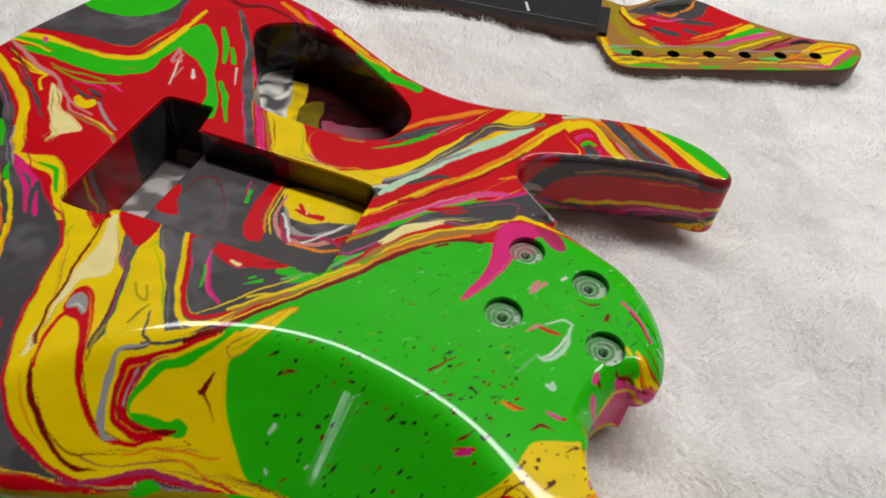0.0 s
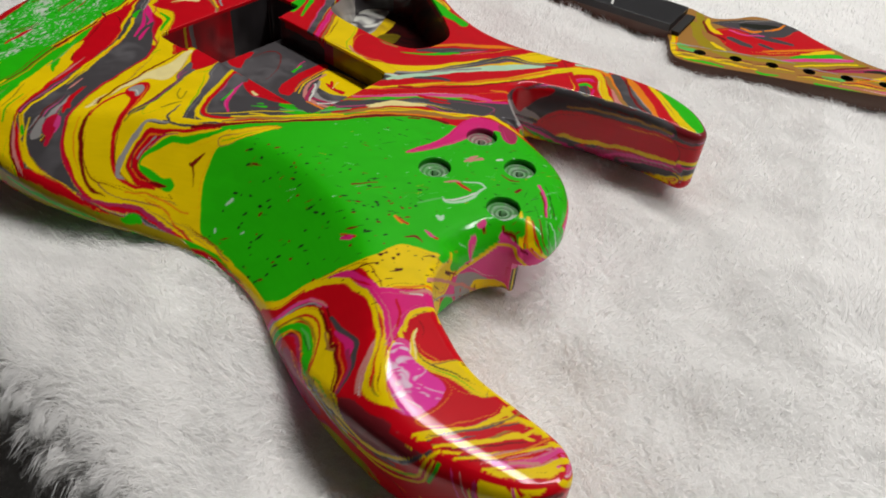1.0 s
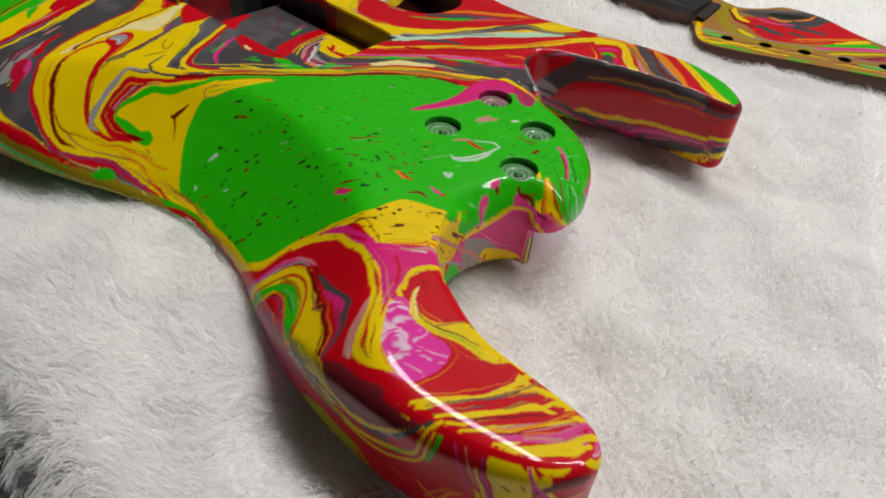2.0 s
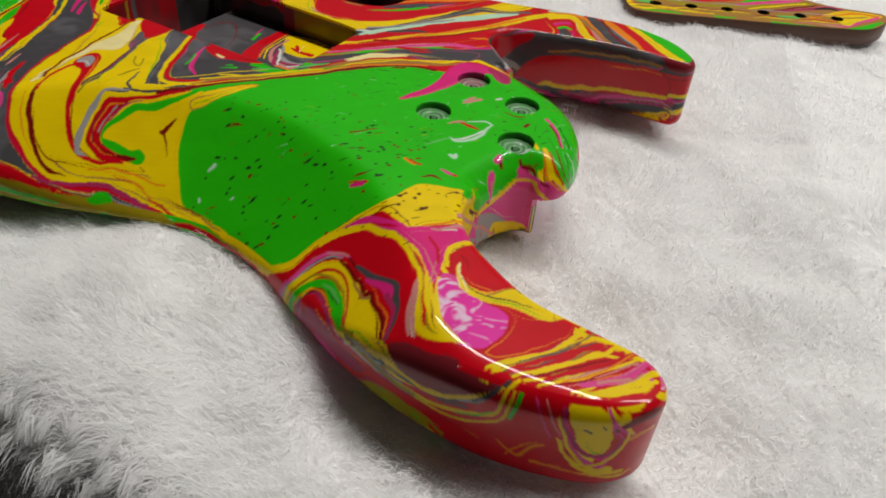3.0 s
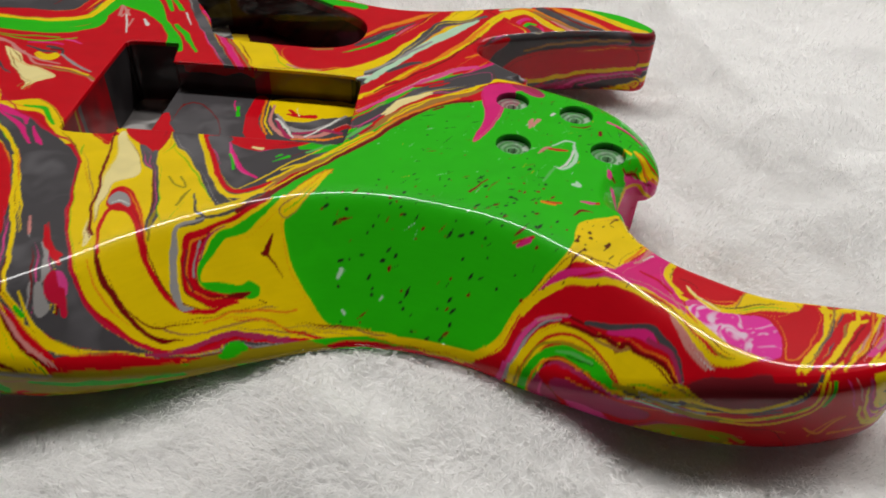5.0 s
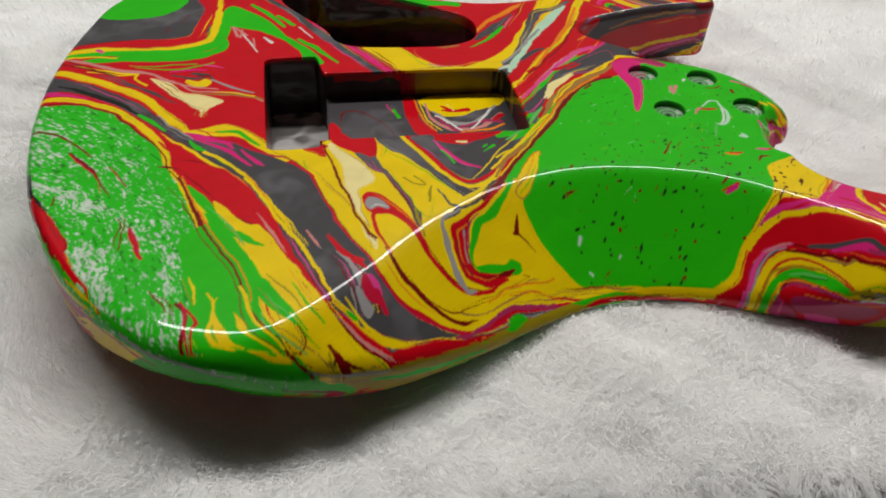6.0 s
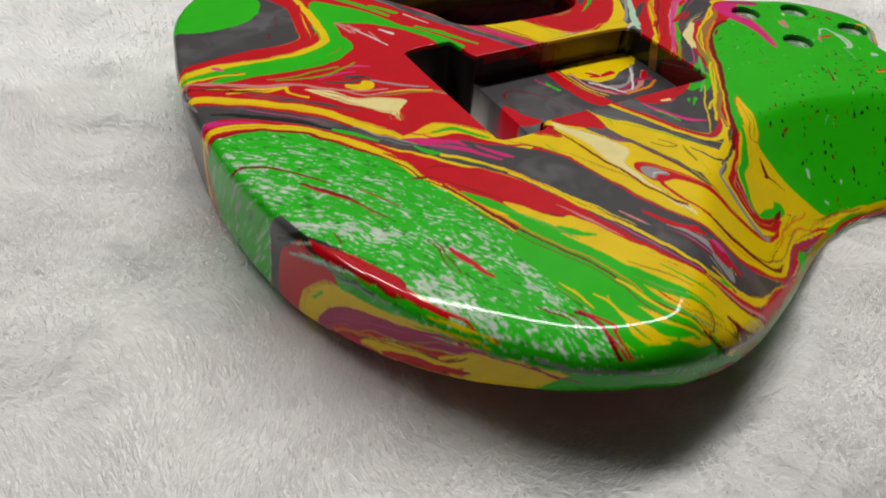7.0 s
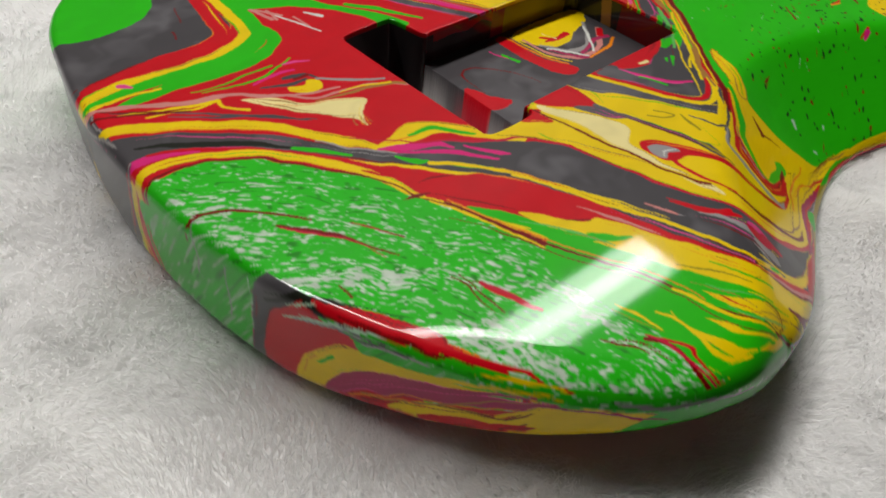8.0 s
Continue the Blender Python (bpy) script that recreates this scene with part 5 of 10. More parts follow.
TOP_STROKES.append(line("black", (174.4, -44.1, 0.6), (180.3, -54.3, 0.8), (184.9, -69.7, 0.5), (187.0, -82.8, 0.8)))
TOP_STROKES.append(line("mint", (181.6, -53.7, 0.5), (185.7, -66.7, 0.8), (188.0, -80.0, 0.5)))
TOP_STROKES.append(line("black", (170.9, -37.6, 0.6), (175.9, -46.1, 0.6), (180.9, -64.4, 0.5)))
TOP_STROKES.append(line("rose", (167.6, -38.4, 1.9), (172.9, -46.7, 1.5), (177.6, -58.5, 1.1), (179.8, -69.0, 0.8)))
TOP_STROKES.append(line("mint", (128.3, -83.8, 1.8), (130.9, -84.9, 3.1), (131.3, -82.1, 1.3)))
TOP_STROKES.append(line("rose", (149.4, -79.5, 2.6), (150.6, -77.4, 3.3)))
TOP_STROKES.append(line("blush", (125.8, -34.9, 1.4), (128.8, -30.6, 2.9), (131.0, -28.1, 1.5)))
TOP_STROKES.append(line("dark_red", (158.5, -49.3, 2.2), (159.6, -46.4, 1.8)))
TOP_STROKES.append(line("dark_red", (147.2, -38.4, 0.9), (152.7, -41.1, 1.5), (156.8, -39.9, 1.0)))
TOP_STROKES.append(line("orange", (110.3, -93.0, 1.4), (115.0, -95.4, 1.4)))
TOP_STROKES.append(line("rose", (127.2, -97.0, 1.4), (130.7, -98.5, 2.2), (132.4, -98.5, 1.2)))
TOP_STROKES.append(line("dark_red", (119.5, -104.7, 0.8), (124.0, -102.2, 1.6), (129.1, -104.2, 0.7)))
TOP_STROKES.append(line("mint", (143.0, -52.8, 1.1), (139.8, -61.6, 1.7), (135.0, -68.8, 2.0), (128.6, -72.0, 1.7), (125.4, -69.6, 1.0)))
TOP_STROKES.append(line("mint", (143.0, -52.8, 1.1), (138.2, -50.4, 1.4), (131.0, -52.8, 1.1)))
TOP_STROKES.append(line("white", (139.8, -59.2, 1.0), (132.6, -68.0, 1.4), (127.0, -71.2, 1.0)))
TOP_STROKES.append(line("red", (127.8, -53.6, 1.4), (131.8, -56.8, 2.1), (136.6, -58.4, 1.4)))
TOP_STROKES.append(line("blush", (122.2, -56.8, 1.0), (127.0, -53.6, 1.8), (129.4, -53.6, 1.1)))
TOP_STROKES.append(line("leaf_green", (116.6, -78.4, 1.0), (121.4, -73.6, 1.7), (126.2, -69.6, 1.0)))
# yellow patch towards the horn
TOP_STROKES.append(fill("yellow", (111.1, -123.3), (121.1, -109.8), (140.1, -109.9), (142.4, -119.5), (144.9, -130.5), (141.3, -133.3), (130.8, -137.4), (123.8, -143.7), (117.0, -135.8), (109.5, -130.3), (99.0, -134.3), (84.8, -140.3), (72.8, -147.8), (58.7, -142.5), (26.3, -124.2), (3.2, -114.7), (-14.3, -111.4), (-9.4, -110.4), (10.8, -114.1), (31.3, -122.0), (46.5, -132.3), (61.1, -140.9), (71.8, -143.7), (85.1, -135.5)))
TOP_STROKES.append(line("dark_red", (109.8, -128.2, 0.8), (106.0, -132.3, 1.2), (99.2, -131.6, 0.7)))
TOP_STROKES.append(line("pink", (94.5, -134.1, 1.2), (103.6, -133.1, 4.0), (114.6, -136.6, 2.2), (122.9, -142.0, 2.7)))
TOP_STROKES.append(fill("pink", (123.1, -143.7), (130.8, -137.4), (142.9, -133.0), (145.5, -138.3), (140.5, -147.6), (139.5, -161.9), (134.4, -154.0), (128.6, -149.0)))
TOP_STROKES.append(line("blush", (136.8, -137.5, 1.8), (141.2, -139.2, 2.8), (144.4, -141.0, 1.4)))
TOP_STROKES.append(line("blush", (138.2, -147.6, 1.0), (137.8, -157.2, 1.2), (139.6, -163.4, 1.0)))
TOP_STROKES.append(line("orange", (130.3, -140.1, 0.8), (132.3, -147.5, 1.1), (134.8, -152.4, 0.9)))
TOP_STROKES.append(line("red", (128.1, -139.1, 0.9), (136.0, -135.7, 1.5), (142.8, -132.3, 0.9)))
TOP_STROKES.append(line("yellow", (77.7, -142.5, 1.1), (87.4, -136.3, 1.3), (96.6, -135.1, 1.9), (112.0, -140.5, 1.8), (124.2, -148.3, 2.8), (132.0, -155.2, 3.0), (135.9, -163.0, 2.3), (138.6, -173.4, 3.6), (141.5, -181.1, 5.7), (145.8, -189.8, 4.2), (152.8, -194.4, 2.8)))
TOP_STROKES.append(line("dark_red", (140.2, -177.7, 0.5), (141.9, -184.3, 0.9), (144.7, -189.7, 0.5)))
TOP_STROKES.append(line("white", (134.1, -166.0, 1.2), (134.5, -175.1, 1.7), (135.5, -184.6, 1.7), (137.3, -191.9, 0.8)))
TOP_STROKES.append(line("yellow", (142.7, -162.8, 2.3), (140.2, -158.8, 2.3), (141.0, -151.5, 2.2), (145.2, -145.7, 3.7), (150.7, -144.4, 4.2), (155.3, -149.5, 2.3)))
TOP_STROKES.append(line("orange", (146.7, -146.0, 1.4), (149.9, -147.7, 1.7), (153.7, -151.1, 1.0)))
TOP_STROKES.append(line("yellow", (156.0, -151.1, 1.3), (163.1, -159.2, 2.0), (170.6, -164.6, 1.0)))
TOP_STROKES.append(line("yellow", (166.7, -203.2, 2.3), (177.8, -198.2, 3.0), (187.9, -190.1, 3.1), (195.8, -182.6, 2.8), (202.9, -181.6, 3.2)))
TOP_STROKES.append(line("grey", (169.8, -203.3, 0.8), (182.4, -197.3, 1.0), (191.7, -188.8, 1.0), (199.1, -182.7, 0.6)))
TOP_STROKES.append(line("tan", (172.6, -204.5, 0.9), (186.2, -198.5, 1.2), (195.8, -188.9, 1.2), (202.8, -184.4, 0.6)))
TOP_STROKES.append(line("mauve", (167.7, -200.2, 0.8), (180.4, -193.9, 1.2), (187.8, -186.0, 1.2), (192.1, -180.6, 0.8)))
TOP_STROKES.append(line("yellow", (177.3, -205.4, 1.1), (189.3, -201.1, 1.6), (201.8, -191.8, 1.8), (210.8, -186.6, 1.3)))
TOP_STROKES.append(line("grey", (182.6, -205.1, 0.8), (195.3, -196.9, 1.2), (205.7, -190.5, 0.8)))
TOP_STROKES.append(line("blush", (187.2, -204.0, 0.8), (201.8, -194.4, 1.4), (212.8, -189.4, 1.3)))
TOP_STROKES.append(line("yellow", (192.4, -206.6, 1.1), (204.1, -198.9, 1.7), (214.4, -190.8, 1.5)))
TOP_STROKES.append(line("rose", (204.2, -199.7, 1.7), (211.5, -194.7, 2.7), (217.7, -190.8, 1.6)))
TOP_STROKES.append(line("yellow", (198.6, -206.8, 1.7), (209.6, -201.1, 2.8), (218.8, -196.2, 1.8)))
TOP_STROKES.append(line("yellow", (197.3, -181.5, 2.1), (207.6, -183.7, 3.1), (215.7, -188.1, 1.9)))
TOP_STROKES.append(line("red", (201.4, -187.7, 0.9), (207.8, -185.7, 1.2)))
TOP_STROKES.append(fill("rose", (140.8, -164.0), (148.0, -164.1), (154.3, -174.0), (164.0, -178.5), (167.9, -185.6), (164.7, -192.7), (157.5, -196.4), (150.8, -194.3), (146.7, -186.1), (142.0, -179.1)))
TOP_STROKES.append(fill("marble_pink", (142.0, -166.5), (147.2, -167.1), (151.4, -174.8), (158.5, -178.4), (164.0, -181.9), (164.7, -187.4), (161.0, -192.1), (155.6, -193.3), (154.2, -189.3), (147.1, -184.3), (142.8, -177.7)))
TOP_STROKES.append(line("yellow", (144.6, -181.5, 1.0), (148.7, -186.7, 1.6), (149.9, -191.5, 2.2), (155.4, -194.2, 2.5)))
TOP_STROKES.append(line("orange", (145.6, -183.9, 0.8), (148.2, -188.3, 0.8), (151.2, -192.8, 0.7)))
TOP_STROKES.append(fill("marble_pink", (136.1, -137.5), (142.2, -134.7), (145.3, -138.9), (141.6, -143.0), (137.0, -142.2)))
TOP_STROKES.append(line("orange", (133.7, -140.9, 1.0), (136.5, -144.3, 1.5), (138.3, -149.2, 0.8)))
TOP_STROKES.append(line("green", (134.6, -140.2, 1.2), (135.6, -142.2, 1.2)))
TOP_STROKES.append(line("yellow", (148.6, -159.9, 1.2), (152.3, -165.1, 3.8), (158.4, -167.4, 3.1), (169.5, -168.2, 2.8), (179.8, -171.3, 2.5)))
TOP_STROKES.append(line("cream", (146.2, -155.8, 0.8), (149.2, -166.6, 2.5), (152.7, -171.7, 3.4), (164.0, -171.3, 2.7), (174.7, -173.0, 3.0), (181.4, -174.3, 2.4)))
TOP_STROKES.append(line("yellow", (177.8, -173.6, 2.5), (184.8, -176.1, 3.5), (190.4, -179.1, 3.5), (195.3, -180.9, 2.2)))
TOP_STROKES.append(line("black", (150.4, -163.6, 0.6), (152.5, -168.4, 0.9), (160.1, -169.5, 0.9), (172.1, -170.6, 0.6)))
TOP_STROKES.append(line("tan", (158.8, -165.9, 0.6), (168.0, -165.7, 1.3), (176.1, -168.9, 1.0)))
TOP_STROKES.append(line("dark_red", (162.8, -167.7, 0.6), (172.1, -167.0, 0.9), (178.1, -169.5, 0.6)))
TOP_STROKES.append(line("grey", (182.7, -178.9, 0.9), (186.4, -181.0, 1.2), (190.2, -180.8, 0.5)))
TOP_STROKES.append(line("orange", (171.6, -202.3, 0.8), (181.3, -197.3, 1.2), (191.6, -187.5, 1.2), (198.0, -182.7, 0.8)))
TOP_STROKES.append(line("yellow", (179.4, -202.5, 1.0), (190.6, -195.5, 1.6), (200.3, -187.7, 1.8), (207.2, -184.5, 1.1)))
TOP_STROKES.append(line("red", (195.1, -187.0, 0.9), (200.6, -184.4, 1.2), (205.4, -183.7, 0.8)))
TOP_STROKES.append(line("yellow", (199.8, -186.3, 1.9), (203.4, -188.3, 1.3), (212.2, -185.8, 1.3), (215.5, -187.5, 0.9)))
TOP_STROKES.append(line("green", (184.6, -202.7, 0.5), (191.4, -198.6, 1.0), (198.6, -194.4, 0.8), (202.9, -191.8, 0.5)))
TOP_STROKES.append(line("mint", (185.8, -202.0, 0.5), (192.3, -197.6, 0.6), (200.2, -193.1, 0.5)))
TOP_STROKES.append(line("blush", (191.1, -204.8, 0.6), (201.7, -197.1, 0.8), (210.0, -190.6, 0.8), (215.4, -188.6, 0.7)))
TOP_STROKES.append(line("orange", (194.8, -203.3, 0.6), (202.4, -197.9, 0.8), (209.9, -193.3, 0.6)))
TOP_STROKES.append(line("blush", (203.9, -200.5, 1.6), (209.2, -197.3, 3.2), (215.8, -193.5, 2.0)))
TOP_STROKES.append(line("rose", (213.8, -192.1, 1.8), (216.4, -193.5, 2.5), (217.3, -196.2, 1.4)))
TOP_STROKES.append(line("red", (211.1, -190.7, 1.1), (215.5, -190.8, 1.5), (217.8, -193.0, 1.3)))
TOP_STROKES.append(line("dark_red", (176.6, -204.4, 0.5), (186.4, -200.5, 0.6), (198.1, -193.0, 0.6), (206.9, -187.8, 0.5)))
TOP_STROKES.append(line("dark_red", (196.1, -205.5, 0.7), (204.2, -203.5, 0.6), (213.7, -199.2, 0.5)))
TOP_STROKES.append(line("yellow", (196.6, -206.7, 1.8), (205.7, -204.8, 1.9), (213.0, -200.7, 2.3), (218.8, -196.2, 1.1)))
TOP_STROKES.append(line("dark_red", (172.0, -202.8, 0.5), (184.2, -195.3, 0.6), (193.2, -186.2, 0.5)))
TOP_STROKES.append(line("dark_red", (165.0, -202.1, 0.5), (174.1, -199.7, 0.6), (182.6, -194.0, 0.5)))
# horn slope
TOP_STROKES.append(line("mauve", (71.3, -158.2, 1.4), (76.1, -153.3, 2.5), (80.9, -148.3, 2.7), (88.0, -145.3, 2.3), (96.0, -144.9, 2.0), (102.7, -149.5, 1.1)))
TOP_STROKES.append(line("grey", (73.6, -159.5, 1.1), (78.5, -151.5, 1.3), (85.6, -147.4, 1.2), (95.8, -147.1, 1.0)))
TOP_STROKES.append(line("blush", (84.6, -145.1, 0.5), (92.6, -144.0, 1.1), (99.3, -146.1, 0.7)))
TOP_STROKES.append(fill("yellow", (80.3, -161.5), (82.2, -154.5), (85.5, -149.8), (91.7, -148.3), (99.6, -150.1), (105.9, -158.5), (111.5, -165.6), (117.0, -171.3), (124.5, -176.6), (125.7, -184.3), (128.8, -193.5), (120.5, -191.0), (114.8, -186.5), (110.0, -179.2), (104.7, -170.3), (99.4, -159.1), (93.5, -154.6), (88.1, -155.4), (84.8, -161.2), (83.5, -164.9)))
TOP_STROKES.append(fill("mauve", (108.5, -157.8), (115.2, -160.7), (122.6, -168.3), (126.6, -175.4), (128.5, -186.8), (128.1, -192.9), (125.3, -184.5), (122.9, -175.4), (116.6, -167.2), (111.8, -163.3)))
TOP_STROKES.append(line("pink", (112.0, -161.6, 1.0), (117.8, -164.8, 1.3), (124.8, -173.4, 1.2), (126.1, -179.2, 0.7)))
TOP_STROKES.append(line("grey", (107.2, -156.2, 0.8), (113.3, -159.4, 2.3), (119.0, -164.0, 1.0), (123.4, -169.3, 0.6)))
TOP_STROKES.append(line("dark_red", (101.8, -149.4, 1.3), (108.1, -158.1, 1.4), (111.6, -164.8, 1.2), (113.7, -170.1, 1.3), (116.3, -169.2, 1.7), (121.8, -173.4, 1.3), (125.2, -182.4, 1.1), (126.8, -190.5, 1.4), (130.4, -197.5, 1.1)))
TOP_STROKES.append(line("orange", (108.9, -160.2, 0.6), (113.6, -165.0, 0.7), (120.2, -170.4, 0.8), (124.2, -178.5, 0.5)))
TOP_STROKES.append(fill("green", (81.2, -166.2), (85.0, -158.8), (90.7, -155.9), (97.6, -158.8), (102.9, -167.6), (107.1, -177.7), (112.2, -186.8), (104.7, -180.8), (99.5, -170.4), (94.4, -161.5), (88.6, -160.3), (86.1, -166.2)))
TOP_STROKES.append(line("yellow", (75.7, -163.4, 1.2), (77.6, -156.7, 1.6), (82.4, -151.4, 1.3), (88.9, -149.1, 0.7)))
TOP_STROKES.append(line("red", (77.9, -164.1, 1.0), (80.5, -157.1, 1.0), (85.3, -152.5, 1.2), (93.3, -151.8, 1.1), (98.5, -154.9, 0.9), (103.4, -162.6, 1.2), (108.5, -174.7, 1.4), (112.1, -182.3, 0.8)))
TOP_STROKES.append(line("yellow", (83.5, -166.1, 0.7), (86.6, -159.2, 1.0), (92.9, -157.5, 0.8), (98.7, -161.5, 0.6)))
TOP_STROKES.append(line("black", (97.4, -161.9, 0.5), (101.7, -168.3, 0.7), (105.3, -175.6, 0.5)))
TOP_STROKES.append(line("dark_red", (82.9, -176.2, 3.2), (85.3, -165.6, 3.4), (90.4, -161.2, 4.5), (96.5, -166.6, 2.8), (101.9, -177.3, 2.3), (107.3, -185.4, 3.1)))
# red and yellow band, streaks of the red field
TOP_STROKES.append(line("red", (-75.8, 174.4, 7.2), (-90.1, 148.5, 8.4), (-96.8, 138.9, 8.7), (-111.3, 136.4, 12.9), (-126.0, 141.4, 13.2), (-142.7, 146.6, 10.9), (-158.5, 150.0, 8.8), (-167.4, 150.7, 5.5)))
TOP_STROKES.append(line("yellow", (-72.5, 165.3, 2.6), (-80.5, 148.6, 4.4), (-86.8, 135.3, 5.5), (-92.5, 130.6, 5.1), (-106.5, 128.2, 8.0), (-123.4, 131.7, 8.1), (-140.5, 139.8, 7.3), (-153.1, 145.1, 6.8), (-165.6, 146.8, 4.7), (-172.8, 145.4, 2.3)))
TOP_STROKES.append(line("green", (-68.7, 160.2, 4.5), (-78.0, 140.8, 6.7), (-86.6, 126.6, 6.4), (-98.5, 122.6, 9.1), (-112.1, 123.5, 9.4), (-128.5, 130.1, 8.1), (-143.5, 136.9, 6.3), (-157.0, 141.1, 4.8), (-169.0, 143.1, 3.1)))
TOP_STROKES.append(line("rose", (-151.0, 144.9, 2.4), (-149.5, 142.8, 3.1), (-148.9, 140.4, 1.8)))
TOP_STROKES.append(line("dark_red", (-90.6, 171.2, 0.8), (-99.0, 160.7, 0.7)))
TOP_STROKES.append(line("dark_red", (-107.5, 157.1, 1.0), (-110.8, 151.8, 1.0)))
TOP_STROKES.append(line("blush", (-171.4, 142.0, 1.1), (-163.2, 134.7, 1.9), (-154.3, 126.4, 2.3), (-144.5, 115.6, 2.3), (-136.1, 108.8, 2.0), (-129.0, 103.5, 1.6), (-122.7, 91.7, 1.6), (-112.9, 82.4, 1.6), (-101.7, 73.6, 1.2)))
TOP_STROKES.append(line("yellow", (-169.8, 142.3, 0.7), (-158.7, 139.4, 1.1), (-149.0, 134.4, 1.6), (-142.7, 130.2, 1.2)))
TOP_STROKES.append(line("yellow", (-160.2, 120.6, 1.1), (-152.9, 116.4, 1.5), (-144.7, 109.8, 1.5), (-136.9, 106.7, 2.0), (-138.7, 102.4, 1.4), (-134.4, 93.5, 1.5)))
TOP_STROKES.append(line("grey", (-155.0, 114.3, 0.7), (-143.2, 97.1, 1.5), (-133.1, 83.6, 1.9), (-127.0, 69.5, 0.7)))
TOP_STROKES.append(line("dark_red", (-172.2, 136.8, 1.1), (-159.8, 123.8, 1.5), (-147.0, 110.5, 1.1)))
TOP_STROKES.append(fill("cream", (-130.2, 99.7), (-126.5, 91.5), (-121.8, 81.4), (-112.0, 72.1), (-102.3, 60.9), (-109.9, 57.3), (-114.1, 53.3), (-117.2, 50.0), (-113.8, 56.2), (-118.1, 62.5), (-124.0, 74.3), (-128.3, 87.4)))
TOP_STROKES.append(line("rose", (-101.1, 102.6, 1.3), (-96.6, 100.1, 1.8), (-92.5, 95.8, 0.9)))
TOP_STROKES.append(line("grey", (-120.2, 99.3, 1.2), (-111.8, 91.6, 2.4), (-104.5, 88.5, 1.9)))
TOP_STROKES.append(line("dark_red", (-107.1, 92.3, 1.6), (-101.0, 89.6, 2.0)))
TOP_STROKES.append(fill("yellow", (-103.8, 86.2), (-102.9, 82.6), (-105.7, 79.3), (-111.2, 82.2), (-115.7, 88.7), (-110.8, 86.7)))
TOP_STROKES.append(line("dash_green", (-138.0, 118.6, 0.8), (-125.9, 111.8, 1.1), (-114.2, 109.8, 1.1), (-104.9, 105.6, 1.2)))
TOP_STROKES.append(line("ash", (-101.8, 84.8, 1.3), (-94.5, 72.9, 1.7), (-85.7, 61.9, 1.3)))
TOP_STROKES.append(line("yellow", (-105.1, 71.3, 0.7), (-95.4, 66.8, 1.2), (-86.6, 58.6, 1.2)))
TOP_STROKES.append(line("blush", (-72.4, 142.1, 1.7), (-73.4, 130.1, 2.5)))
# bout streaks
TOP_STROKES.append(fill("yellow", (-119.8, -44.3), (-116.8, -49.0), (-115.0, -65.1), (-112.6, -81.0), (-110.2, -94.0), (-108.8, -101.2), (-105.7, -109.1), (-100.4, -118.2), (-94.4, -124.3), (-105.6, -124.6), (-110.8, -115.4), (-115.8, -104.1), (-119.8, -87.9), (-124.7, -63.5), (-127.2, -44.8)))
TOP_STROKES.append(fill("grey", (-111.0, -48.4), (-109.5, -50.8), (-107.4, -66.0), (-107.3, -82.8), (-106.7, -97.8), (-108.6, -97.2), (-109.6, -86.8), (-110.9, -71.6)))
TOP_STROKES.append(line("yellow", (-113.7, -10.7, 1.4), (-110.1, -26.9, 1.8), (-109.6, -46.9, 1.9), (-107.1, -62.5, 1.9), (-106.4, -79.9, 1.8), (-105.6, -97.8, 1.3)))
TOP_STROKES.append(line("yellow", (-107.3, -36.0, 0.5), (-106.0, -55.7, 0.6), (-104.7, -66.9, 0.5)))
TOP_STROKES.append(line("blush", (-115.9, -42.9, 0.6), (-114.5, -56.4, 1.0), (-113.9, -66.5, 0.6)))
TOP_STROKES.append(line("dark_red", (-109.3, -101.3, 0.7), (-105.9, -109.7, 1.2), (-100.4, -118.2, 1.3), (-94.0, -122.4, 0.8)))
TOP_STROKES.append(line("blush", (-108.1, -104.8, 0.6), (-103.9, -110.3, 1.3), (-99.7, -116.9, 1.3), (-93.8, -122.3, 0.7)))
TOP_STROKES.append(fill("green", (-136.9, -30.0), (-132.3, -37.4), (-128.1, -55.3), (-126.9, -69.5), (-128.3, -81.9), (-129.9, -96.3), (-131.9, -105.8), (-134.5, -105.2), (-135.4, -88.5), (-134.4, -70.2), (-136.2, -49.0)))
TOP_STROKES.append(fill("yellow", (-146.1, -83.3), (-143.4, -81.2), (-142.6, -100.3), (-145.8, -106.9), (-151.0, -106.3), (-151.4, -88.7)))
TOP_STROKES.append(fill("yellow", (-128.9, -84.7), (-126.8, -79.2), (-124.8, -92.2), (-122.7, -103.5), (-126.1, -111.9), (-130.2, -106.0), (-130.5, -96.1)))
TOP_STROKES.append(line("red", (-139.0, -13.1, 0.7), (-138.2, -41.0, 0.8), (-135.1, -59.9, 1.0), (-134.1, -76.7, 1.0), (-136.1, -89.7, 0.9), (-135.3, -102.5, 0.9), (-132.8, -111.1, 0.7), (-127.1, -116.5, 0.6), (-122.5, -119.8, 0.5)))
TOP_STROKES.append(line("orange", (-139.7, -17.1, 0.6), (-137.4, -45.0, 0.6), (-133.9, -63.7, 0.6), (-135.0, -88.6, 0.6), (-134.2, -104.3, 0.5), (-130.0, -113.8, 0.7)))
TOP_STROKES.append(line("yellow", (-139.7, -4.4, 1.8), (-138.2, -21.7, 1.7), (-137.4, -33.8, 1.0)))
TOP_STROKES.append(line("green", (-136.5, -28.2, 1.5), (-131.3, -37.7, 2.8), (-126.7, -49.3, 3.1), (-124.8, -52.9, 1.4)))
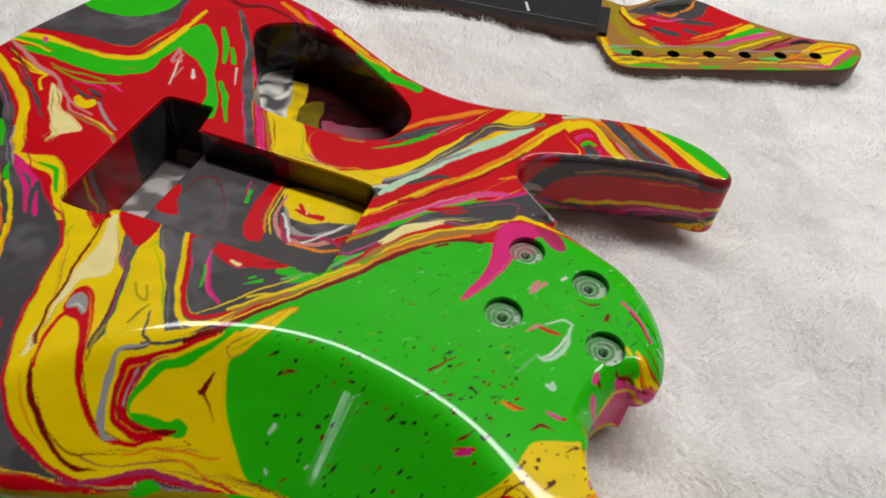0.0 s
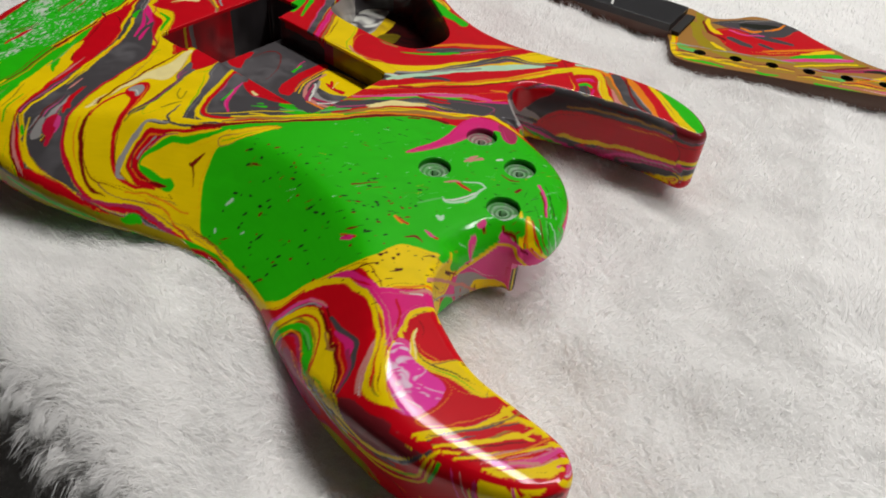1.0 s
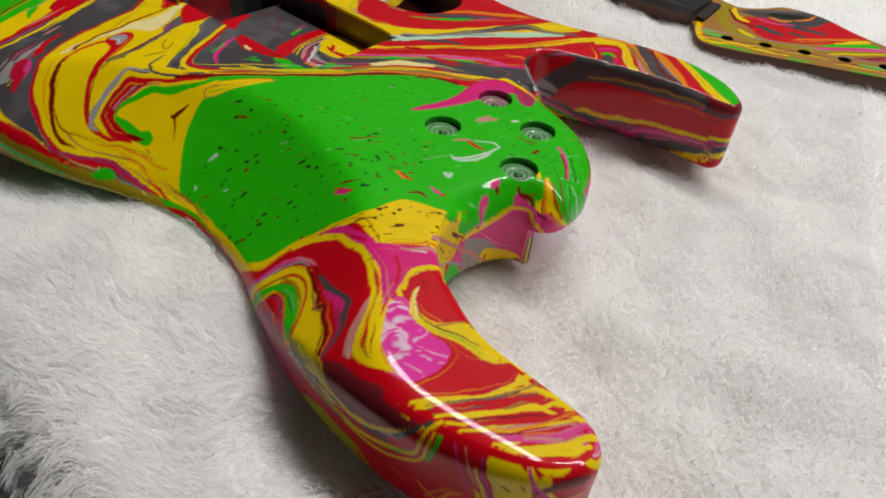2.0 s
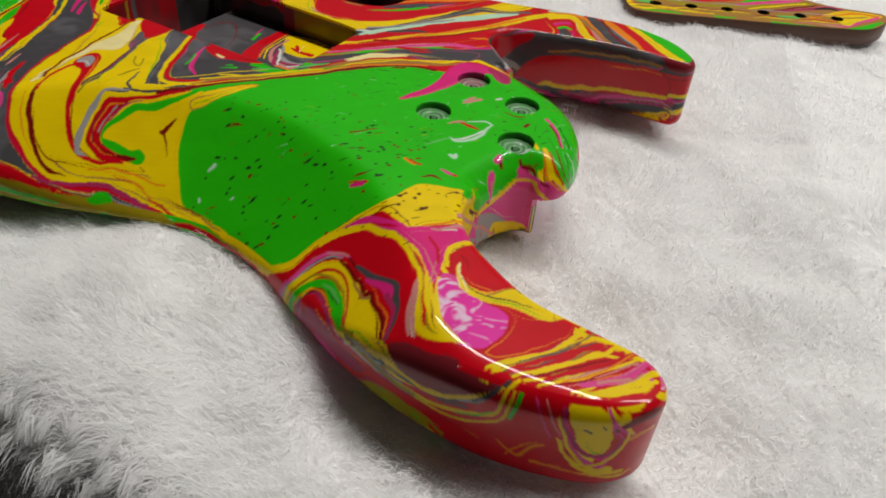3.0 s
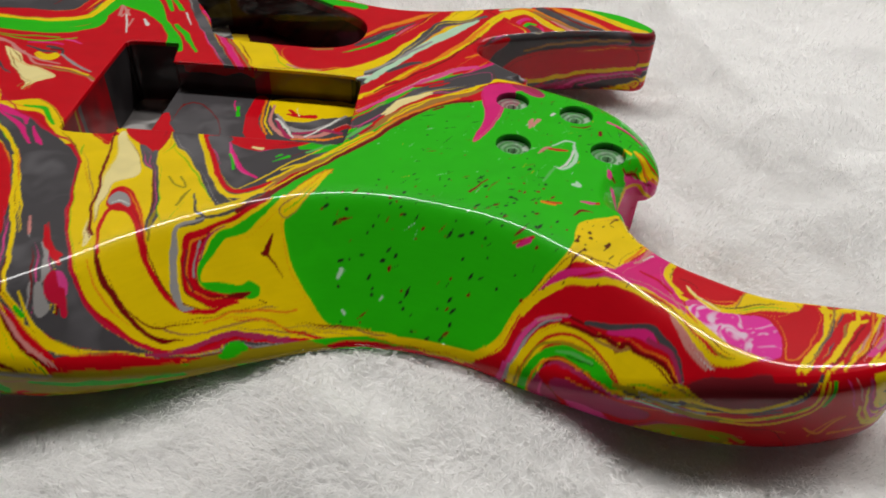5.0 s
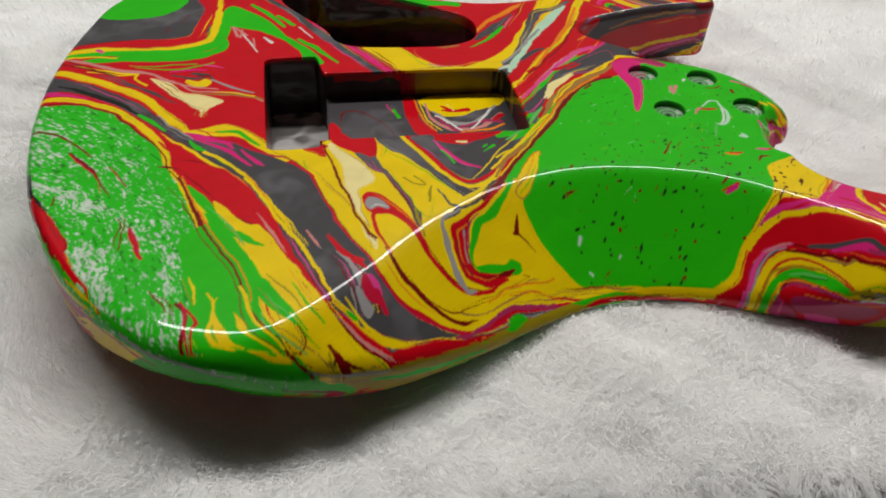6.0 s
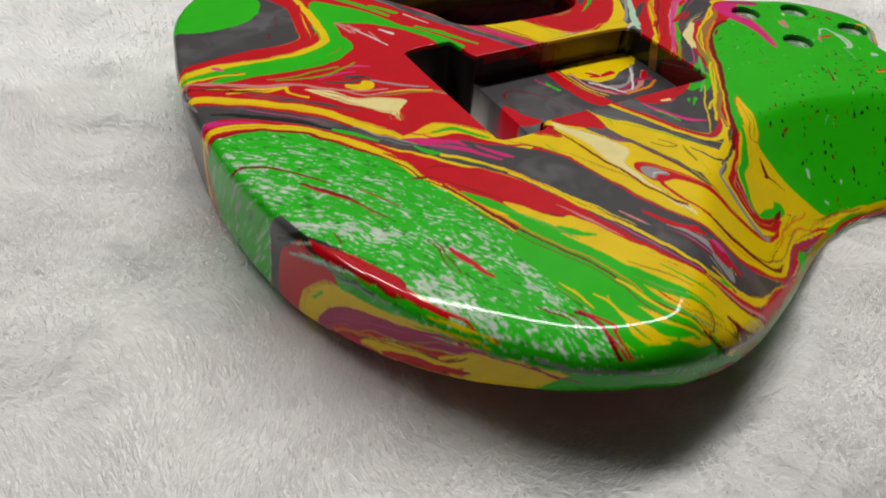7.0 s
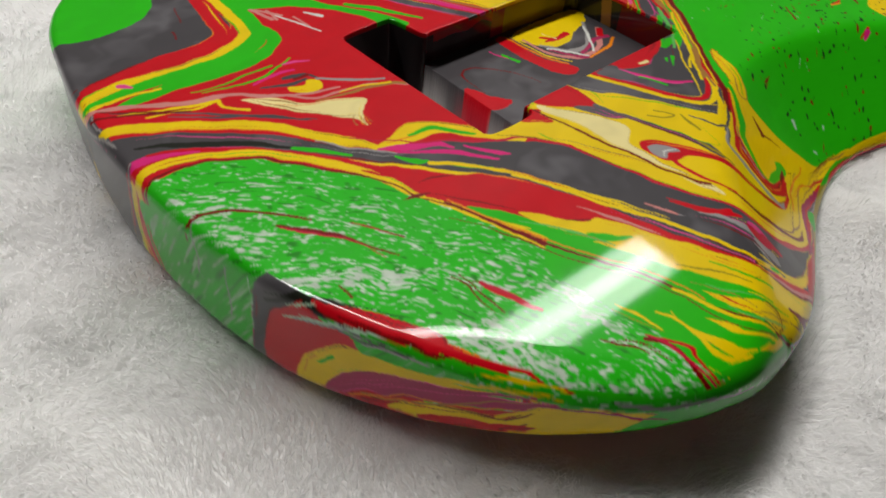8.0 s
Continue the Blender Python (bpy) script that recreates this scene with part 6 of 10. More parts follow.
TOP_STROKES.append(line("green", (-126.0, -73.1, 0.8), (-122.7, -86.9, 1.7), (-118.4, -95.6, 1.5), (-115.9, -100.5, 0.6)))
TOP_STROKES.append(line("green", (-124.7, -89.3, 0.6), (-120.8, -102.7, 1.5), (-115.0, -109.6, 1.3)))
TOP_STROKES.append(line("olive", (-115.0, -109.6, 0.9), (-109.1, -115.3, 1.6), (-105.0, -122.1, 1.3)))
TOP_STROKES.append(line("green", (-139.3, -108.4, 2.1), (-133.4, -114.2, 2.9), (-125.8, -118.3, 1.6)))
TOP_STROKES.append(line("green", (-126.9, -107.5, 1.6), (-126.6, -112.7, 1.9)))
TOP_STROKES.append(line("green", (-115.5, -73.4, 0.6), (-114.7, -80.3, 1.0)))
TOP_STROKES.append(line("grey", (-97.8, -69.3, 3.8), (-95.6, -83.6, 4.0), (-96.0, -98.5, 3.6), (-98.4, -109.2, 3.0)))
TOP_STROKES.append(line("red", (-93.8, -63.5, 0.6), (-92.5, -74.6, 1.5), (-90.4, -83.8, 2.8), (-87.7, -88.8, 1.3)))
TOP_STROKES.append(fill("rose", (-90.9, -93.3), (-87.5, -91.3), (-85.5, -95.2), (-86.2, -100.1), (-88.7, -101.1), (-90.2, -102.5), (-92.6, -100.5), (-93.1, -98.8)))
TOP_STROKES.append(line("dark_red", (-89.4, -101.6, 1.2), (-90.0, -106.1, 1.2)))
TOP_STROKES.append(line("rose", (-87.6, -100.3, 1.0), (-87.1, -106.4, 1.0)))
TOP_STROKES.append(line("blush", (-101.3, -60.9, 0.8), (-100.3, -68.4, 1.0)))
TOP_STROKES.append(line("yellow", (-101.4, -99.3, 0.7), (-98.9, -107.6, 1.4), (-93.9, -114.2, 2.0), (-88.9, -117.8, 1.6), (-79.6, -119.6, 0.9)))
TOP_STROKES.append(line("olive", (-90.3, -115.2, 0.9), (-83.1, -117.7, 0.7)))
TOP_STROKES.append(line("dash_green", (-102.8, -105.5, 1.0), (-100.9, -107.8, 1.1)))
# stripes between grey wedge and green
TOP_STROKES.append(fill("yellow", (22.9, -52.0), (16.0, -56.6), (6.6, -64.4), (-2.5, -69.6), (0.9, -73.2), (9.4, -66.9), (15.8, -61.0)))
TOP_STROKES.append(line("yellow", (-29.8, -67.2, 2.1), (-19.2, -64.6, 2.8), (-10.2, -60.2, 1.8)))
TOP_STROKES.append(line("tan", (-2.8, -53.1, 2.1), (13.2, -45.6, 2.9), (30.1, -37.6, 2.9), (45.9, -27.3, 2.8), (63.2, -15.3, 3.4), (85.5, -1.7, 4.0), (104.1, 1.9, 3.0)))
TOP_STROKES.append(line("dark_red", (-20.6, -69.5, 1.9), (-5.7, -62.0, 2.9), (11.4, -50.6, 3.0), (29.0, -40.6, 2.8), (44.2, -31.5, 2.5), (61.7, -18.8, 2.6), (83.3, -6.4, 2.7), (104.3, -4.4, 2.6)))
TOP_STROKES.append(line("yellow", (-5.4, -53.1, 1.4), (14.3, -42.2, 1.5), (33.1, -33.5, 1.1), (50.5, -23.4, 1.1)))
TOP_STROKES.append(line("yellow", (-4.8, -59.4, 0.9), (15.5, -46.8, 1.0), (37.7, -33.0, 1.1), (63.2, -15.3, 0.7)))
TOP_STROKES.append(line("orange", (34.2, -34.4, 1.0), (59.2, -17.4, 1.5), (75.9, -8.3, 1.7), (99.5, -0.5, 1.9)))
TOP_STROKES.append(line("cream", (55.6, -8.9, 1.1), (63.9, -2.8, 2.8), (74.5, 3.0, 3.1), (86.4, 7.4, 1.4)))
TOP_STROKES.append(line("red", (80.1, 15.7, 2.7), (94.7, 17.8, 2.8)))
TOP_STROKES.append(line("green", (12.9, -30.0, 2.8), (18.3, -30.8, 3.7), (21.7, -30.9, 1.8)))
TOP_STROKES.append(line("leaf_green", (14.3, -34.4, 1.2), (27.4, -29.6, 1.5), (40.6, -21.9, 2.6), (49.3, -15.4, 1.1)))
TOP_STROKES.append(line("green", (-0.9, -38.6, 0.8), (5.8, -36.5, 2.0)))
TOP_STROKES.append(line("pink", (-18.5, -24.7, 0.9), (-15.0, -41.0, 1.6), (-9.7, -49.9, 1.4)))
TOP_STROKES.append(line("red", (-17.1, -19.3, 3.2), (-7.9, -25.7, 4.2), (5.2, -28.0, 3.2), (17.0, -26.3, 1.8)))
TOP_STROKES.append(line("cream", (-9.1, -24.9, 1.8), (-5.1, -27.2, 1.8)))
TOP_STROKES.append(fill("red", (-91.6, -121.1), (-77.8, -119.3), (-62.6, -120.0), (-49.1, -121.2), (-59.8, -125.2), (-77.1, -126.0), (-87.9, -124.6)))
TOP_STROKES.append(line("mauve", (-60.6, -119.3, 1.4), (-49.4, -118.5, 1.7), (-38.1, -115.1, 1.5), (-27.4, -113.5, 1.5), (-17.8, -114.5, 1.3), (-6.7, -116.3, 1.1)))
TOP_STROKES.append(line("orange", (-31.5, -107.9, 0.5), (-21.8, -107.5, 0.6), (-11.9, -110.3, 1.0), (-4.3, -113.9, 0.5)))
SIDE_STROKES = []
# rear wall
SIDE_STROKES.append(fill("grey", (-149.9, 54.8), (-146.0, 35.6), (-99.4, 43.0), (-99.2, 16.3), (-110.3, -35.0), (-140.7, -32.8), (-165.2, -14.7)))
SIDE_STROKES.append(line("yellow", (-146.0, 11.9, 3.6), (-141.6, -3.2, 4.8), (-127.3, -25.0, 4.8)))
SIDE_STROKES.append(fill("red", (-91.9, 32.4), (-89.6, 21.8), (-76.4, 6.9), (-74.3, -10.4), (-94.7, -21.2), (-97.7, 2.5), (-97.2, 17.7)))
SIDE_STROKES.append(line("yellow", (-93.8, 36.4, 3.0), (-98.2, 15.6, 3.7), (-99.0, -11.3, 3.6)))
SIDE_STROKES.append(fill("fleck_green", (-89.9, 32.5), (-61.2, 33.9), (-27.2, 36.4), (-28.5, 20.2), (-37.3, -12.1), (-57.8, -16.2), (-80.8, -16.0), (-88.7, 0.3), (-92.1, 15.7)))
SIDE_STROKES.append(fill("grey", (-27.0, 37.9), (-10.7, 44.9), (-0.5, 43.6), (-16.2, 33.4), (-22.4, 24.8), (-28.0, -10.9), (-34.6, -13.1)))
SIDE_STROKES.append(fill("red", (-23.5, 24.0), (-16.1, 33.9), (-2.4, 45.0), (5.3, 39.4), (14.0, 34.8), (9.3, 22.4), (-3.9, 19.3), (-11.3, 6.2), (-14.8, -6.5), (-28.0, -10.9)))
SIDE_STROKES.append(fill("black", (-11.0, 40.8), (5.6, 47.3), (20.5, 42.0), (41.6, 41.6), (38.6, 36.0), (22.5, 35.1), (5.2, 36.7)))
SIDE_STROKES.append(fill("green", (-2.8, 38.3), (20.5, 39.4), (41.5, 42.9), (57.9, 42.9), (74.3, 39.4), (90.5, 38.6), (116.8, 36.7), (138.5, 37.2), (147.2, 13.2), (110.5, 28.0), (83.9, 32.1), (58.6, 37.2), (33.5, 33.2), (13.0, 34.8)))
SIDE_STROKES.append(fill("yellow", (-15.0, -8.4), (-11.0, 9.6), (-3.8, 21.4), (5.0, 29.1), (14.0, 31.2), (24.4, 33.5), (41.9, 37.7), (58.3, 39.8), (74.2, 40.0), (75.5, 33.4), (59.1, 33.9), (42.6, 29.6), (24.7, 21.5), (9.8, 16.8), (0.9, 5.7), (-4.2, -4.8)))
SIDE_STROKES.append(line("green", (-3.1, 15.4, 1.2), (2.6, 21.8, 1.6)))
SIDE_STROKES.append(fill("mauve", (-3.2, 1.1), (8.8, 17.6), (24.6, 25.6), (42.6, 29.6), (59.4, 31.8), (75.5, 33.4), (76.2, 29.8), (60.0, 26.7), (43.2, 22.2), (24.9, 15.5), (12.8, 10.5), (4.0, 1.5)))
SIDE_STROKES.append(fill("red", (4.0, 0.9), (12.8, 9.8), (24.9, 14.9), (43.2, 21.6), (60.1, 26.1), (72.7, 31.0), (60.6, 22.7), (43.5, 18.0), (32.5, 16.3), (23.1, 9.2), (14.9, 5.5)))
SIDE_STROKES.append(fill("yellow", (23.1, 8.6), (36.1, 19.1), (52.1, 21.9), (60.6, 22.7), (67.8, 30.8), (75.7, 32.3), (91.2, 35.8), (115.2, 25.1), (87.0, 17.7), (62.1, 11.2), (40.7, 6.7)))
SIDE_STROKES.append(fill("red", (33.0, 8.0), (43.8, 14.4), (57.8, 17.4), (69.4, 20.9), (61.6, 14.9), (47.8, 10.8)))
SIDE_STROKES.append(line("orange", (8.5, 5.5, 0.8), (28.7, 18.0, 0.8), (48.4, 23.1, 0.9), (63.2, 28.0, 0.6)))
SIDE_STROKES.append(line("dark_red", (60.7, 21.8, 0.8), (65.3, 25.1, 1.0), (69.5, 30.1, 0.7)))
SIDE_STROKES.append(line("red", (74.3, 39.4, 0.7), (88.5, 33.2, 1.0), (110.9, 26.6, 1.6), (132.4, 25.1, 2.0)))
SIDE_STROKES.append(line("black", (-23.4, 32.4, 1.8), (-11.1, 40.3, 2.3), (1.6, 46.2, 1.9)))
SIDE_STROKES.append(line("red", (0.5, 42.4, 4.1), (13.1, 46.4, 6.3), (24.9, 46.1, 6.5), (40.6, 45.6, 5.8), (56.4, 43.9, 4.2)))
SIDE_STROKES.append(line("mint", (-16.5, 30.1, 0.8), (-3.0, 35.5, 1.6), (13.0, 39.6, 2.2), (27.8, 40.4, 1.7)))
SIDE_STROKES.append(line("ash", (-11.8, 31.7, 0.9), (5.2, 36.7, 1.4), (20.6, 38.8, 1.1)))
# far horn inner wall
SIDE_STROKES.append(fill("grey", (884.0, 30.7), (906.4, 43.3), (941.3, 43.5), (995.1, 44.8), (1002.0, 1.2), (931.4, -8.6), (901.0, -7.7), (892.4, 11.3)))
SIDE_STROKES.append(fill("ash", (895.8, 1.6), (884.6, 15.0), (888.5, 24.9), (908.0, 34.4), (918.5, 35.4), (904.8, 22.7), (895.6, 13.9), (897.9, 6.2)))
SIDE_STROKES.append(fill("red", (893.7, 14.8), (903.4, 24.7), (919.3, 31.5), (944.2, 31.7), (971.8, 34.7), (997.3, 36.4), (998.9, 22.8), (983.0, 22.3), (958.2, 19.2), (934.1, 13.0), (912.4, 11.3), (898.0, 5.8)))
SIDE_STROKES.append(line("tan", (942.1, 40.1, 2.5), (963.9, 37.5, 2.9), (982.0, 36.9, 2.8), (996.5, 35.1, 1.4)))
SIDE_STROKES.append(line("dark_red", (936.3, 35.2, 1.5), (961.2, 34.6, 1.8), (992.6, 37.0, 1.4)))
SIDE_STROKES.append(line("yellow", (897.5, 2.4, 2.4), (916.1, 11.6, 4.7), (934.4, 11.9, 3.5), (954.8, 18.2, 2.2), (975.8, 21.2, 2.2), (999.1, 22.0, 2.2)))
SIDE_STROKES.append(fill("mauve", (918.4, -10.1), (925.4, 1.9), (936.1, 7.6), (936.9, 0.5), (931.1, -7.4)))
SIDE_STROKES.append(line("red", (929.0, 2.7, 1.5), (941.8, 11.3, 1.9), (955.4, 15.7, 1.1)))
SIDE_STROKES.append(fill("grey", (932.1, -2.9), (949.1, 11.6), (969.7, 16.9), (998.9, 18.5), (999.6, 13.9), (971.4, -2.2), (946.5, -8.4), (931.5, -9.0)))
SIDE_STROKES.append(line("pink", (942.0, 10.6, 1.5), (959.4, 14.5, 1.9), (984.5, 17.6, 1.5), (999.0, 19.3, 1.5)))
SIDE_STROKES.append(fill("green", (902.1, -3.2), (916.3, 6.8), (920.9, -9.3), (725.5, 73.4)))
SIDE_STROKES.append(fill("red", (948.4, -8.5), (971.4, -2.2), (999.5, 14.3), (1002.2, -0.5), (984.4, -6.8), (962.4, -11.0)))
SIDE_STROKES.append(fill("yellow", (965.0, -6.4), (987.7, 7.3), (999.2, 15.4), (1000.5, 9.1), (983.0, -2.1)))
# heel side
SIDE_STROKES.append(fill("green", (675.5, 41.2), (698.7, 50.0), (720.0, 52.6), (725.5, 34.8), (713.1, 38.1), (705.1, 40.6), (694.7, 37.0), (683.1, 35.8)))
SIDE_STROKES.append(fill("yellow", (668.3, 30.0), (673.9, 37.4), (686.0, 37.8), (700.6, 33.7), (708.8, 41.5), (715.8, 37.6), (702.4, 29.2), (687.2, 26.8), (678.9, 15.9), (671.5, 19.1)))
SIDE_STROKES.append(fill("rose", (678.3, 14.5), (689.6, 26.6), (704.2, 26.0), (713.7, 34.2), (718.6, 36.3), (730.4, 24.2), (930.4, -56.8), (726.3, 21.8), (713.1, 22.6), (714.7, 10.0), (702.8, 14.2), (693.6, 21.4), (688.5, 13.1), (688.0, 2.4), (682.8, 4.8)))
SIDE_STROKES.append(line("yellow", (714.6, 36.6, 1.1), (718.9, 31.0, 1.3), (723.0, 24.8, 1.3)))
SIDE_STROKES.append(fill("ash", (687.6, 22.2), (694.3, 20.2), (695.0, 2.1), (688.8, 4.0)))
SIDE_STROKES.append(fill("yellow", (693.8, 19.3), (702.7, 15.0), (713.6, 10.6), (714.0, 7.0), (700.9, 5.8), (700.5, -0.8), (695.8, 0.1)))
SIDE_STROKES.append(fill("black", (701.5, 5.7), (714.1, 6.3), (714.7, 1.5), (702.0, 0.8)))
SIDE_STROKES.append(fill("green", (673.8, -0.5), (676.6, 12.0), (683.9, 10.8), (688.2, 0.5), (684.0, -6.9)))
SIDE_STROKES.append(line("red", (691.2, 10.4, 0.9), (691.8, 4.1, 1.2)))
# horn outer wall and nose
SIDE_STROKES.append(fill("red", (389.2, -18.5), (389.9, 8.9), (399.6, 25.3), (413.5, 20.7), (428.7, 17.9), (446.0, 34.3), (473.4, 45.7), (501.6, 47.7), (529.8, 47.2), (489.4, -15.0), (444.2, -16.8), (412.6, -13.7)))
SIDE_STROKES.append(fill("maroon", (445.2, 33.2), (464.0, 44.5), (482.3, 44.8), (477.4, 34.2), (461.7, 29.0)))
SIDE_STROKES.append(line("ash", (414.0, 17.5, 3.0), (426.7, 15.7, 3.5), (440.2, 18.8, 3.3), (450.9, 20.2, 1.7)))
SIDE_STROKES.append(line("yellow", (413.8, 19.1, 2.0), (425.7, 22.0, 2.9), (439.0, 25.6, 4.0), (450.5, 22.4, 2.7), (462.5, 25.3, 2.5), (473.2, 31.3, 3.3), (481.1, 40.0, 2.6), (484.4, 48.5, 1.4)))
SIDE_STROKES.append(line("grey", (441.3, 24.8, 1.3), (456.7, 23.0, 1.6), (474.1, 27.6, 2.6), (483.0, 35.2, 2.2), (485.6, 44.3, 1.2)))
SIDE_STROKES.append(line("yellow", (439.9, 20.4, 1.4), (457.7, 18.6, 1.7), (475.4, 22.5, 2.0), (487.0, 28.1, 1.6), (490.0, 38.1, 1.5), (492.2, 46.8, 1.2)))
SIDE_STROKES.append(line("tan", (409.6, 10.5, 1.2), (425.4, 8.2, 1.1), (439.0, 12.6, 1.3), (451.6, 17.0, 1.0)))
SIDE_STROKES.append(line("pink", (404.6, 6.4, 4.2), (413.3, 2.5, 6.5), (421.5, 0.7, 4.0)))
SIDE_STROKES.append(line("dash_green", (424.4, -2.0, 2.2), (443.0, 3.1, 4.0), (458.7, 3.6, 4.3), (470.3, 0.3, 2.8)))
SIDE_STROKES.append(fill("yellow", (512.5, 37.1), (518.3, 43.9), (521.8, 28.8), (521.8, 16.2), (515.7, 21.2)))
SIDE_STROKES.append(line("black", (515.9, 31.0, 1.0), (518.2, 28.6, 1.0)))
SIDE_STROKES.append(line("pink", (508.7, 38.9, 1.1), (514.3, 24.9, 1.4), (523.8, 17.4, 1.5)))
SIDE_STROKES.append(line("yellow", (507.5, 35.6, 1.0), (513.0, 21.5, 1.4), (524.0, 11.0, 1.8), (532.8, 10.6, 1.7)))
SIDE_STROKES.append(line("yellow", (519.0, 39.6, 2.7), (525.6, 37.7, 2.2), (532.0, 31.0, 1.2)))
SIDE_STROKES.append(line("orange", (489.3, 16.5, 0.8), (496.9, 12.0, 1.5), (501.4, 17.9, 1.5), (505.0, 19.9, 1.2)))
SIDE_STROKES.append(line("orange", (501.6, 10.5, 1.1), (512.8, 9.6, 1.1), (528.0, 8.0, 1.5)))
SIDE_STROKES.append(line("yellow", (422.7, 26.0, 4.4), (431.9, 27.1, 4.6), (440.6, 28.7, 3.9), (447.3, 27.8, 3.2), (454.8, 27.2, 3.2), (463.7, 28.9, 2.9)))
SIDE_STROKES.append(line("grey", (418.8, 19.1, 1.8), (428.5, 19.2, 2.1), (440.1, 19.1, 1.7)))
SIDE_STROKES.append(line("mint", (422.4, 19.7, 1.1), (431.0, 18.5, 2.5), (440.3, 18.5, 1.4)))
SIDE_STROKES.append(line("dark_red", (444.8, 29.6, 1.3), (452.8, 26.8, 1.3), (460.1, 26.5, 1.3), (471.8, 29.0, 1.3), (482.4, 34.0, 1.0)))
SIDE_STROKES.append(line("ash", (474.1, 27.9, 1.6), (480.2, 31.1, 2.7), (483.0, 35.2, 1.9)))
SIDE_STROKES.append(fill("maroon", (446.9, 31.9), (457.5, 38.3), (470.4, 42.4), (480.6, 44.0), (478.7, 40.2), (472.5, 34.1), (461.4, 30.2), (453.4, 29.1)))
SIDE_STROKES.append(line("blush", (419.5, 5.5, 0.8), (428.5, 3.9, 1.1), (439.9, 7.7, 0.7), (450.5, 11.6, 0.7)))
SIDE_STROKES.append(line("orange", (420.4, 8.1, 0.8), (430.4, 7.6, 0.7), (441.6, 10.7, 0.7)))
SIDE_STROKES.append(line("rose", (405.4, 9.2, 3.2), (410.3, 5.2, 6.4), (417.4, 2.0, 5.6), (423.7, 2.5, 3.0)))
SIDE_STROKES.append(line("blush", (405.4, 9.2, 1.1), (407.4, 5.8, 2.2), (411.2, 1.9, 1.5)))
SIDE_STROKES.append(line("rose", (393.4, 2.6, 0.9), (391.8, 13.3, 0.8), (395.9, 21.4, 0.7)))
SIDE_STROKES.append(line("ash", (394.1, 4.3, 0.5), (394.3, 11.7, 0.5)))
SIDE_STROKES.append(line("yellow", (440.5, 4.3, 1.4), (451.6, 5.9, 2.2), (462.8, 4.7, 2.1), (471.2, 1.1, 1.3)))
SIDE_STROKES.append(fill("yellow", (510.5, 39.8), (514.1, 43.8), (520.4, 39.0), (524.9, 26.0), (522.8, 19.6), (518.1, 22.6), (513.0, 32.0)))
SIDE_STROKES.append(line("black", (515.9, 31.0, 1.0), (518.2, 28.6, 1.0)))
SIDE_STROKES.append(line("rose", (519.2, 39.2, 1.8), (524.2, 35.5, 1.8), (528.3, 29.7, 1.2)))
SIDE_STROKES.append(line("yellow", (522.8, 41.3, 1.8), (528.2, 36.3, 3.4), (528.2, 39.2, 2.6)))
SIDE_STROKES.append(line("rose", (509.8, 31.5, 0.8), (514.8, 21.3, 1.2), (524.2, 13.6, 2.3), (525.8, 18.5, 2.5)))
SIDE_STROKES.append(line("yellow", (509.7, 24.5, 0.8), (513.2, 16.0, 1.3), (521.7, 10.7, 2.6), (527.5, 12.1, 3.6)))
SIDE_STROKES.append(line("orange", (512.6, 17.9, 0.8), (519.2, 14.0, 1.5), (524.7, 15.2, 1.6)))
SIDE_STROKES.append(line("blush", (500.7, 44.5, 0.6), (504.8, 35.6, 0.8), (508.9, 27.0, 0.6)))
SIDE_STROKES.append(line("rose", (498.9, 41.2, 0.6), (502.9, 32.1, 0.8), (506.3, 25.3, 0.6)))
SIDE_STROKES.append(line("dash_green", (492.6, 29.4, 1.3), (494.5, 36.4, 1.7), (495.2, 43.4, 1.4)))
SIDE_STROKES.append(line("dark_red", (490.4, 28.0, 0.8), (492.6, 36.2, 0.7), (492.2, 43.6, 0.6)))
SIDE_STROKES.append(line("tan", (526.8, 47.2, 2.3), (533.6, 49.3, 2.8), (539.8, 48.8, 2.4)))
SIDE_STROKES.append(line("dark_red", (526.7, 33.4, 2.4), (533.6, 37.3, 4.0), (541.1, 37.4, 3.2)))
SIDE_STROKES.append(line("yellow", (510.9, 39.4, 2.3), (517.4, 32.6, 3.3), (521.9, 26.7, 2.0)))
SIDE_STROKES.append(line("yellow", (526.5, 42.3, 2.1), (531.4, 41.8, 3.8), (537.9, 43.6, 2.9)))
SIDE_STROKES.append(line("rose", (521.9, 42.8, 1.1), (525.5, 36.3, 1.4), (530.8, 30.8, 1.4)))
SIDE_STROKES.append(line("orange", (529.3, 28.0, 1.6), (535.7, 29.6, 2.2), (540.9, 29.4, 1.6)))
SIDE_STROKES.append(fill("green", (100.0, -8.0), (100.0, 30.0), (140.0, 32.0), (165.0, 22.0), (190.0, 16.0), (215.0, 12.0), (260.0, 9.0), (300.0, 8.0), (330.0, 8.0), (330.0, -8.0)))
SIDE_STROKES.append(line("yellow", (300.0, 9.0, 3.0), (330.0, 7.0, 4.0), (360.0, 8.0, 4.0)))
SIDE_STROKES.append(line("red", (300.0, 4.0, 2.0), (350.0, 3.0, 3.0), (380.0, 4.0, 3.0)))
SIDE_STROKES.append(fill("maroon", (985.0, 35.0), (1045.0, 35.0), (1045.0, 46.0), (985.0, 46.0)))
SIDE_STROKES.append(fill("grey", (985.0, 32.5), (1045.0, 32.5), (1045.0, 36.0), (985.0, 36.0)))
SIDE_STROKES.append(fill("red", (988.0, 21.0), (1045.0, 21.0), (1045.0, 33.0), (985.0, 33.0)))
SIDE_STROKES.append(line("yellow", (985.0, 21.5, 2.4), (1015.0, 20.5, 2.4), (1045.0, 20.0, 2.4)))
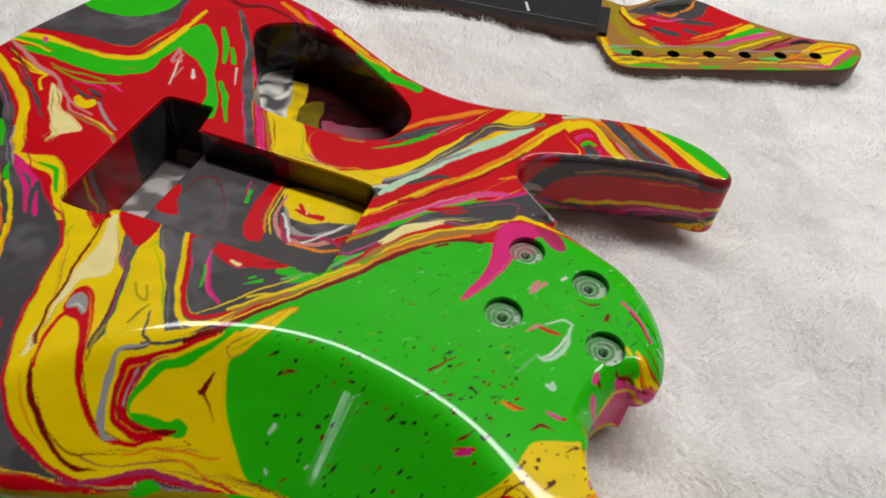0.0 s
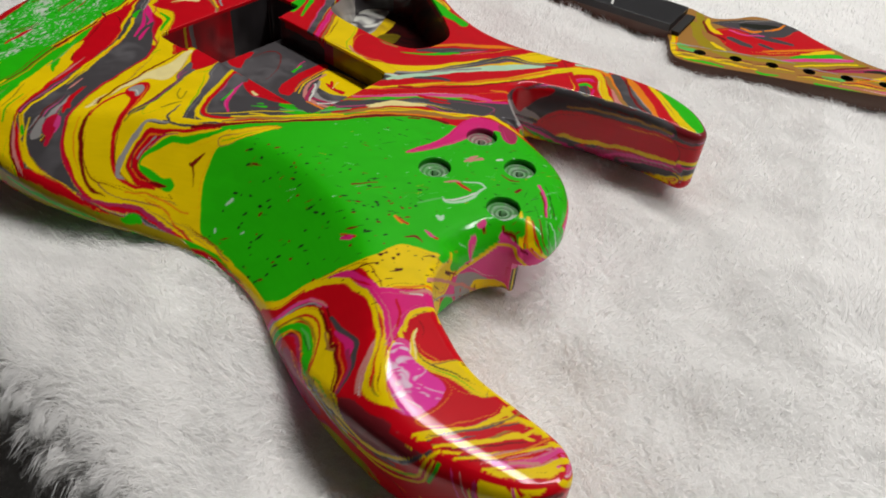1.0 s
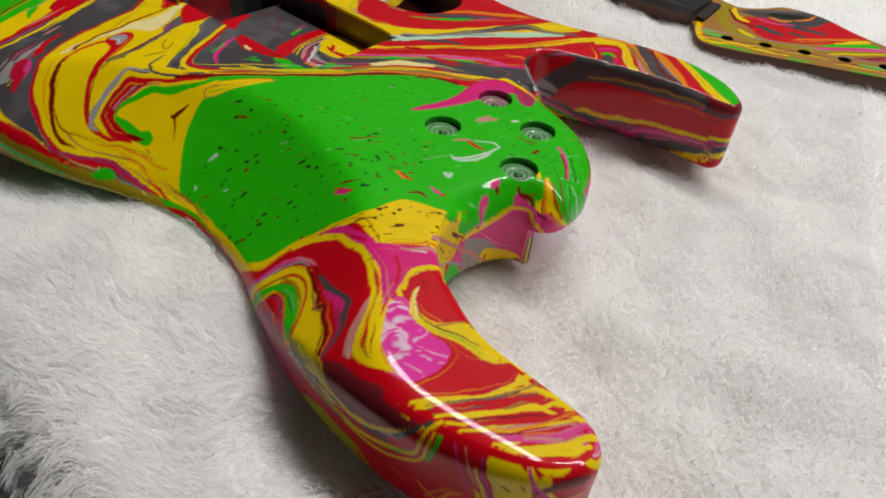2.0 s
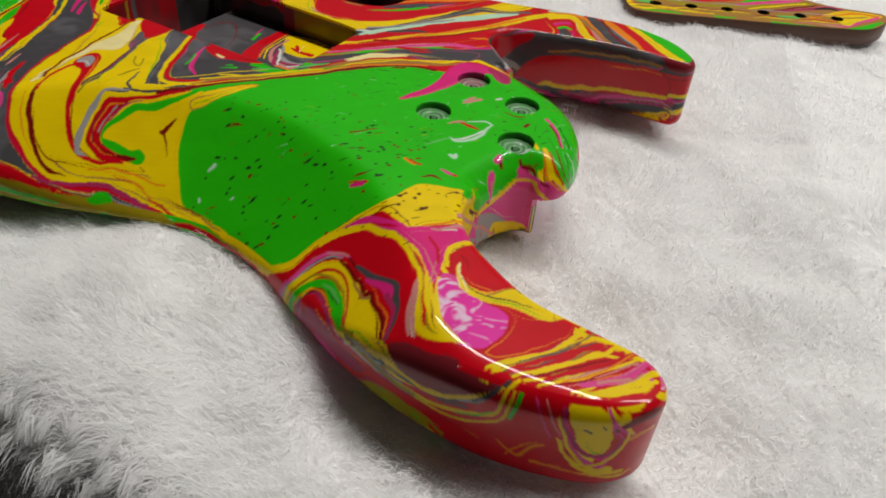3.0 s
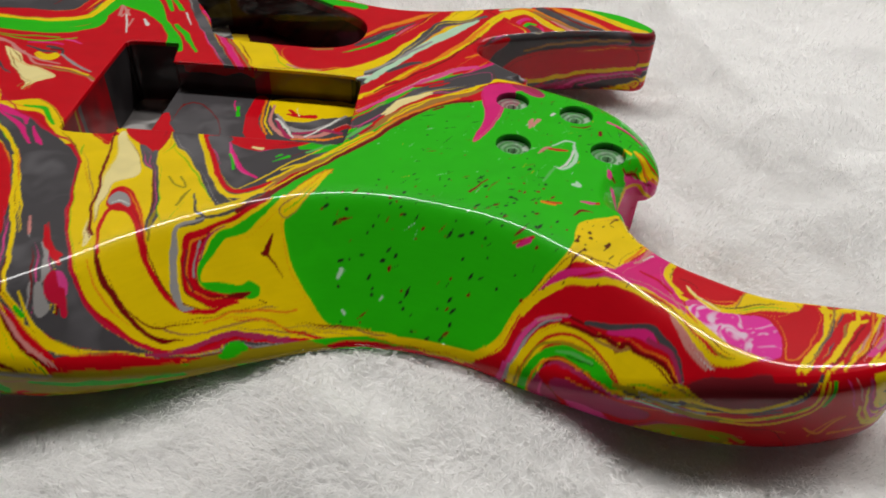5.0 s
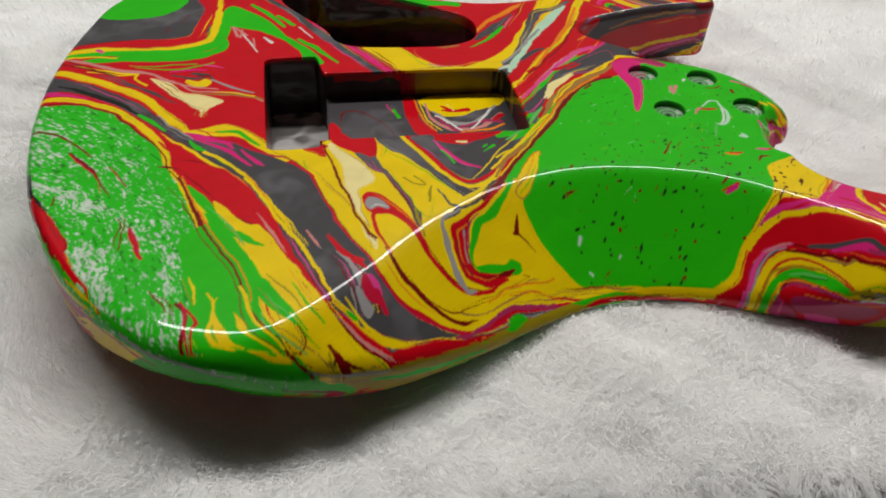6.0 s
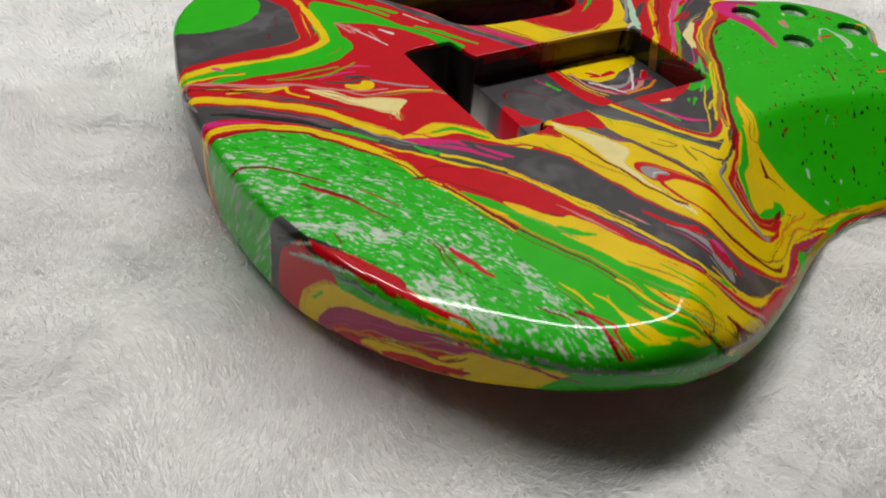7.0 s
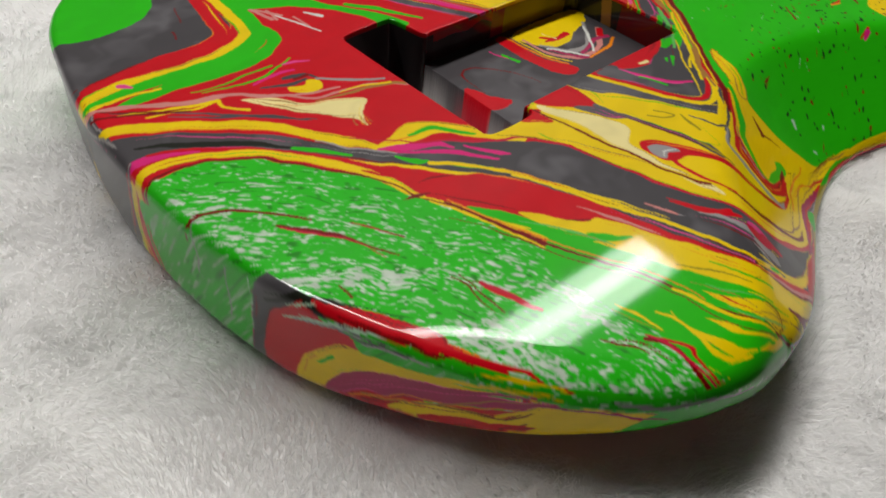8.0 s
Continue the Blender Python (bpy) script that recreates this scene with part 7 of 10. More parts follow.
SIDE_STROKES.append(fill("grey", (985.0, 12.5), (1045.0, 12.5), (1045.0, 18.0), (985.0, 18.0)))
SIDE_STROKES.append(line("pink", (985.0, 18.5, 1.3), (1015.0, 17.8, 1.3), (1045.0, 17.5, 1.3)))
SIDE_STROKES.append(fill("yellow", (980.0, 8.0), (1045.0, 8.0), (1045.0, 13.0), (985.0, 12.0)))
SIDE_STROKES.append(fill("red", (980.0, -3.0), (1045.0, -3.0), (1045.0, 8.5), (990.0, 8.5)))
SIDE_STROKES.append(fill("ash", (891.0, 13.0), (902.0, 13.0), (904.0, 24.0), (901.0, 35.0), (893.0, 36.0), (889.0, 26.0)))
SIDE_STROKES.append(fill("rose", (712.0, 20.0), (740.0, 20.0), (785.0, 20.0), (790.0, 30.0), (770.0, 33.0), (745.0, 33.0), (720.0, 31.0)))
SIDE_STROKES.append(line("red", (730.0, 32.0, 1.5), (755.0, 33.0, 1.5), (785.0, 31.0, 1.5)))
SIDE_STROKES.append(fill("mauve", (790.0, 18.0), (860.0, 18.0), (860.0, 30.0), (790.0, 32.0)))
SIDE_STROKES.append(fill("olive", (186.3, 17.9), (198.6, 12.1), (218.7, 8.9), (242.0, 9.0), (266.0, 11.1), (289.8, 6.8), (302.0, 2.4), (276.8, 1.1), (253.1, 5.2), (229.2, 4.0), (206.2, 5.7), (183.3, 9.1)))
SIDE_STROKES.append(line("green", (197.1, 7.2, 3.0), (217.4, 3.7, 2.9), (240.8, 3.1, 2.5), (257.5, 2.9, 1.8)))
SIDE_STROKES.append(line("green", (256.5, 13.6, 1.7), (260.5, 13.5, 3.1), (264.3, 12.0, 1.7)))
SIDE_STROKES.append(line("red", (184.2, 11.6, 1.1), (197.8, 9.3, 1.1), (211.4, 7.8, 0.7)))
SIDE_STROKES.append(fill("red", (201.3, 21.3), (213.7, 16.3), (230.7, 10.6), (242.7, 12.4), (230.2, 8.5), (212.1, 10.2), (202.9, 14.6)))
SIDE_STROKES.append(line("dark_red", (228.3, -0.3, 1.1), (240.2, -0.1, 1.4), (252.1, -0.8, 0.7)))
# streaks on the bass bout in detail
TOP_STROKES.append(fill("green", (-151.4, -41.6), (-138.6, -36.0), (-130.6, -53.6), (-131.4, -76.0), (-134.6, -103.2), (-125.6, -116.7), (-116.9, -125.8), (-132.0, -117.6), (-149.9, -111.2), (-159.4, -99.2), (-156.2, -73.6)))
TOP_STROKES.append(fill("yellow", (-130.6, -20.8), (-125.0, -35.2), (-120.2, -52.0), (-115.4, -68.8), (-113.8, -89.6), (-109.8, -103.2), (-106.6, -110.4), (-102.6, -122.7), (-107.5, -125.4), (-116.2, -116.0), (-121.8, -108.0), (-125.0, -92.0), (-126.6, -71.2), (-129.8, -49.6), (-132.2, -33.6)))
TOP_STROKES.append(line("green", (-133.8, -30.4, 2.1), (-129.8, -44.8, 3.6), (-124.2, -54.4, 2.4), (-121.0, -58.4, 1.0)))
TOP_STROKES.append(line("green", (-137.8, -36.8, 4.5), (-134.6, -56.0, 6.7), (-133.8, -75.2, 5.3), (-133.8, -91.2, 3.6), (-133.0, -102.4, 1.8)))
TOP_STROKES.append(fill("yellow", (-129.8, -76.8), (-125.0, -85.6), (-122.6, -104.0), (-121.8, -111.2), (-128.2, -113.6), (-131.4, -106.4), (-133.0, -94.4)))
TOP_STROKES.append(fill("yellow", (-146.6, -80.0), (-143.4, -86.4), (-141.0, -96.8), (-141.0, -102.4), (-136.2, -108.0), (-129.8, -114.4), (-138.7, -112.5), (-146.6, -106.4), (-152.2, -102.4), (-152.2, -93.6)))
TOP_STROKES.append(line("green", (-136.2, -80.8, 1.5), (-137.0, -93.6, 2.2), (-135.4, -106.4, 1.8), (-132.2, -112.0, 1.1)))
TOP_STROKES.append(line("green", (-125.8, -80.0, 1.1), (-124.2, -92.8, 1.8), (-121.8, -107.2, 1.6), (-118.6, -114.4, 0.9)))
TOP_STROKES.append(line("green", (-117.8, -85.6, 0.8), (-116.2, -97.6, 1.1), (-113.8, -106.4, 0.9)))
TOP_STROKES.append(line("dash_green", (-127.4, -45.6, 1.0), (-125.0, -50.4, 1.6), (-122.6, -56.0, 0.8)))
TOP_STROKES.append(line("black", (-113.8, -87.2, 0.5), (-113.0, -90.4, 0.5)))
TOP_STROKES.append(line("black", (-115.4, -100.0, 0.5), (-113.8, -101.6, 0.5)))
TOP_STROKES.append(line("dark_red", (-140.2, 3.2, 1.1), (-139.4, -9.6, 1.3), (-139.4, -33.6, 1.2), (-137.0, -53.6, 1.2), (-135.4, -72.8, 1.3), (-137.0, -88.0, 1.1), (-134.6, -103.2, 1.1), (-129.8, -112.8, 1.1), (-123.9, -120.1, 0.7)))
TOP_STROKES.append(line("orange", (-138.6, 3.2, 0.9), (-138.6, -12.8, 0.8), (-137.8, -33.6, 0.8), (-135.4, -52.8, 0.8), (-133.0, -71.2, 0.8), (-135.4, -87.2, 0.7)))
TOP_STROKES.append(line("red", (-158.6, -80.8, 1.1), (-157.0, -88.8, 1.6), (-160.2, -92.8, 1.2), (-162.4, -102.9, 0.9)))
TOP_STROKES.append(line("dark_red", (-164.2, -71.2, 0.5), (-163.4, -77.6, 0.7), (-164.2, -81.6, 0.5)))
TOP_STROKES.append(line("dark_red", (-114.6, -114.4, 1.8), (-112.4, -121.3, 2.4), (-105.5, -125.7, 1.8)))
TOP_STROKES.append(line("olive", (-155.4, -64.0, 0.6), (-155.4, -71.2, 0.7), (-155.4, -80.0, 0.5)))
# horn swirl, heel, waist and rump in detail
TOP_STROKES.append(fill("red", (95.8, -140.0), (108.6, -141.6), (120.6, -146.4), (129.4, -159.2), (131.8, -172.0), (132.6, -185.6), (138.2, -193.6), (155.0, -200.8), (152.6, -207.6), (133.1, -200.4), (126.0, -192.4), (123.8, -181.6), (117.4, -171.2), (108.6, -159.2), (101.4, -148.8), (91.0, -144.0)))
TOP_STROKES.append(line("rose", (66.2, -158.8, 2.0), (75.0, -153.3, 2.4), (82.2, -148.0, 2.4), (90.2, -144.8, 2.0), (97.4, -146.4, 1.6), (101.4, -148.8, 0.8)))
SIDE_STROKES.append(line("rose", (372.0, 1.8, 2.0), (374.5, 12.2, 2.4), (376.0, 21.2, 2.4), (380.0, 29.6, 2.0), (387.5, 34.5, 1.6), (392.0, 36.2, 0.8)))
TOP_STROKES.append(line("ash", (67.5, -160.3, 1.0), (78.2, -152.8, 1.2), (84.6, -148.8, 1.2), (92.6, -146.4, 1.0), (98.2, -148.0, 0.8)))
SIDE_STROKES.append(line("ash", (374.0, 1.9, 1.0), (376.5, 15.1, 1.2), (378.5, 22.7, 1.2), (383.0, 30.6, 1.0), (389.0, 34.1, 0.8)))
TOP_STROKES.append(line("blush", (91.0, -144.8, 1.0), (96.6, -145.6, 1.2), (100.6, -148.0, 0.8)))
TOP_STROKES.append(fill("yellow", (68.4, -163.0), (79.8, -152.0), (88.6, -149.6), (97.4, -150.4), (103.8, -156.0), (107.8, -160.8), (111.0, -167.2), (111.8, -170.4), (116.6, -172.8), (121.4, -180.0), (125.6, -192.2), (131.8, -199.8), (124.6, -197.2), (116.4, -189.2), (110.4, -183.6), (107.0, -174.4), (103.8, -164.8), (99.8, -157.6), (94.2, -153.6), (87.8, -153.6), (80.0, -158.1), (74.1, -163.7)))
SIDE_STROKES.append(fill("yellow", (376.5, 0.9), (377.0, 16.8), (382.0, 25.3), (390.0, 32.0), (398.5, 34.0), (405.0, 34.9), (412.0, 34.2), (415.0, 33.1), (420.5, 35.8), (429.0, 35.6), (439.0, 30.9), (448.0, 29.9), (440.5, 26.6), (429.5, 25.3), (421.5, 23.8), (413.0, 26.4), (404.5, 29.1), (396.5, 29.6), (389.5, 27.4), (384.5, 22.2), (381.5, 13.2), (381.0, 5.0)))
TOP_STROKES.append(line("dark_red", (97.4, -148.8, 1.0), (102.2, -153.6, 1.4), (107.0, -160.0, 1.7), (110.2, -162.4, 1.7), (111.8, -166.4, 1.7), (111.8, -170.4, 1.3), (115.0, -168.8, 1.3), (117.4, -172.0, 1.7), (121.4, -177.6, 1.7), (124.6, -184.8, 1.7), (126.6, -193.4, 1.1)))
SIDE_STROKES.append(line("dark_red", (389.0, 33.0, 1.0), (395.5, 34.0, 1.4), (404.0, 34.7, 1.7), (408.0, 36.1, 1.7), (412.0, 35.3, 1.7), (415.0, 33.1, 1.3), (416.5, 36.8, 1.3), (421.0, 37.1, 1.7), (427.5, 37.0, 1.7), (434.5, 35.2, 1.7), (440.5, 30.8, 1.1)))
TOP_STROKES.append(line("tan", (107.0, -161.6, 1.2), (111.0, -168.0, 1.3), (112.6, -170.4, 1.1), (115.8, -171.2, 1.1)))
TOP_STROKES.append(fill("pink", (111.8, -161.6), (117.4, -162.4), (123.8, -168.8), (126.2, -176.0), (124.6, -175.2), (119.8, -169.6), (115.8, -166.4)))
TOP_STROKES.append(line("grey", (106.2, -154.4, 1.6), (114.2, -160.8, 2.3), (123.8, -168.0, 1.9), (127.8, -176.0, 2.2), (128.6, -184.0, 2.2), (127.8, -190.4, 1.3)))
TOP_STROKES.append(line("mauve", (123.0, -172.0, 1.5), (127.0, -178.4, 1.9), (127.8, -185.6, 1.5), (126.9, -192.9, 0.9)))
SIDE_STROKES.append(line("mauve", (426.0, 42.1, 1.5), (433.0, 41.4, 1.9), (437.5, 37.2, 1.5), (440.5, 31.4, 0.9)))
TOP_STROKES.append(line("red", (73.4, -162.2, 1.0), (83.0, -154.4, 1.2), (91.8, -152.0, 1.2), (99.8, -155.2, 1.2), (104.6, -163.2, 1.0), (107.8, -173.6, 0.9), (109.5, -182.3, 0.7)))
SIDE_STROKES.append(line("red", (379.5, 5.4, 1.0), (381.0, 17.9, 1.2), (386.5, 26.4, 1.2), (395.0, 31.1, 1.2), (404.0, 30.7, 1.0), (413.5, 27.6, 0.9), (420.0, 23.8, 0.7)))
TOP_STROKES.append(fill("green", (72.5, -166.3), (82.2, -156.8), (89.4, -155.2), (96.6, -157.6), (102.2, -164.8), (106.2, -173.6), (106.7, -180.3), (103.0, -174.4), (99.0, -168.0), (95.8, -162.4), (92.6, -159.2), (87.0, -158.4), (81.1, -162.0), (74.6, -168.7)))
SIDE_STROKES.append(fill("green", (381.5, 2.1), (382.5, 15.8), (387.0, 22.5), (394.0, 26.9), (403.0, 27.6), (412.0, 26.2), (416.5, 22.6), (410.0, 22.9), (402.5, 22.9), (396.5, 23.4), (392.0, 22.6), (387.0, 18.6), (385.0, 11.6), (384.5, 2.2)))
TOP_STROKES.append(line("olive", (70.8, -164.2, 1.2), (81.4, -156.0, 1.2), (88.6, -152.8, 1.2), (95.8, -156.0, 1.2), (102.2, -163.2, 1.0), (106.2, -172.0, 0.8)))
SIDE_STROKES.append(line("olive", (379.0, 2.0, 1.2), (381.0, 15.6, 1.2), (384.5, 23.4, 1.2), (392.5, 27.3, 1.2), (402.0, 28.5, 1.0), (411.0, 27.1, 0.8)))
TOP_STROKES.append(line("leaf_green", (93.4, -158.4, 0.8), (99.0, -163.2, 1.4), (103.0, -169.6, 1.0)))
TOP_STROKES.append(line("black", (96.6, -162.4, 0.6), (99.8, -166.4, 0.8), (103.0, -170.4, 0.6)))
TOP_STROKES.append(line("orange", (74.4, -171.4, 0.8), (82.9, -161.5, 1.0), (88.6, -159.2, 1.0), (94.2, -162.4, 1.0), (98.2, -168.0, 0.8), (102.7, -177.4, 0.8), (108.9, -187.7, 0.7), (116.7, -197.4, 0.6), (124.5, -206.2, 0.6)))
SIDE_STROKES.append(line("orange", (386.0, 0.3, 0.8), (386.0, 13.3, 1.0), (389.0, 19.4, 1.0), (395.0, 21.9, 1.0), (402.0, 22.3, 0.8), (411.5, 20.9, 0.8), (422.5, 19.9, 0.7), (434.0, 20.1, 0.6), (444.5, 19.9, 0.6)))
TOP_STROKES.append(fill("mauve", (76.3, -170.7), (84.0, -162.5), (89.4, -160.8), (94.2, -163.2), (98.2, -169.6), (102.7, -179.0), (108.8, -188.8), (122.8, -207.1), (135.5, -220.7), (145.8, -236.0), (124.2, -221.8), (102.8, -210.0), (92.6, -193.5), (83.0, -179.3)))
SIDE_STROKES.append(fill("mauve", (387.0, 2.3), (387.5, 13.6), (390.5, 19.0), (395.5, 21.5), (403.0, 21.3), (412.5, 20.0), (423.0, 19.1), (443.5, 18.0), (459.5, 15.3), (472.5, 6.9), (450.5, 7.5), (429.0, 0.3), (413.0, 2.5), (397.5, 2.5)))
TOP_STROKES.append(fill("red", (84.8, -162.4), (91.0, -162.4), (96.6, -169.6), (101.1, -178.7), (108.2, -189.7), (122.6, -208.6), (144.7, -226.4), (156.3, -233.1), (161.6, -245.5), (129.7, -225.9), (114.3, -207.9), (98.5, -204.5), (94.1, -189.7), (85.5, -186.8), (86.0, -172.5)))
SIDE_STROKES.append(fill("red", (388.0, 14.3), (393.0, 19.4), (402.0, 20.0), (411.0, 18.7), (423.0, 18.0), (444.0, 16.7), (469.0, 15.2), (480.0, 13.2), (486.0, 2.5), (456.5, 7.6), (437.0, 11.0), (423.0, 0.3), (412.0, 6.0), (404.0, 0.3), (395.5, 9.0)))
SIDE_STROKES.append(line("rose", (390.0, 4.0, 1.0), (390.0, 8.7, 1.2), (390.5, 11.7, 0.8)))
SIDE_STROKES.append(fill("rose", (399.0, 12.0), (407.0, 12.4), (414.0, 9.2), (419.0, 0.3), (411.5, 1.1), (405.0, 0.0)))
SIDE_STROKES.append(line("orange", (399.5, 16.4, 0.6), (411.5, 17.0, 0.8), (424.0, 15.6, 0.6), (435.0, 17.1, 0.6), (444.0, 18.8, 0.6)))
SIDE_STROKES.append(line("olive", (417.5, 22.4, 1.5), (430.5, 22.9, 2.2), (444.5, 23.9, 2.2), (461.0, 26.6, 2.2), (471.0, 32.0, 1.8)))
SIDE_STROKES.append(line("grey", (422.0, 21.6, 1.1), (432.0, 21.6, 2.2), (443.0, 24.2, 1.5)))
SIDE_STROKES.append(line("mint", (428.0, 21.0, 0.7), (435.0, 21.6, 0.9), (441.5, 23.4, 0.7)))
TOP_STROKES.append(fill("maroon", (127.7, -193.4), (133.1, -200.4), (142.4, -205.7), (152.9, -206.7), (155.0, -200.8), (143.8, -198.4), (134.2, -193.6)))
SIDE_STROKES.append(fill("maroon", (441.5, 31.8), (449.5, 30.4), (460.0, 32.0), (470.0, 36.6), (470.0, 42.9), (458.5, 38.9), (447.5, 36.4)))
SIDE_STROKES.append(line("yellow", (439.5, 30.5, 0.7), (448.5, 28.1, 1.3), (460.0, 29.3, 1.5), (470.0, 34.8, 1.4)))
SIDE_STROKES.append(line("tan", (449.0, 26.6, 0.7), (461.0, 26.6, 0.7), (472.5, 29.1, 0.7)))
SIDE_STROKES.append(fill("olive", (427.0, 1.1), (437.5, 9.9), (452.0, 11.6), (464.0, 6.4), (454.5, 0.3), (438.0, 1.1)))
SIDE_STROKES.append(line("green", (434.0, 0.3, 0.8), (441.0, 8.6, 1.1), (453.0, 9.4, 1.0), (460.0, 6.8, 0.8)))
TOP_STROKES.append(line("blush", (133.4, -166.4, 1.1), (132.6, -173.6, 1.7), (133.4, -182.4, 1.7), (135.8, -191.2, 1.1)))
TOP_STROKES.append(fill("dash_green", (146.1, -103.6), (146.2, -89.6), (152.6, -80.8), (161.4, -74.4), (166.2, -68.0), (169.4, -64.8), (170.2, -73.6), (163.8, -75.2), (160.2, -78.4), (158.2, -84.8), (153.7, -93.6), (153.2, -104.2), (151.6, -108.0)))
SIDE_STROKES.append(fill("dash_green", (683.8, 36.1), (696.4, 35.6), (705.9, 36.1), (714.4, 37.0), (717.5, 42.2), (739.0, 48.7), (719.5, 37.5), (716.0, 35.4), (712.4, 33.8), (707.4, 29.3), (696.9, 27.1), (685.8, 26.9), (681.3, 32.1)))
TOP_STROKES.append(fill("rose", (154.4, -101.9), (157.1, -91.6), (159.3, -84.0), (159.8, -76.8), (164.5, -76.0), (169.8, -79.3), (179.1, -80.8), (192.6, -74.8), (195.7, -65.1), (193.8, -54.2), (197.0, -57.4), (194.1, -70.7), (185.4, -82.7), (189.2, -88.1), (164.3, -91.3), (165.0, -97.1), (162.9, -103.0), (170.2, -99.4), (158.6, -99.4)))
SIDE_STROKES.append(fill("rose", (688.9, 23.3), (700.9, 25.5), (708.9, 29.3), (712.9, 35.3), (716.5, 34.5), (721.0, 32.0), (729.5, 27.9), (739.0, 23.4), (747.6, 23.2), (756.6, 26.6), (754.1, 23.2), (742.5, 23.2), (732.0, 23.0), (731.5, 16.4), (718.5, 18.8), (717.5, 13.0), (718.0, 7.0), (706.4, 10.4), (693.9, 20.0)))
SIDE_STROKES.append(line("yellow", (686.3, 24.4, 2.2), (698.9, 25.5, 2.6), (707.4, 29.3, 2.3), (711.9, 31.7, 1.6), (718.5, 31.0, 1.6), (723.5, 26.8, 1.6), (728.0, 23.1, 1.3)))
TOP_STROKES.append(line("dark_red", (159.8, -74.4, 1.3), (161.4, -76.0, 1.3), (166.2, -75.2, 1.3), (169.9, -78.7, 1.3), (175.3, -79.5, 1.0)))
SIDE_STROKES.append(line("dark_red", (713.4, 37.5, 1.3), (713.9, 35.5, 1.3), (717.5, 35.0, 1.3), (721.0, 32.5, 1.3), (727.0, 29.8, 1.0)))
TOP_STROKES.append(line("rose", (149.4, -85.6, 2.2), (149.5, -89.7, 3.5), (152.3, -93.8, 1.6)))
SIDE_STROKES.append(line("rose", (700.9, 35.3, 2.2), (697.9, 32.8, 3.5), (695.9, 28.2, 1.6)))
SIDE_STROKES.append(line("blush", (699.4, 34.7, 1.0), (697.4, 30.6, 1.3)))
TOP_STROKES.append(fill("dash_green", (172.6, -65.6), (179.0, -57.6), (187.9, -53.8), (196.9, -54.3), (195.4, -66.2), (190.0, -75.8), (178.4, -75.7)))
SIDE_STROKES.append(fill("dash_green", (740.0, 45.4), (751.6, 41.0), (756.6, 32.6), (756.6, 23.6), (746.6, 23.2), (737.5, 25.3), (732.0, 32.9)))
TOP_STROKES.append(line("yellow", (169.4, -65.6, 2.0), (172.6, -71.2, 3.6), (178.1, -76.0, 2.9), (192.2, -73.9, 1.3)))
SIDE_STROKES.append(line("yellow", (718.0, 45.0, 2.0), (729.0, 39.3, 3.6), (731.5, 32.8, 2.9), (739.5, 24.1, 1.3)))
TOP_STROKES.append(line("red", (171.8, -66.4, 1.0), (175.8, -72.0, 1.3), (183.8, -76.0, 1.0)))
SIDE_STROKES.append(line("red", (738.5, 45.8, 1.0), (733.5, 37.8, 1.3), (735.0, 30.1, 1.0)))
TOP_STROKES.append(line("orange", (168.6, -67.2, 1.0), (171.0, -72.8, 1.3), (176.7, -78.0, 1.3), (188.1, -77.8, 1.0)))
SIDE_STROKES.append(line("orange", (718.0, 43.3, 1.0), (720.0, 38.5, 1.3), (729.0, 31.3, 1.3), (735.5, 25.7, 1.0)))
TOP_STROKES.append(line("dark_red", (175.0, -63.2, 1.0), (180.6, -71.7, 1.0), (190.4, -71.9, 0.7)))
SIDE_STROKES.append(line("dark_red", (744.1, 43.6, 1.0), (737.0, 35.5, 1.0), (740.5, 26.4, 0.7)))
TOP_STROKES.append(line("leaf_green", (178.2, -60.8, 1.0), (183.2, -68.2, 1.3), (194.1, -68.2, 1.0)))
SIDE_STROKES.append(line("leaf_green", (747.6, 41.1, 1.0), (741.5, 34.4, 1.3), (744.6, 23.9, 1.0)))
TOP_STROKES.append(line("mint", (180.6, -60.0, 0.7), (188.3, -64.4, 1.0), (195.9, -63.9, 1.0)))
SIDE_STROKES.append(line("mint", (749.1, 39.0, 0.7), (746.6, 30.5, 1.0), (748.6, 23.2, 1.0)))
TOP_STROKES.append(line("black", (179.8, -61.6, 0.7), (184.7, -69.2, 0.7), (190.4, -73.2, 0.7)))
SIDE_STROKES.append(line("black", (747.1, 39.4, 0.7), (741.0, 32.6, 0.7), (739.5, 26.1, 0.7)))
SIDE_STROKES.append(line("dark_red", (751.6, 35.2, 0.7), (756.6, 23.2, 0.7)))
SIDE_STROKES.append(fill("ash", (688.4, 20.5), (697.4, 19.0), (708.4, 10.4), (699.9, 11.8), (697.9, 2.5), (637.7, 40.1), (691.4, 8.4)))
SIDE_STROKES.append(fill("yellow", (700.9, 11.1), (718.0, 6.3), (718.0, 0.3), (708.9, 2.5), (704.4, 2.5), (698.9, 2.5)))
SIDE_STROKES.append(fill("black", (708.9, 2.5), (718.5, 4.1), (719.0, 1.1), (704.9, 2.5)))
SIDE_STROKES.append(line("red", (148.5, 16.1, 1.0), (161.5, 17.1, 1.8), (174.0, 13.6, 2.0), (186.5, 8.9, 1.6), (196.5, 7.4, 0.8)))
SIDE_STROKES.append(line("mauve", (155.5, 17.0, 0.8), (170.0, 12.7, 1.3), (184.5, 7.7, 1.0)))
TOP_STROKES.append(fill("green", (-35.6, -120.9), (-31.4, -116.8), (-25.8, -116.0), (-22.6, -119.1), (-26.5, -120.5), (-31.5, -121.7)))
SIDE_STROKES.append(fill("green", (256.0, 8.4), (260.5, 11.5), (266.0, 11.2), (269.0, 7.6), (265.0, 6.9), (260.0, 6.8)))
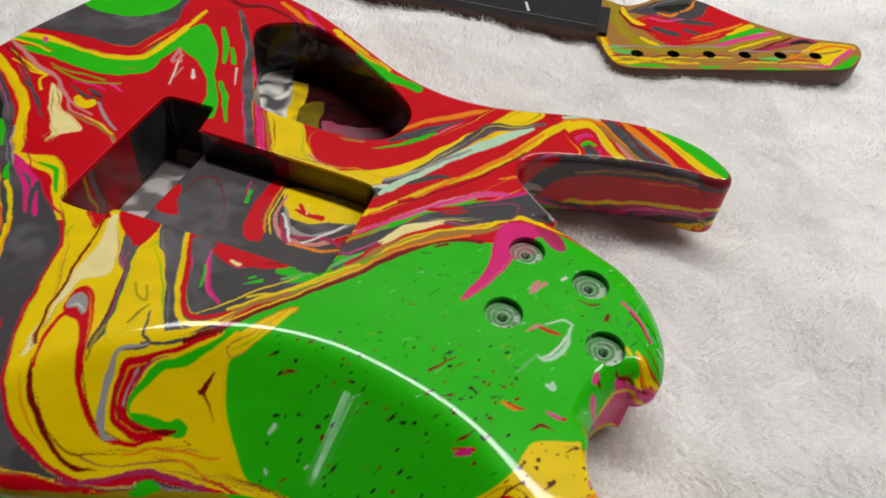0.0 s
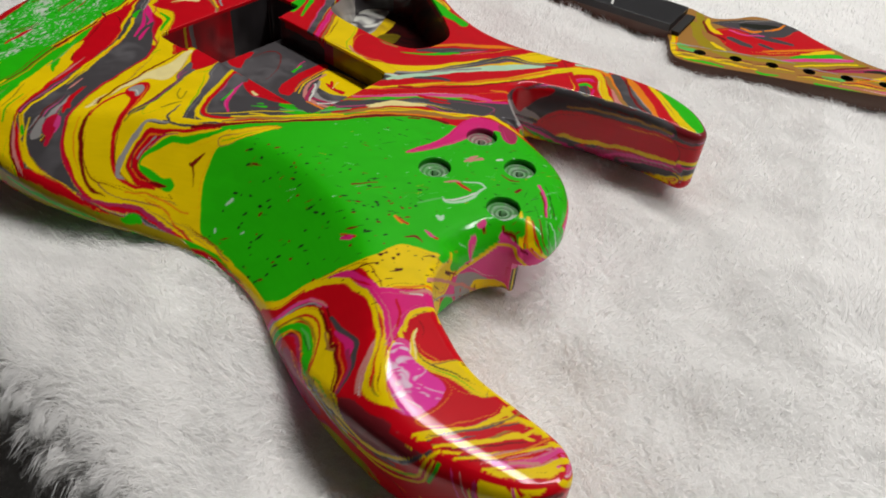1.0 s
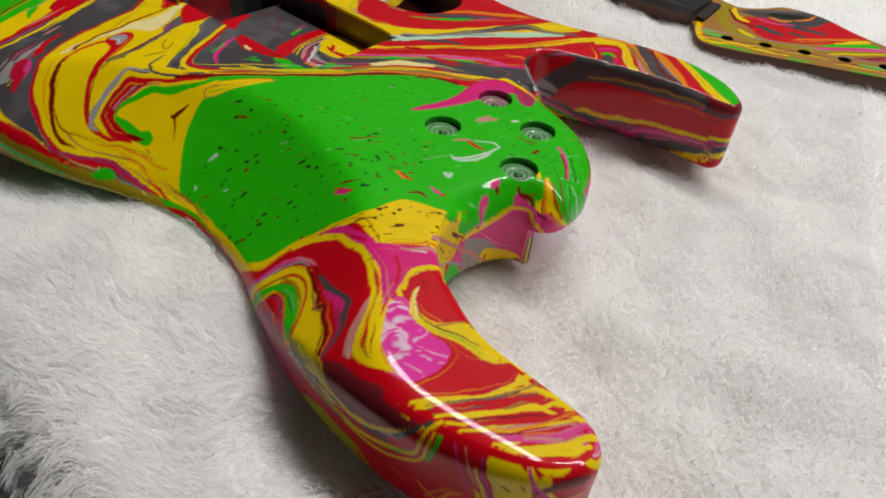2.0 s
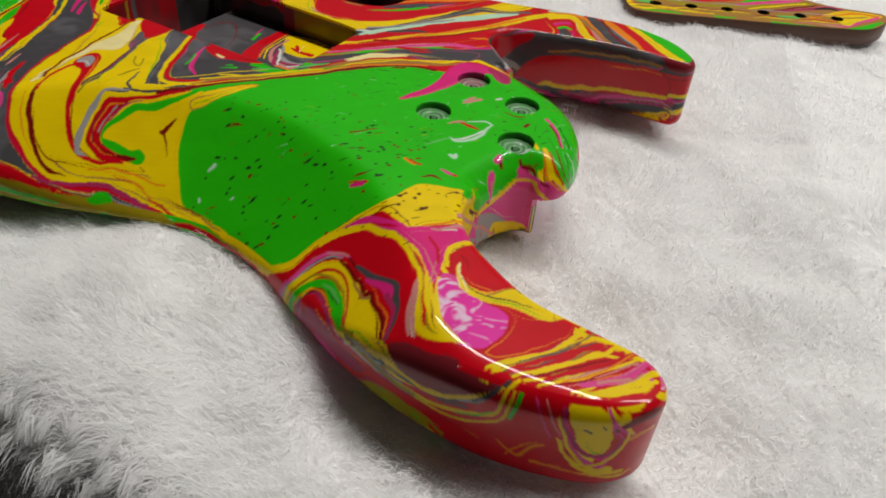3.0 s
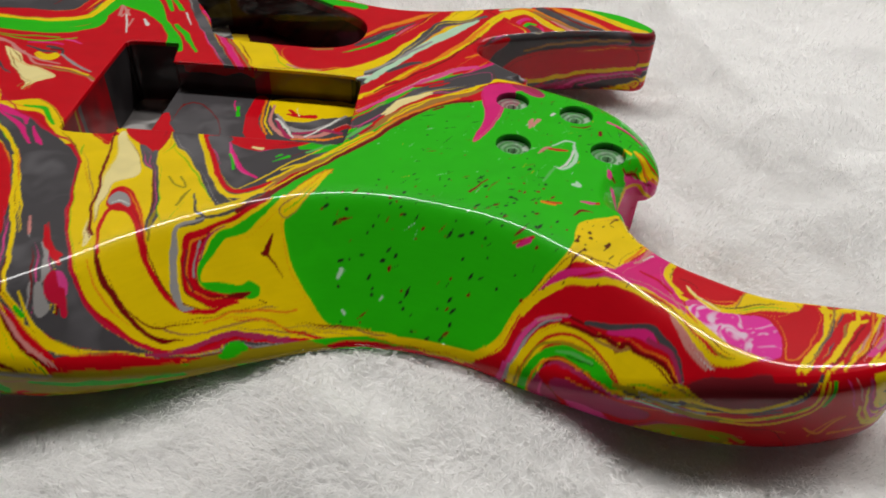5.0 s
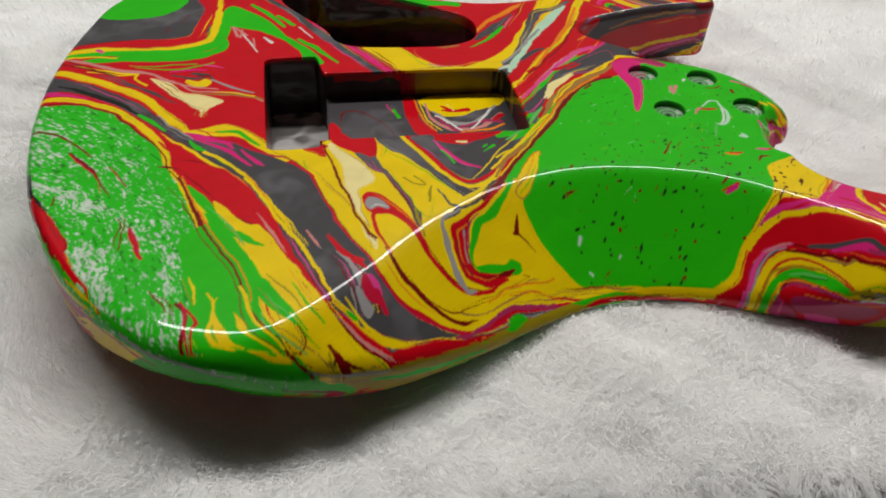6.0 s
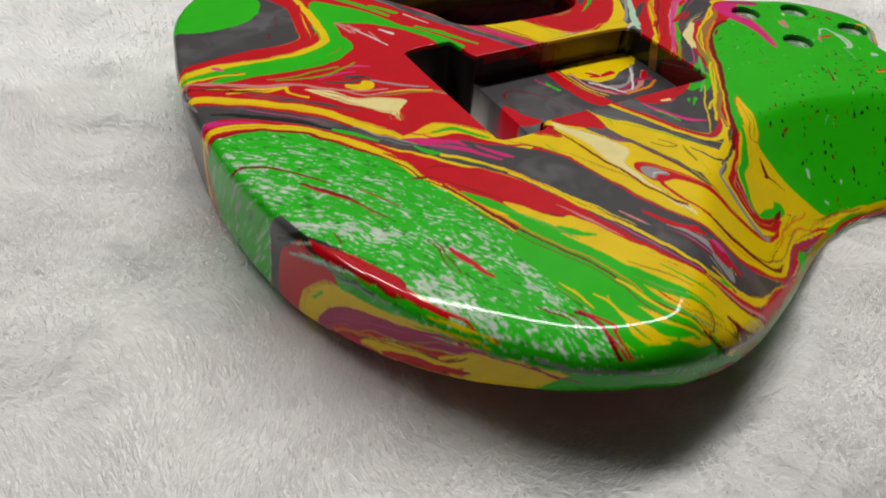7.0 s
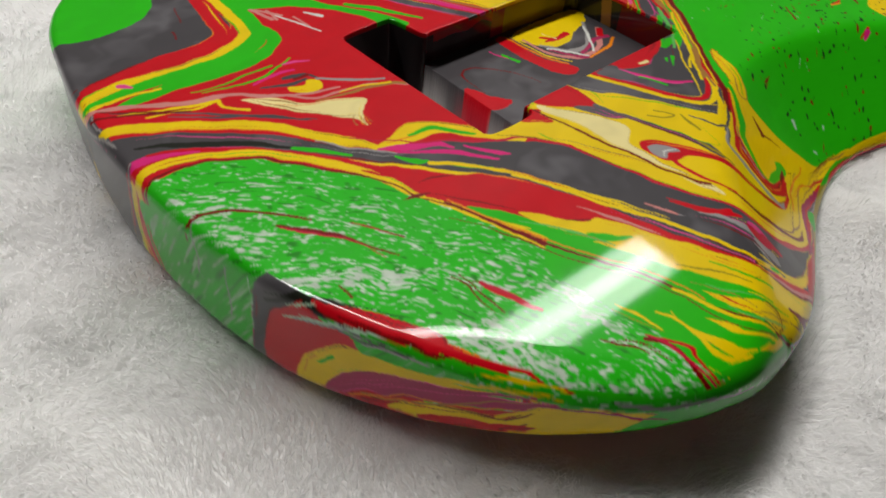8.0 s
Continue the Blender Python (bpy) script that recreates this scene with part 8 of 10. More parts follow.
TOP_STROKES.append(line("dark_red", (-114.6, -115.2, 1.0), (-113.0, -116.8, 1.5), (-111.0, -121.5, 1.7), (-107.4, -124.5, 1.5), (-105.0, -125.7, 0.8)))
SIDE_STROKES.append(line("dark_red", (175.0, 34.8, 1.0), (177.0, 32.9, 1.5), (180.0, 27.7, 1.7), (184.0, 24.1, 1.5), (186.5, 22.4, 0.8)))
TOP_STROKES.append(line("olive", (-116.2, -116.0, 1.0), (-116.8, -120.5, 1.0), (-114.5, -121.6, 1.0)))
SIDE_STROKES.append(line("olive", (173.5, 34.2, 1.0), (174.0, 29.5, 1.0), (176.5, 28.1, 1.0)))
TOP_STROKES.append(fill("ash", (-96.2, -96.8), (-93.8, -96.0), (-93.0, -100.0), (-92.2, -104.8), (-95.4, -108.0), (-97.0, -104.8)))
TOP_STROKES.append(fill("crimson", (-92.2, -93.6), (-89.0, -91.2), (-88.2, -96.8), (-86.6, -98.4), (-86.6, -106.4), (-88.2, -107.2), (-89.0, -104.0), (-91.4, -102.4), (-93.0, -100.0)))
# horn top, tip and outer wall, rump edge
TOP_STROKES.append(fill("pink", (99.8, -136.0), (108.6, -136.8), (119.8, -140.8), (127.0, -138.4), (139.0, -134.4), (175.7, -105.3), (150.2, -137.7), (144.6, -144.0), (140.6, -152.8), (139.8, -162.4), (140.6, -169.6), (137.4, -166.4), (133.4, -159.2), (127.8, -150.4), (118.2, -143.2), (107.0, -138.4)))
TOP_STROKES.append(line("blush", (132.6, -139.2, 1.1), (139.0, -136.0, 2.0), (175.7, -105.3, 1.7)))
SIDE_STROKES.append(line("blush", (652.7, 56.3, 1.1), (652.7, 49.1, 2.0), (703.4, 2.5, 1.7)))
TOP_STROKES.append(line("white", (136.6, -138.4, 0.8), (141.4, -136.8, 1.1)))
TOP_STROKES.append(line("red", (132.6, -144.0, 1.1), (136.6, -149.6, 1.4), (138.2, -157.6, 1.1)))
TOP_STROKES.append(line("orange", (128.6, -137.6, 1.1), (135.0, -134.4, 1.4), (146.7, -127.4, 1.2)))
SIDE_STROKES.append(line("orange", (655.2, 59.3, 1.1), (655.2, 52.1, 1.4), (657.7, 38.7, 1.2)))
TOP_STROKES.append(fill("red", (143.8, -149.6), (155.0, -138.9), (160.2, -145.0), (169.6, -151.5), (177.4, -160.1), (184.0, -164.6), (167.8, -172.0), (158.2, -168.8), (150.2, -165.6), (147.0, -156.8)))
SIDE_STROKES.append(fill("red", (640.7, 52.4), (642.2, 37.0), (633.7, 37.0), (622.1, 34.8), (609.6, 36.3), (600.5, 37.0), (610.6, 51.6), (618.6, 55.2), (625.6, 58.5), (634.2, 54.7)))
TOP_STROKES.append(line("yellow", (86.2, -139.2, 2.3), (95.0, -136.0, 2.9), (104.6, -136.8, 3.2), (113.4, -141.6, 2.8), (122.2, -148.0, 2.5), (128.6, -156.8, 2.1), (134.2, -166.4, 2.1), (135.8, -178.4, 2.3), (138.2, -188.0, 3.2), (142.2, -192.0, 3.9), (147.0, -193.6, 3.2), (154.2, -194.4, 1.7)))
TOP_STROKES.append(line("yellow", (140.6, -166.4, 1.6), (142.2, -176.0, 1.8), (144.6, -184.0, 2.2), (147.8, -191.2, 2.2)))
TOP_STROKES.append(line("olive", (139.8, -184.0, 0.7), (142.2, -189.6, 1.0), (145.4, -192.0, 0.7)))
TOP_STROKES.append(line("yellow", (142.2, -158.4, 1.6), (140.6, -152.8, 1.6), (143.8, -145.6, 2.5), (151.9, -140.0, 2.2), (155.9, -144.9, 1.4)))
SIDE_STROKES.append(line("yellow", (635.7, 59.4, 1.6), (640.2, 56.9, 1.6), (643.7, 50.0, 2.5), (643.2, 40.1, 2.2), (636.7, 40.1, 1.4)))
TOP_STROKES.append(fill("red", (153.4, -175.2), (165.4, -175.2), (177.4, -177.6), (193.2, -165.2), (190.2, -181.6), (183.8, -188.8), (175.0, -196.0), (167.0, -200.0), (161.4, -196.8), (167.0, -188.0), (167.8, -179.2)))
SIDE_STROKES.append(fill("red", (618.1, 63.2), (610.6, 55.6), (601.0, 51.6), (591.5, 34.1), (588.0, 50.4), (591.5, 59.5), (490.5, 53.7), (482.0, 48.0), (475.5, 49.2), (478.5, 59.4), (607.1, 57.5)))
TOP_STROKES.append(fill("yellow", (145.4, -156.0), (148.6, -162.4), (151.8, -166.4), (159.8, -168.0), (175.1, -159.3), (181.1, -165.2), (189.0, -167.6), (195.6, -170.3), (181.4, -177.6), (171.8, -175.2), (161.4, -173.6), (153.4, -172.8), (149.4, -168.8)))
SIDE_STROKES.append(fill("yellow", (635.7, 55.4), (629.1, 57.4), (624.1, 57.9), (618.1, 53.6), (612.1, 37.0), (603.1, 38.7), (594.5, 37.9), (587.5, 37.9), (597.5, 50.0), (606.1, 52.0), (613.6, 56.8), (619.1, 61.4), (624.1, 61.3)))
TOP_STROKES.append(line("cream", (146.2, -158.4, 0.5), (150.2, -165.6, 1.3), (152.6, -170.4, 0.8)))
TOP_STROKES.append(line("black", (149.4, -164.0, 0.5), (155.8, -169.6, 0.8), (167.8, -171.2, 0.8), (177.4, -172.8, 0.5)))
TOP_STROKES.append(line("tan", (158.2, -170.4, 0.8), (179.0, -158.5, 0.8), (183.8, -176.8, 0.5)))
SIDE_STROKES.append(line("tan", (617.6, 56.4, 0.8), (609.1, 34.1, 0.8), (596.0, 48.3, 0.5)))
TOP_STROKES.append(fill("marble_pink", (140.6, -167.2), (144.6, -166.4), (149.4, -169.6), (155.8, -172.8), (163.8, -176.0), (168.6, -180.0), (167.8, -187.2), (163.8, -193.6), (159.8, -196.0), (154.2, -194.4), (149.4, -188.8), (145.4, -183.2), (143.0, -176.0)))
TOP_STROKES.append(line("marble_pink", (145.4, -173.6, 0.8), (151.0, -177.6, 1.0), (155.0, -180.0, 0.8)))
TOP_STROKES.append(line("marble_pink", (151.0, -184.0, 0.7), (155.8, -186.4, 1.0), (159.0, -188.0, 0.7)))
TOP_STROKES.append(line("rose", (155.0, -176.8, 0.5), (159.0, -181.6, 0.8)))
TOP_STROKES.append(line("red", (171.8, -202.4, 1.6), (184.6, -194.4, 2.2), (198.2, -186.4, 2.2), (209.4, -187.2, 1.7)))
TOP_STROKES.append(line("yellow", (164.6, -202.4, 1.6), (175.0, -196.8, 2.2), (185.4, -190.4, 2.2), (201.2, -168.7, 2.3), (204.9, -177.8, 1.8), (213.3, -178.9, 1.3)))
SIDE_STROKES.append(line("yellow", (480.5, 45.0, 1.6), (490.5, 52.9, 2.2), (589.0, 60.4, 2.2), (583.0, 34.1, 2.3), (576.0, 41.1, 1.8), (568.0, 38.7, 1.3)))
TOP_STROKES.append(line("tan", (168.6, -202.4, 0.7), (180.6, -195.2, 1.0), (191.8, -185.6, 1.0), (204.2, -171.5, 0.8)))
SIDE_STROKES.append(line("tan", (484.5, 46.0, 0.7), (496.5, 55.5, 1.0), (584.5, 53.4, 1.0), (579.0, 35.6, 0.8)))
TOP_STROKES.append(line("grey", (174.2, -198.4, 0.7), (187.0, -191.2, 1.0), (193.4, -184.8, 0.7)))
TOP_STROKES.append(line("yellow", (173.4, -204.8, 1.2), (186.2, -197.6, 1.7), (199.0, -189.6, 1.7), (212.3, -177.4, 1.0)))
SIDE_STROKES.append(line("yellow", (490.0, 44.7, 1.2), (503.0, 53.9, 1.7), (577.0, 54.3, 1.7), (569.5, 37.9, 1.0)))
TOP_STROKES.append(line("olive", (185.4, -201.6, 1.4), (190.2, -199.2, 1.7), (194.2, -196.8, 1.0)))
TOP_STROKES.append(line("red", (183.0, -204.0, 1.6), (198.2, -194.4, 2.2), (219.1, -180.3, 1.8)))
SIDE_STROKES.append(line("red", (500.0, 47.1, 1.6), (576.0, 59.0, 2.2), (563.0, 37.0, 1.8)))
TOP_STROKES.append(line("yellow", (181.4, -206.4, 1.2), (193.4, -200.8, 1.4), (203.8, -193.6, 1.2), (219.5, -182.9, 1.2)))
SIDE_STROKES.append(line("yellow", (498.5, 44.5, 1.2), (511.0, 51.4, 1.4), (570.5, 56.1, 1.2), (561.5, 38.7, 1.2)))
TOP_STROKES.append(line("rose", (195.0, -202.4, 2.1), (205.4, -198.4, 3.3), (223.6, -181.4, 2.3)))
SIDE_STROKES.append(line("rose", (513.0, 50.0, 2.1), (527.5, 54.5, 3.3), (560.0, 34.8, 2.3)))
TOP_STROKES.append(line("blush", (200.6, -200.8, 1.4), (209.4, -196.8, 1.7)))
TOP_STROKES.append(line("orange", (189.4, -203.2, 0.7), (202.2, -194.4, 1.0), (218.8, -177.4, 0.8)))
SIDE_STROKES.append(line("orange", (507.0, 48.7, 0.7), (572.0, 57.5, 1.0), (564.5, 34.8, 0.8)))
TOP_STROKES.append(line("dark_red", (177.4, -204.0, 0.7), (190.2, -197.6, 0.7), (203.0, -189.6, 0.7)))
TOP_STROKES.append(line("dark_red", (187.0, -205.6, 0.7), (199.0, -199.2, 0.7)))
TOP_STROKES.append(line("yellow", (194.2, -206.4, 1.6), (206.2, -202.4, 2.6), (228.2, -185.0, 2.7), (230.2, -189.1, 1.5)))
SIDE_STROKES.append(line("yellow", (512.0, 45.9, 1.6), (527.0, 50.4, 2.6), (556.0, 33.4, 2.7), (553.0, 33.4, 1.5)))
TOP_STROKES.append(line("blush", (133.4, -168.8, 1.0), (134.2, -177.6, 1.5), (135.8, -185.6, 1.5), (138.2, -192.8, 0.7)))
SIDE_STROKES.append(fill("maroon", (443.5, 31.1), (458.0, 35.9), (476.0, 38.6), (487.5, 38.9), (482.5, 34.7), (468.5, 28.1), (456.5, 25.0), (448.5, 28.1)))
SIDE_STROKES.append(line("olive", (423.0, 22.9, 1.8), (437.0, 21.4, 2.3), (448.5, 18.3, 2.3), (462.0, 17.4, 1.7)))
SIDE_STROKES.append(line("ash", (427.0, 22.6, 1.0), (436.5, 22.5, 1.3), (446.0, 21.2, 1.0)))
TOP_STROKES.append(line("yellow", (121.1, -192.0, 1.3), (130.1, -203.3, 1.7), (138.4, -212.7, 2.0), (150.2, -215.9, 1.9), (160.7, -214.1, 1.9), (170.0, -210.0, 1.6), (175.8, -205.6, 1.2)))
SIDE_STROKES.append(line("yellow", (435.0, 27.4, 1.3), (448.0, 26.0, 1.7), (459.0, 23.8, 2.0), (470.5, 27.1, 1.9), (479.5, 32.7, 1.9), (487.5, 38.9, 1.6), (492.5, 44.4, 1.2)))
TOP_STROKES.append(line("grey", (160.3, -215.9, 1.7), (167.8, -211.0, 2.1), (172.6, -206.4, 1.2)))
SIDE_STROKES.append(line("grey", (479.5, 30.8, 1.7), (485.5, 37.5, 2.1), (489.5, 43.0, 1.2)))
SIDE_STROKES.append(line("grey", (466.5, 23.1, 1.0), (477.0, 25.8, 1.7)))
SIDE_STROKES.append(line("yellow", (457.5, 17.5, 1.0), (470.5, 17.5, 1.2), (481.5, 20.9, 1.2), (490.0, 27.4, 1.2), (492.0, 35.0, 1.2), (492.5, 39.6, 0.9)))
SIDE_STROKES.append(line("green", (473.5, 21.3, 0.7), (481.0, 24.0, 1.0), (487.0, 29.2, 0.7)))
SIDE_STROKES.append(line("mauve", (509.0, 38.5, 1.6), (511.0, 29.6, 1.6), (518.5, 20.2, 1.7), (526.5, 20.7, 1.7), (528.5, 28.7, 1.2)))
SIDE_STROKES.append(fill("yellow", (511.5, 38.6), (517.0, 40.3), (523.0, 39.1), (525.0, 29.7), (522.5, 23.9), (516.5, 26.8), (512.5, 33.0)))
SIDE_STROKES.append(line("black", (516.0, 32.1, 0.9), (518.0, 30.9, 0.9)))
SIDE_STROKES.append(line("black", (521.5, 34.8, 0.7), (522.5, 33.6, 0.7)))
SIDE_STROKES.append(line("yellow", (508.5, 25.5, 0.7), (513.0, 16.6, 1.2), (522.5, 14.3, 1.5), (528.5, 21.6, 1.4), (531.0, 33.1, 0.9)))
SIDE_STROKES.append(line("yellow", (519.5, 9.4, 0.7), (531.0, 8.1, 1.3), (536.5, 9.6, 0.8)))
SIDE_STROKES.append(line("orange", (493.0, 11.1, 0.7), (498.0, 17.5, 1.0), (503.0, 20.8, 0.5)))
SIDE_STROKES.append(line("orange", (501.5, 9.9, 0.7), (511.5, 10.6, 0.7)))
SIDE_STROKES.append(line("orange", (477.0, 14.6, 0.5), (483.0, 14.1, 0.7)))
SIDE_STROKES.append(line("blush", (463.0, 10.0, 0.5), (468.5, 9.6, 0.5)))
SIDE_STROKES.append(line("olive", (436.0, 6.8, 2.1), (447.5, 8.9, 2.6), (458.5, 9.9, 2.6), (470.0, 7.2, 1.5)))
SIDE_STROKES.append(line("green", (443.5, 6.0, 1.0), (453.0, 0.0, 1.3)))
SIDE_STROKES.append(fill("mauve", (394.0, 14.2), (407.5, 16.6), (422.0, 16.2), (433.0, 13.1), (425.5, 7.2), (411.5, 7.7), (398.0, 8.1)))
TOP_STROKES.append(fill("red", (-203.8, 17.5), (-198.6, 8.0), (-194.6, -5.6), (-192.2, -24.8), (-199.9, -27.3), (-202.3, -16.5), (-204.3, -4.6), (-205.5, 6.9)))
SIDE_STROKES.append(fill("red", (-7.5, 41.1), (2.5, 46.4), (16.5, 49.8), (36.5, 49.0), (38.0, 40.9), (27.0, 40.9), (15.0, 40.1), (3.5, 39.5)))
TOP_STROKES.append(line("black", (-207.8, 33.5, 0.7), (-203.7, 20.5, 0.9), (-198.6, 12.0, 0.8), (-195.4, 1.6, 0.6), (-193.0, -8.8, 0.6)))
SIDE_STROKES.append(line("black", (-23.0, 36.2, 0.7), (-10.5, 41.1, 0.9), (-2.0, 46.4, 0.8), (9.0, 49.4, 0.6), (20.0, 51.2, 0.6)))
SIDE_STROKES.append(line("green", (13.0, 38.7, 1.2), (24.5, 39.3, 1.8), (39.0, 38.9, 2.0)))
SIDE_STROKES.append(line("mint", (-15.0, 36.2, 0.5), (-9.5, 38.7, 0.9), (-4.0, 41.1, 0.5)))
SIDE_STROKES.append(line("mint", (-9.5, 34.6, 0.5), (-4.0, 35.4, 0.9), (1.5, 36.2, 0.5)))
SIDE_STROKES.append(line("leaf_green", (9.5, 37.9, 0.6), (17.5, 38.7, 1.2), (24.5, 38.6, 0.8)))
SIDE_STROKES.append(line("grey", (5.5, 38.7, 0.6), (13.5, 37.9, 0.8), (22.5, 38.7, 0.6)))
# far horn's inner wall in detail
SIDE_STROKES.append(fill("grey", (883.5, 39.5), (914.6, 41.7), (940.6, 41.5), (986.1, 40.7), (989.1, 33.3), (964.1, 32.3), (936.1, 30.7), (919.6, 26.5), (907.1, 13.9), (824.8, 47.1), (827.8, 52.7), (841.4, 49.1)))
SIDE_STROKES.append(fill("ash", (859.0, 48.1), (896.1, 25.4), (903.1, 17.6), (842.4, 36.5), (834.9, 44.4), (841.9, 46.4), (849.4, 54.4)))
SIDE_STROKES.append(fill("red", (884.0, 37.0), (896.1, 38.7), (911.6, 40.1), (905.6, 34.4), (896.1, 26.0), (891.6, 22.8)))
SIDE_STROKES.append(fill("red", (902.6, 8.6), (905.1, 17.0), (914.1, 24.9), (926.1, 29.6), (943.1, 31.7), (964.1, 32.3), (990.6, 33.3), (995.1, 20.2), (969.6, 12.3), (944.1, 10.2), (926.1, 10.2), (917.1, 8.1), (910.1, 1.1), (842.4, 34.9)))
SIDE_STROKES.append(line("tan", (922.1, 31.2, 1.3), (942.6, 34.9, 1.7), (963.6, 35.9, 1.7), (988.1, 37.0, 1.7)))
SIDE_STROKES.append(line("yellow", (845.9, 61.1, 1.6), (839.9, 49.2, 2.4), (838.9, 34.2, 2.4), (914.1, 0.3, 2.8), (920.6, 9.2, 3.2), (933.1, 9.7, 2.7), (954.6, 13.4, 2.7), (979.1, 16.5, 2.6), (995.1, 19.1, 2.6)))
SIDE_STROKES.append(fill("mauve", (829.9, 46.9), (914.6, 1.1), (923.6, 6.0), (941.1, 7.6), (995.6, 17.6), (997.1, 12.8), (963.1, 7.1), (938.6, 1.1), (817.8, 37.7), (819.3, 46.7)))
SIDE_STROKES.append(fill("green", (820.8, 47.2), (915.6, 1.1), (923.6, 2.5), (928.1, 1.1), (814.3, 37.9), (813.8, 47.0)))
SIDE_STROKES.append(line("rose", (816.8, 37.8, 1.9), (932.1, 1.1, 2.8), (941.6, 0.0, 2.3), (962.6, 9.7, 2.2), (994.6, 15.5, 2.2)))
SIDE_STROKES.append(fill("grey", (810.3, 37.4), (937.6, 1.1), (949.1, 0.3), (970.6, 7.6), (997.1, 12.3), (998.6, 7.6), (973.1, 1.1), (951.6, 1.1)))
SIDE_STROKES.append(fill("red", (951.6, 1.1), (973.1, 1.1), (998.6, 8.1), (1001.6, 1.1), (983.1, 1.1), (964.1, 1.1)))
SIDE_STROKES.append(fill("yellow", (962.1, 1.1), (976.6, 1.1), (997.6, 10.7), (999.1, 6.0), (982.1, 1.1)))
# rump wall, red rim and the mixed green
SIDE_STROKES.append(fill("fleck_green", (11.5, 37.0), (28.0, 38.3), (42.0, 38.6), (58.5, 38.8), (72.0, 37.9), (88.5, 37.0), (109.0, 36.2), (129.0, 34.4), (156.0, 28.1), (172.5, 20.0), (169.5, 14.7), (138.5, 28.7), (115.0, 32.5), (95.5, 33.4), (76.0, 33.4), (59.5, 34.7), (43.0, 32.6), (25.0, 31.0), (13.5, 30.7)))
SIDE_STROKES.append(line("ash", (13.5, 35.6, 1.0), (25.0, 36.8, 1.4), (35.5, 37.6, 1.0)))
SIDE_STROKES.append(line("grey", (5.5, 35.5, 0.8), (17.5, 37.0, 1.2), (28.5, 37.4, 0.8)))
SIDE_STROKES.append(line("ash", (90.0, 36.2, 1.0), (105.5, 34.4, 1.6), (120.5, 33.5, 1.4), (138.0, 29.7, 1.1)))
SIDE_STROKES.append(line("yellow", (-4.0, 19.0, 2.0), (9.5, 28.4, 2.2), (25.0, 30.4, 1.9), (39.5, 32.8, 1.9), (51.0, 35.4, 1.6), (62.5, 36.3, 1.2), (75.5, 35.3, 0.8)))
SIDE_STROKES.append(line("mauve", (1.5, 5.1, 2.3), (13.5, 14.6, 3.1), (29.0, 23.5, 3.4), (43.0, 28.9, 2.7), (56.5, 33.6, 1.6), (67.5, 34.9, 1.0)))
SIDE_STROKES.append(line("tan", (13.5, 9.7, 0.7), (29.5, 14.9, 1.1), (43.5, 22.2, 1.1), (57.0, 29.8, 0.8), (69.5, 33.8, 0.6)))
SIDE_STROKES.append(line("mauve", (76.0, 32.5, 0.8), (91.0, 31.7, 1.0), (107.0, 28.5, 0.8)))
SIDE_STROKES.append(line("red", (25.5, 4.7, 1.4), (40.5, 13.8, 1.7), (53.0, 17.0, 1.9), (66.5, 20.3, 1.3)))
SIDE_STROKES.append(line("yellow", (57.5, 22.4, 1.5), (68.5, 29.0, 1.6), (77.0, 28.9, 2.0), (71.0, 23.3, 2.1)))
SIDE_STROKES.append(line("dark_red", (13.5, 6.9, 0.7), (29.5, 13.6, 0.7), (44.0, 18.7, 0.6), (58.0, 21.7, 0.6)))
SIDE_STROKES.append(line("orange", (9.0, 5.9, 0.7), (23.5, 13.5, 0.9), (37.0, 16.5, 0.7)))
TOP_STROKES.append(line("red", (-203.8, 17.0, 0.9), (-203.5, 6.5, 1.9), (-202.7, -5.0, 2.7), (-201.7, -16.0, 3.1), (-196.2, -26.4, 2.8), (-193.8, -36.0, 2.0), (-191.4, -45.6, 1.6), (-189.8, -53.6, 1.0), (-190.3, -61.3, 0.6)))
SIDE_STROKES.append(line("red", (-7.0, 41.1, 0.9), (4.0, 41.5, 1.9), (15.5, 41.7, 2.7), (26.5, 41.5, 3.1), (37.5, 44.7, 2.8), (47.5, 44.5, 2.0), (58.0, 43.7, 1.6), (66.5, 42.2, 1.0), (73.5, 38.4, 0.6)))
SIDE_STROKES.append(line("dark_red", (4.5, 40.7, 0.6), (16.5, 40.7, 0.8), (27.5, 40.8, 1.0), (38.0, 40.1, 1.0), (48.0, 40.3, 0.6)))
TOP_STROKES.append(line("black", (-204.7, 22.1, 0.6), (-203.5, 15.0, 0.6), (-197.8, 4.0, 0.6), (-196.2, -6.4, 0.5), (-194.6, -17.6, 0.5)))
SIDE_STROKES.append(line("black", (-12.0, 40.1, 0.6), (-5.0, 41.5, 0.6), (6.5, 47.1, 0.6), (17.5, 48.1, 0.5), (29.0, 48.2, 0.5)))
TOP_STROKES.append(line("dark_red", (-196.6, 70.6, 0.7), (-190.6, 68.8, 0.7), (-182.6, 59.2, 0.7), (-177.0, 49.6, 0.7), (-172.2, 36.8, 0.5)))
SIDE_STROKES.append(line("dark_red", (-61.0, 41.5, 0.7), (-60.5, 47.7, 0.7), (-52.5, 57.5, 0.7), (-43.5, 64.7, 0.7), (-30.5, 71.2, 0.5)))
TOP_STROKES.append(line("crimson", (-181.0, 42.4, 0.9), (-178.6, 34.4, 1.2), (-174.6, 26.4, 0.9), (-173.0, 16.0, 0.7), (-173.8, 6.4, 0.5)))
TOP_STROKES.append(line("crimson", (-165.8, 24.0, 0.7), (-164.2, 15.2, 0.7), (-162.6, 6.4, 0.5)))
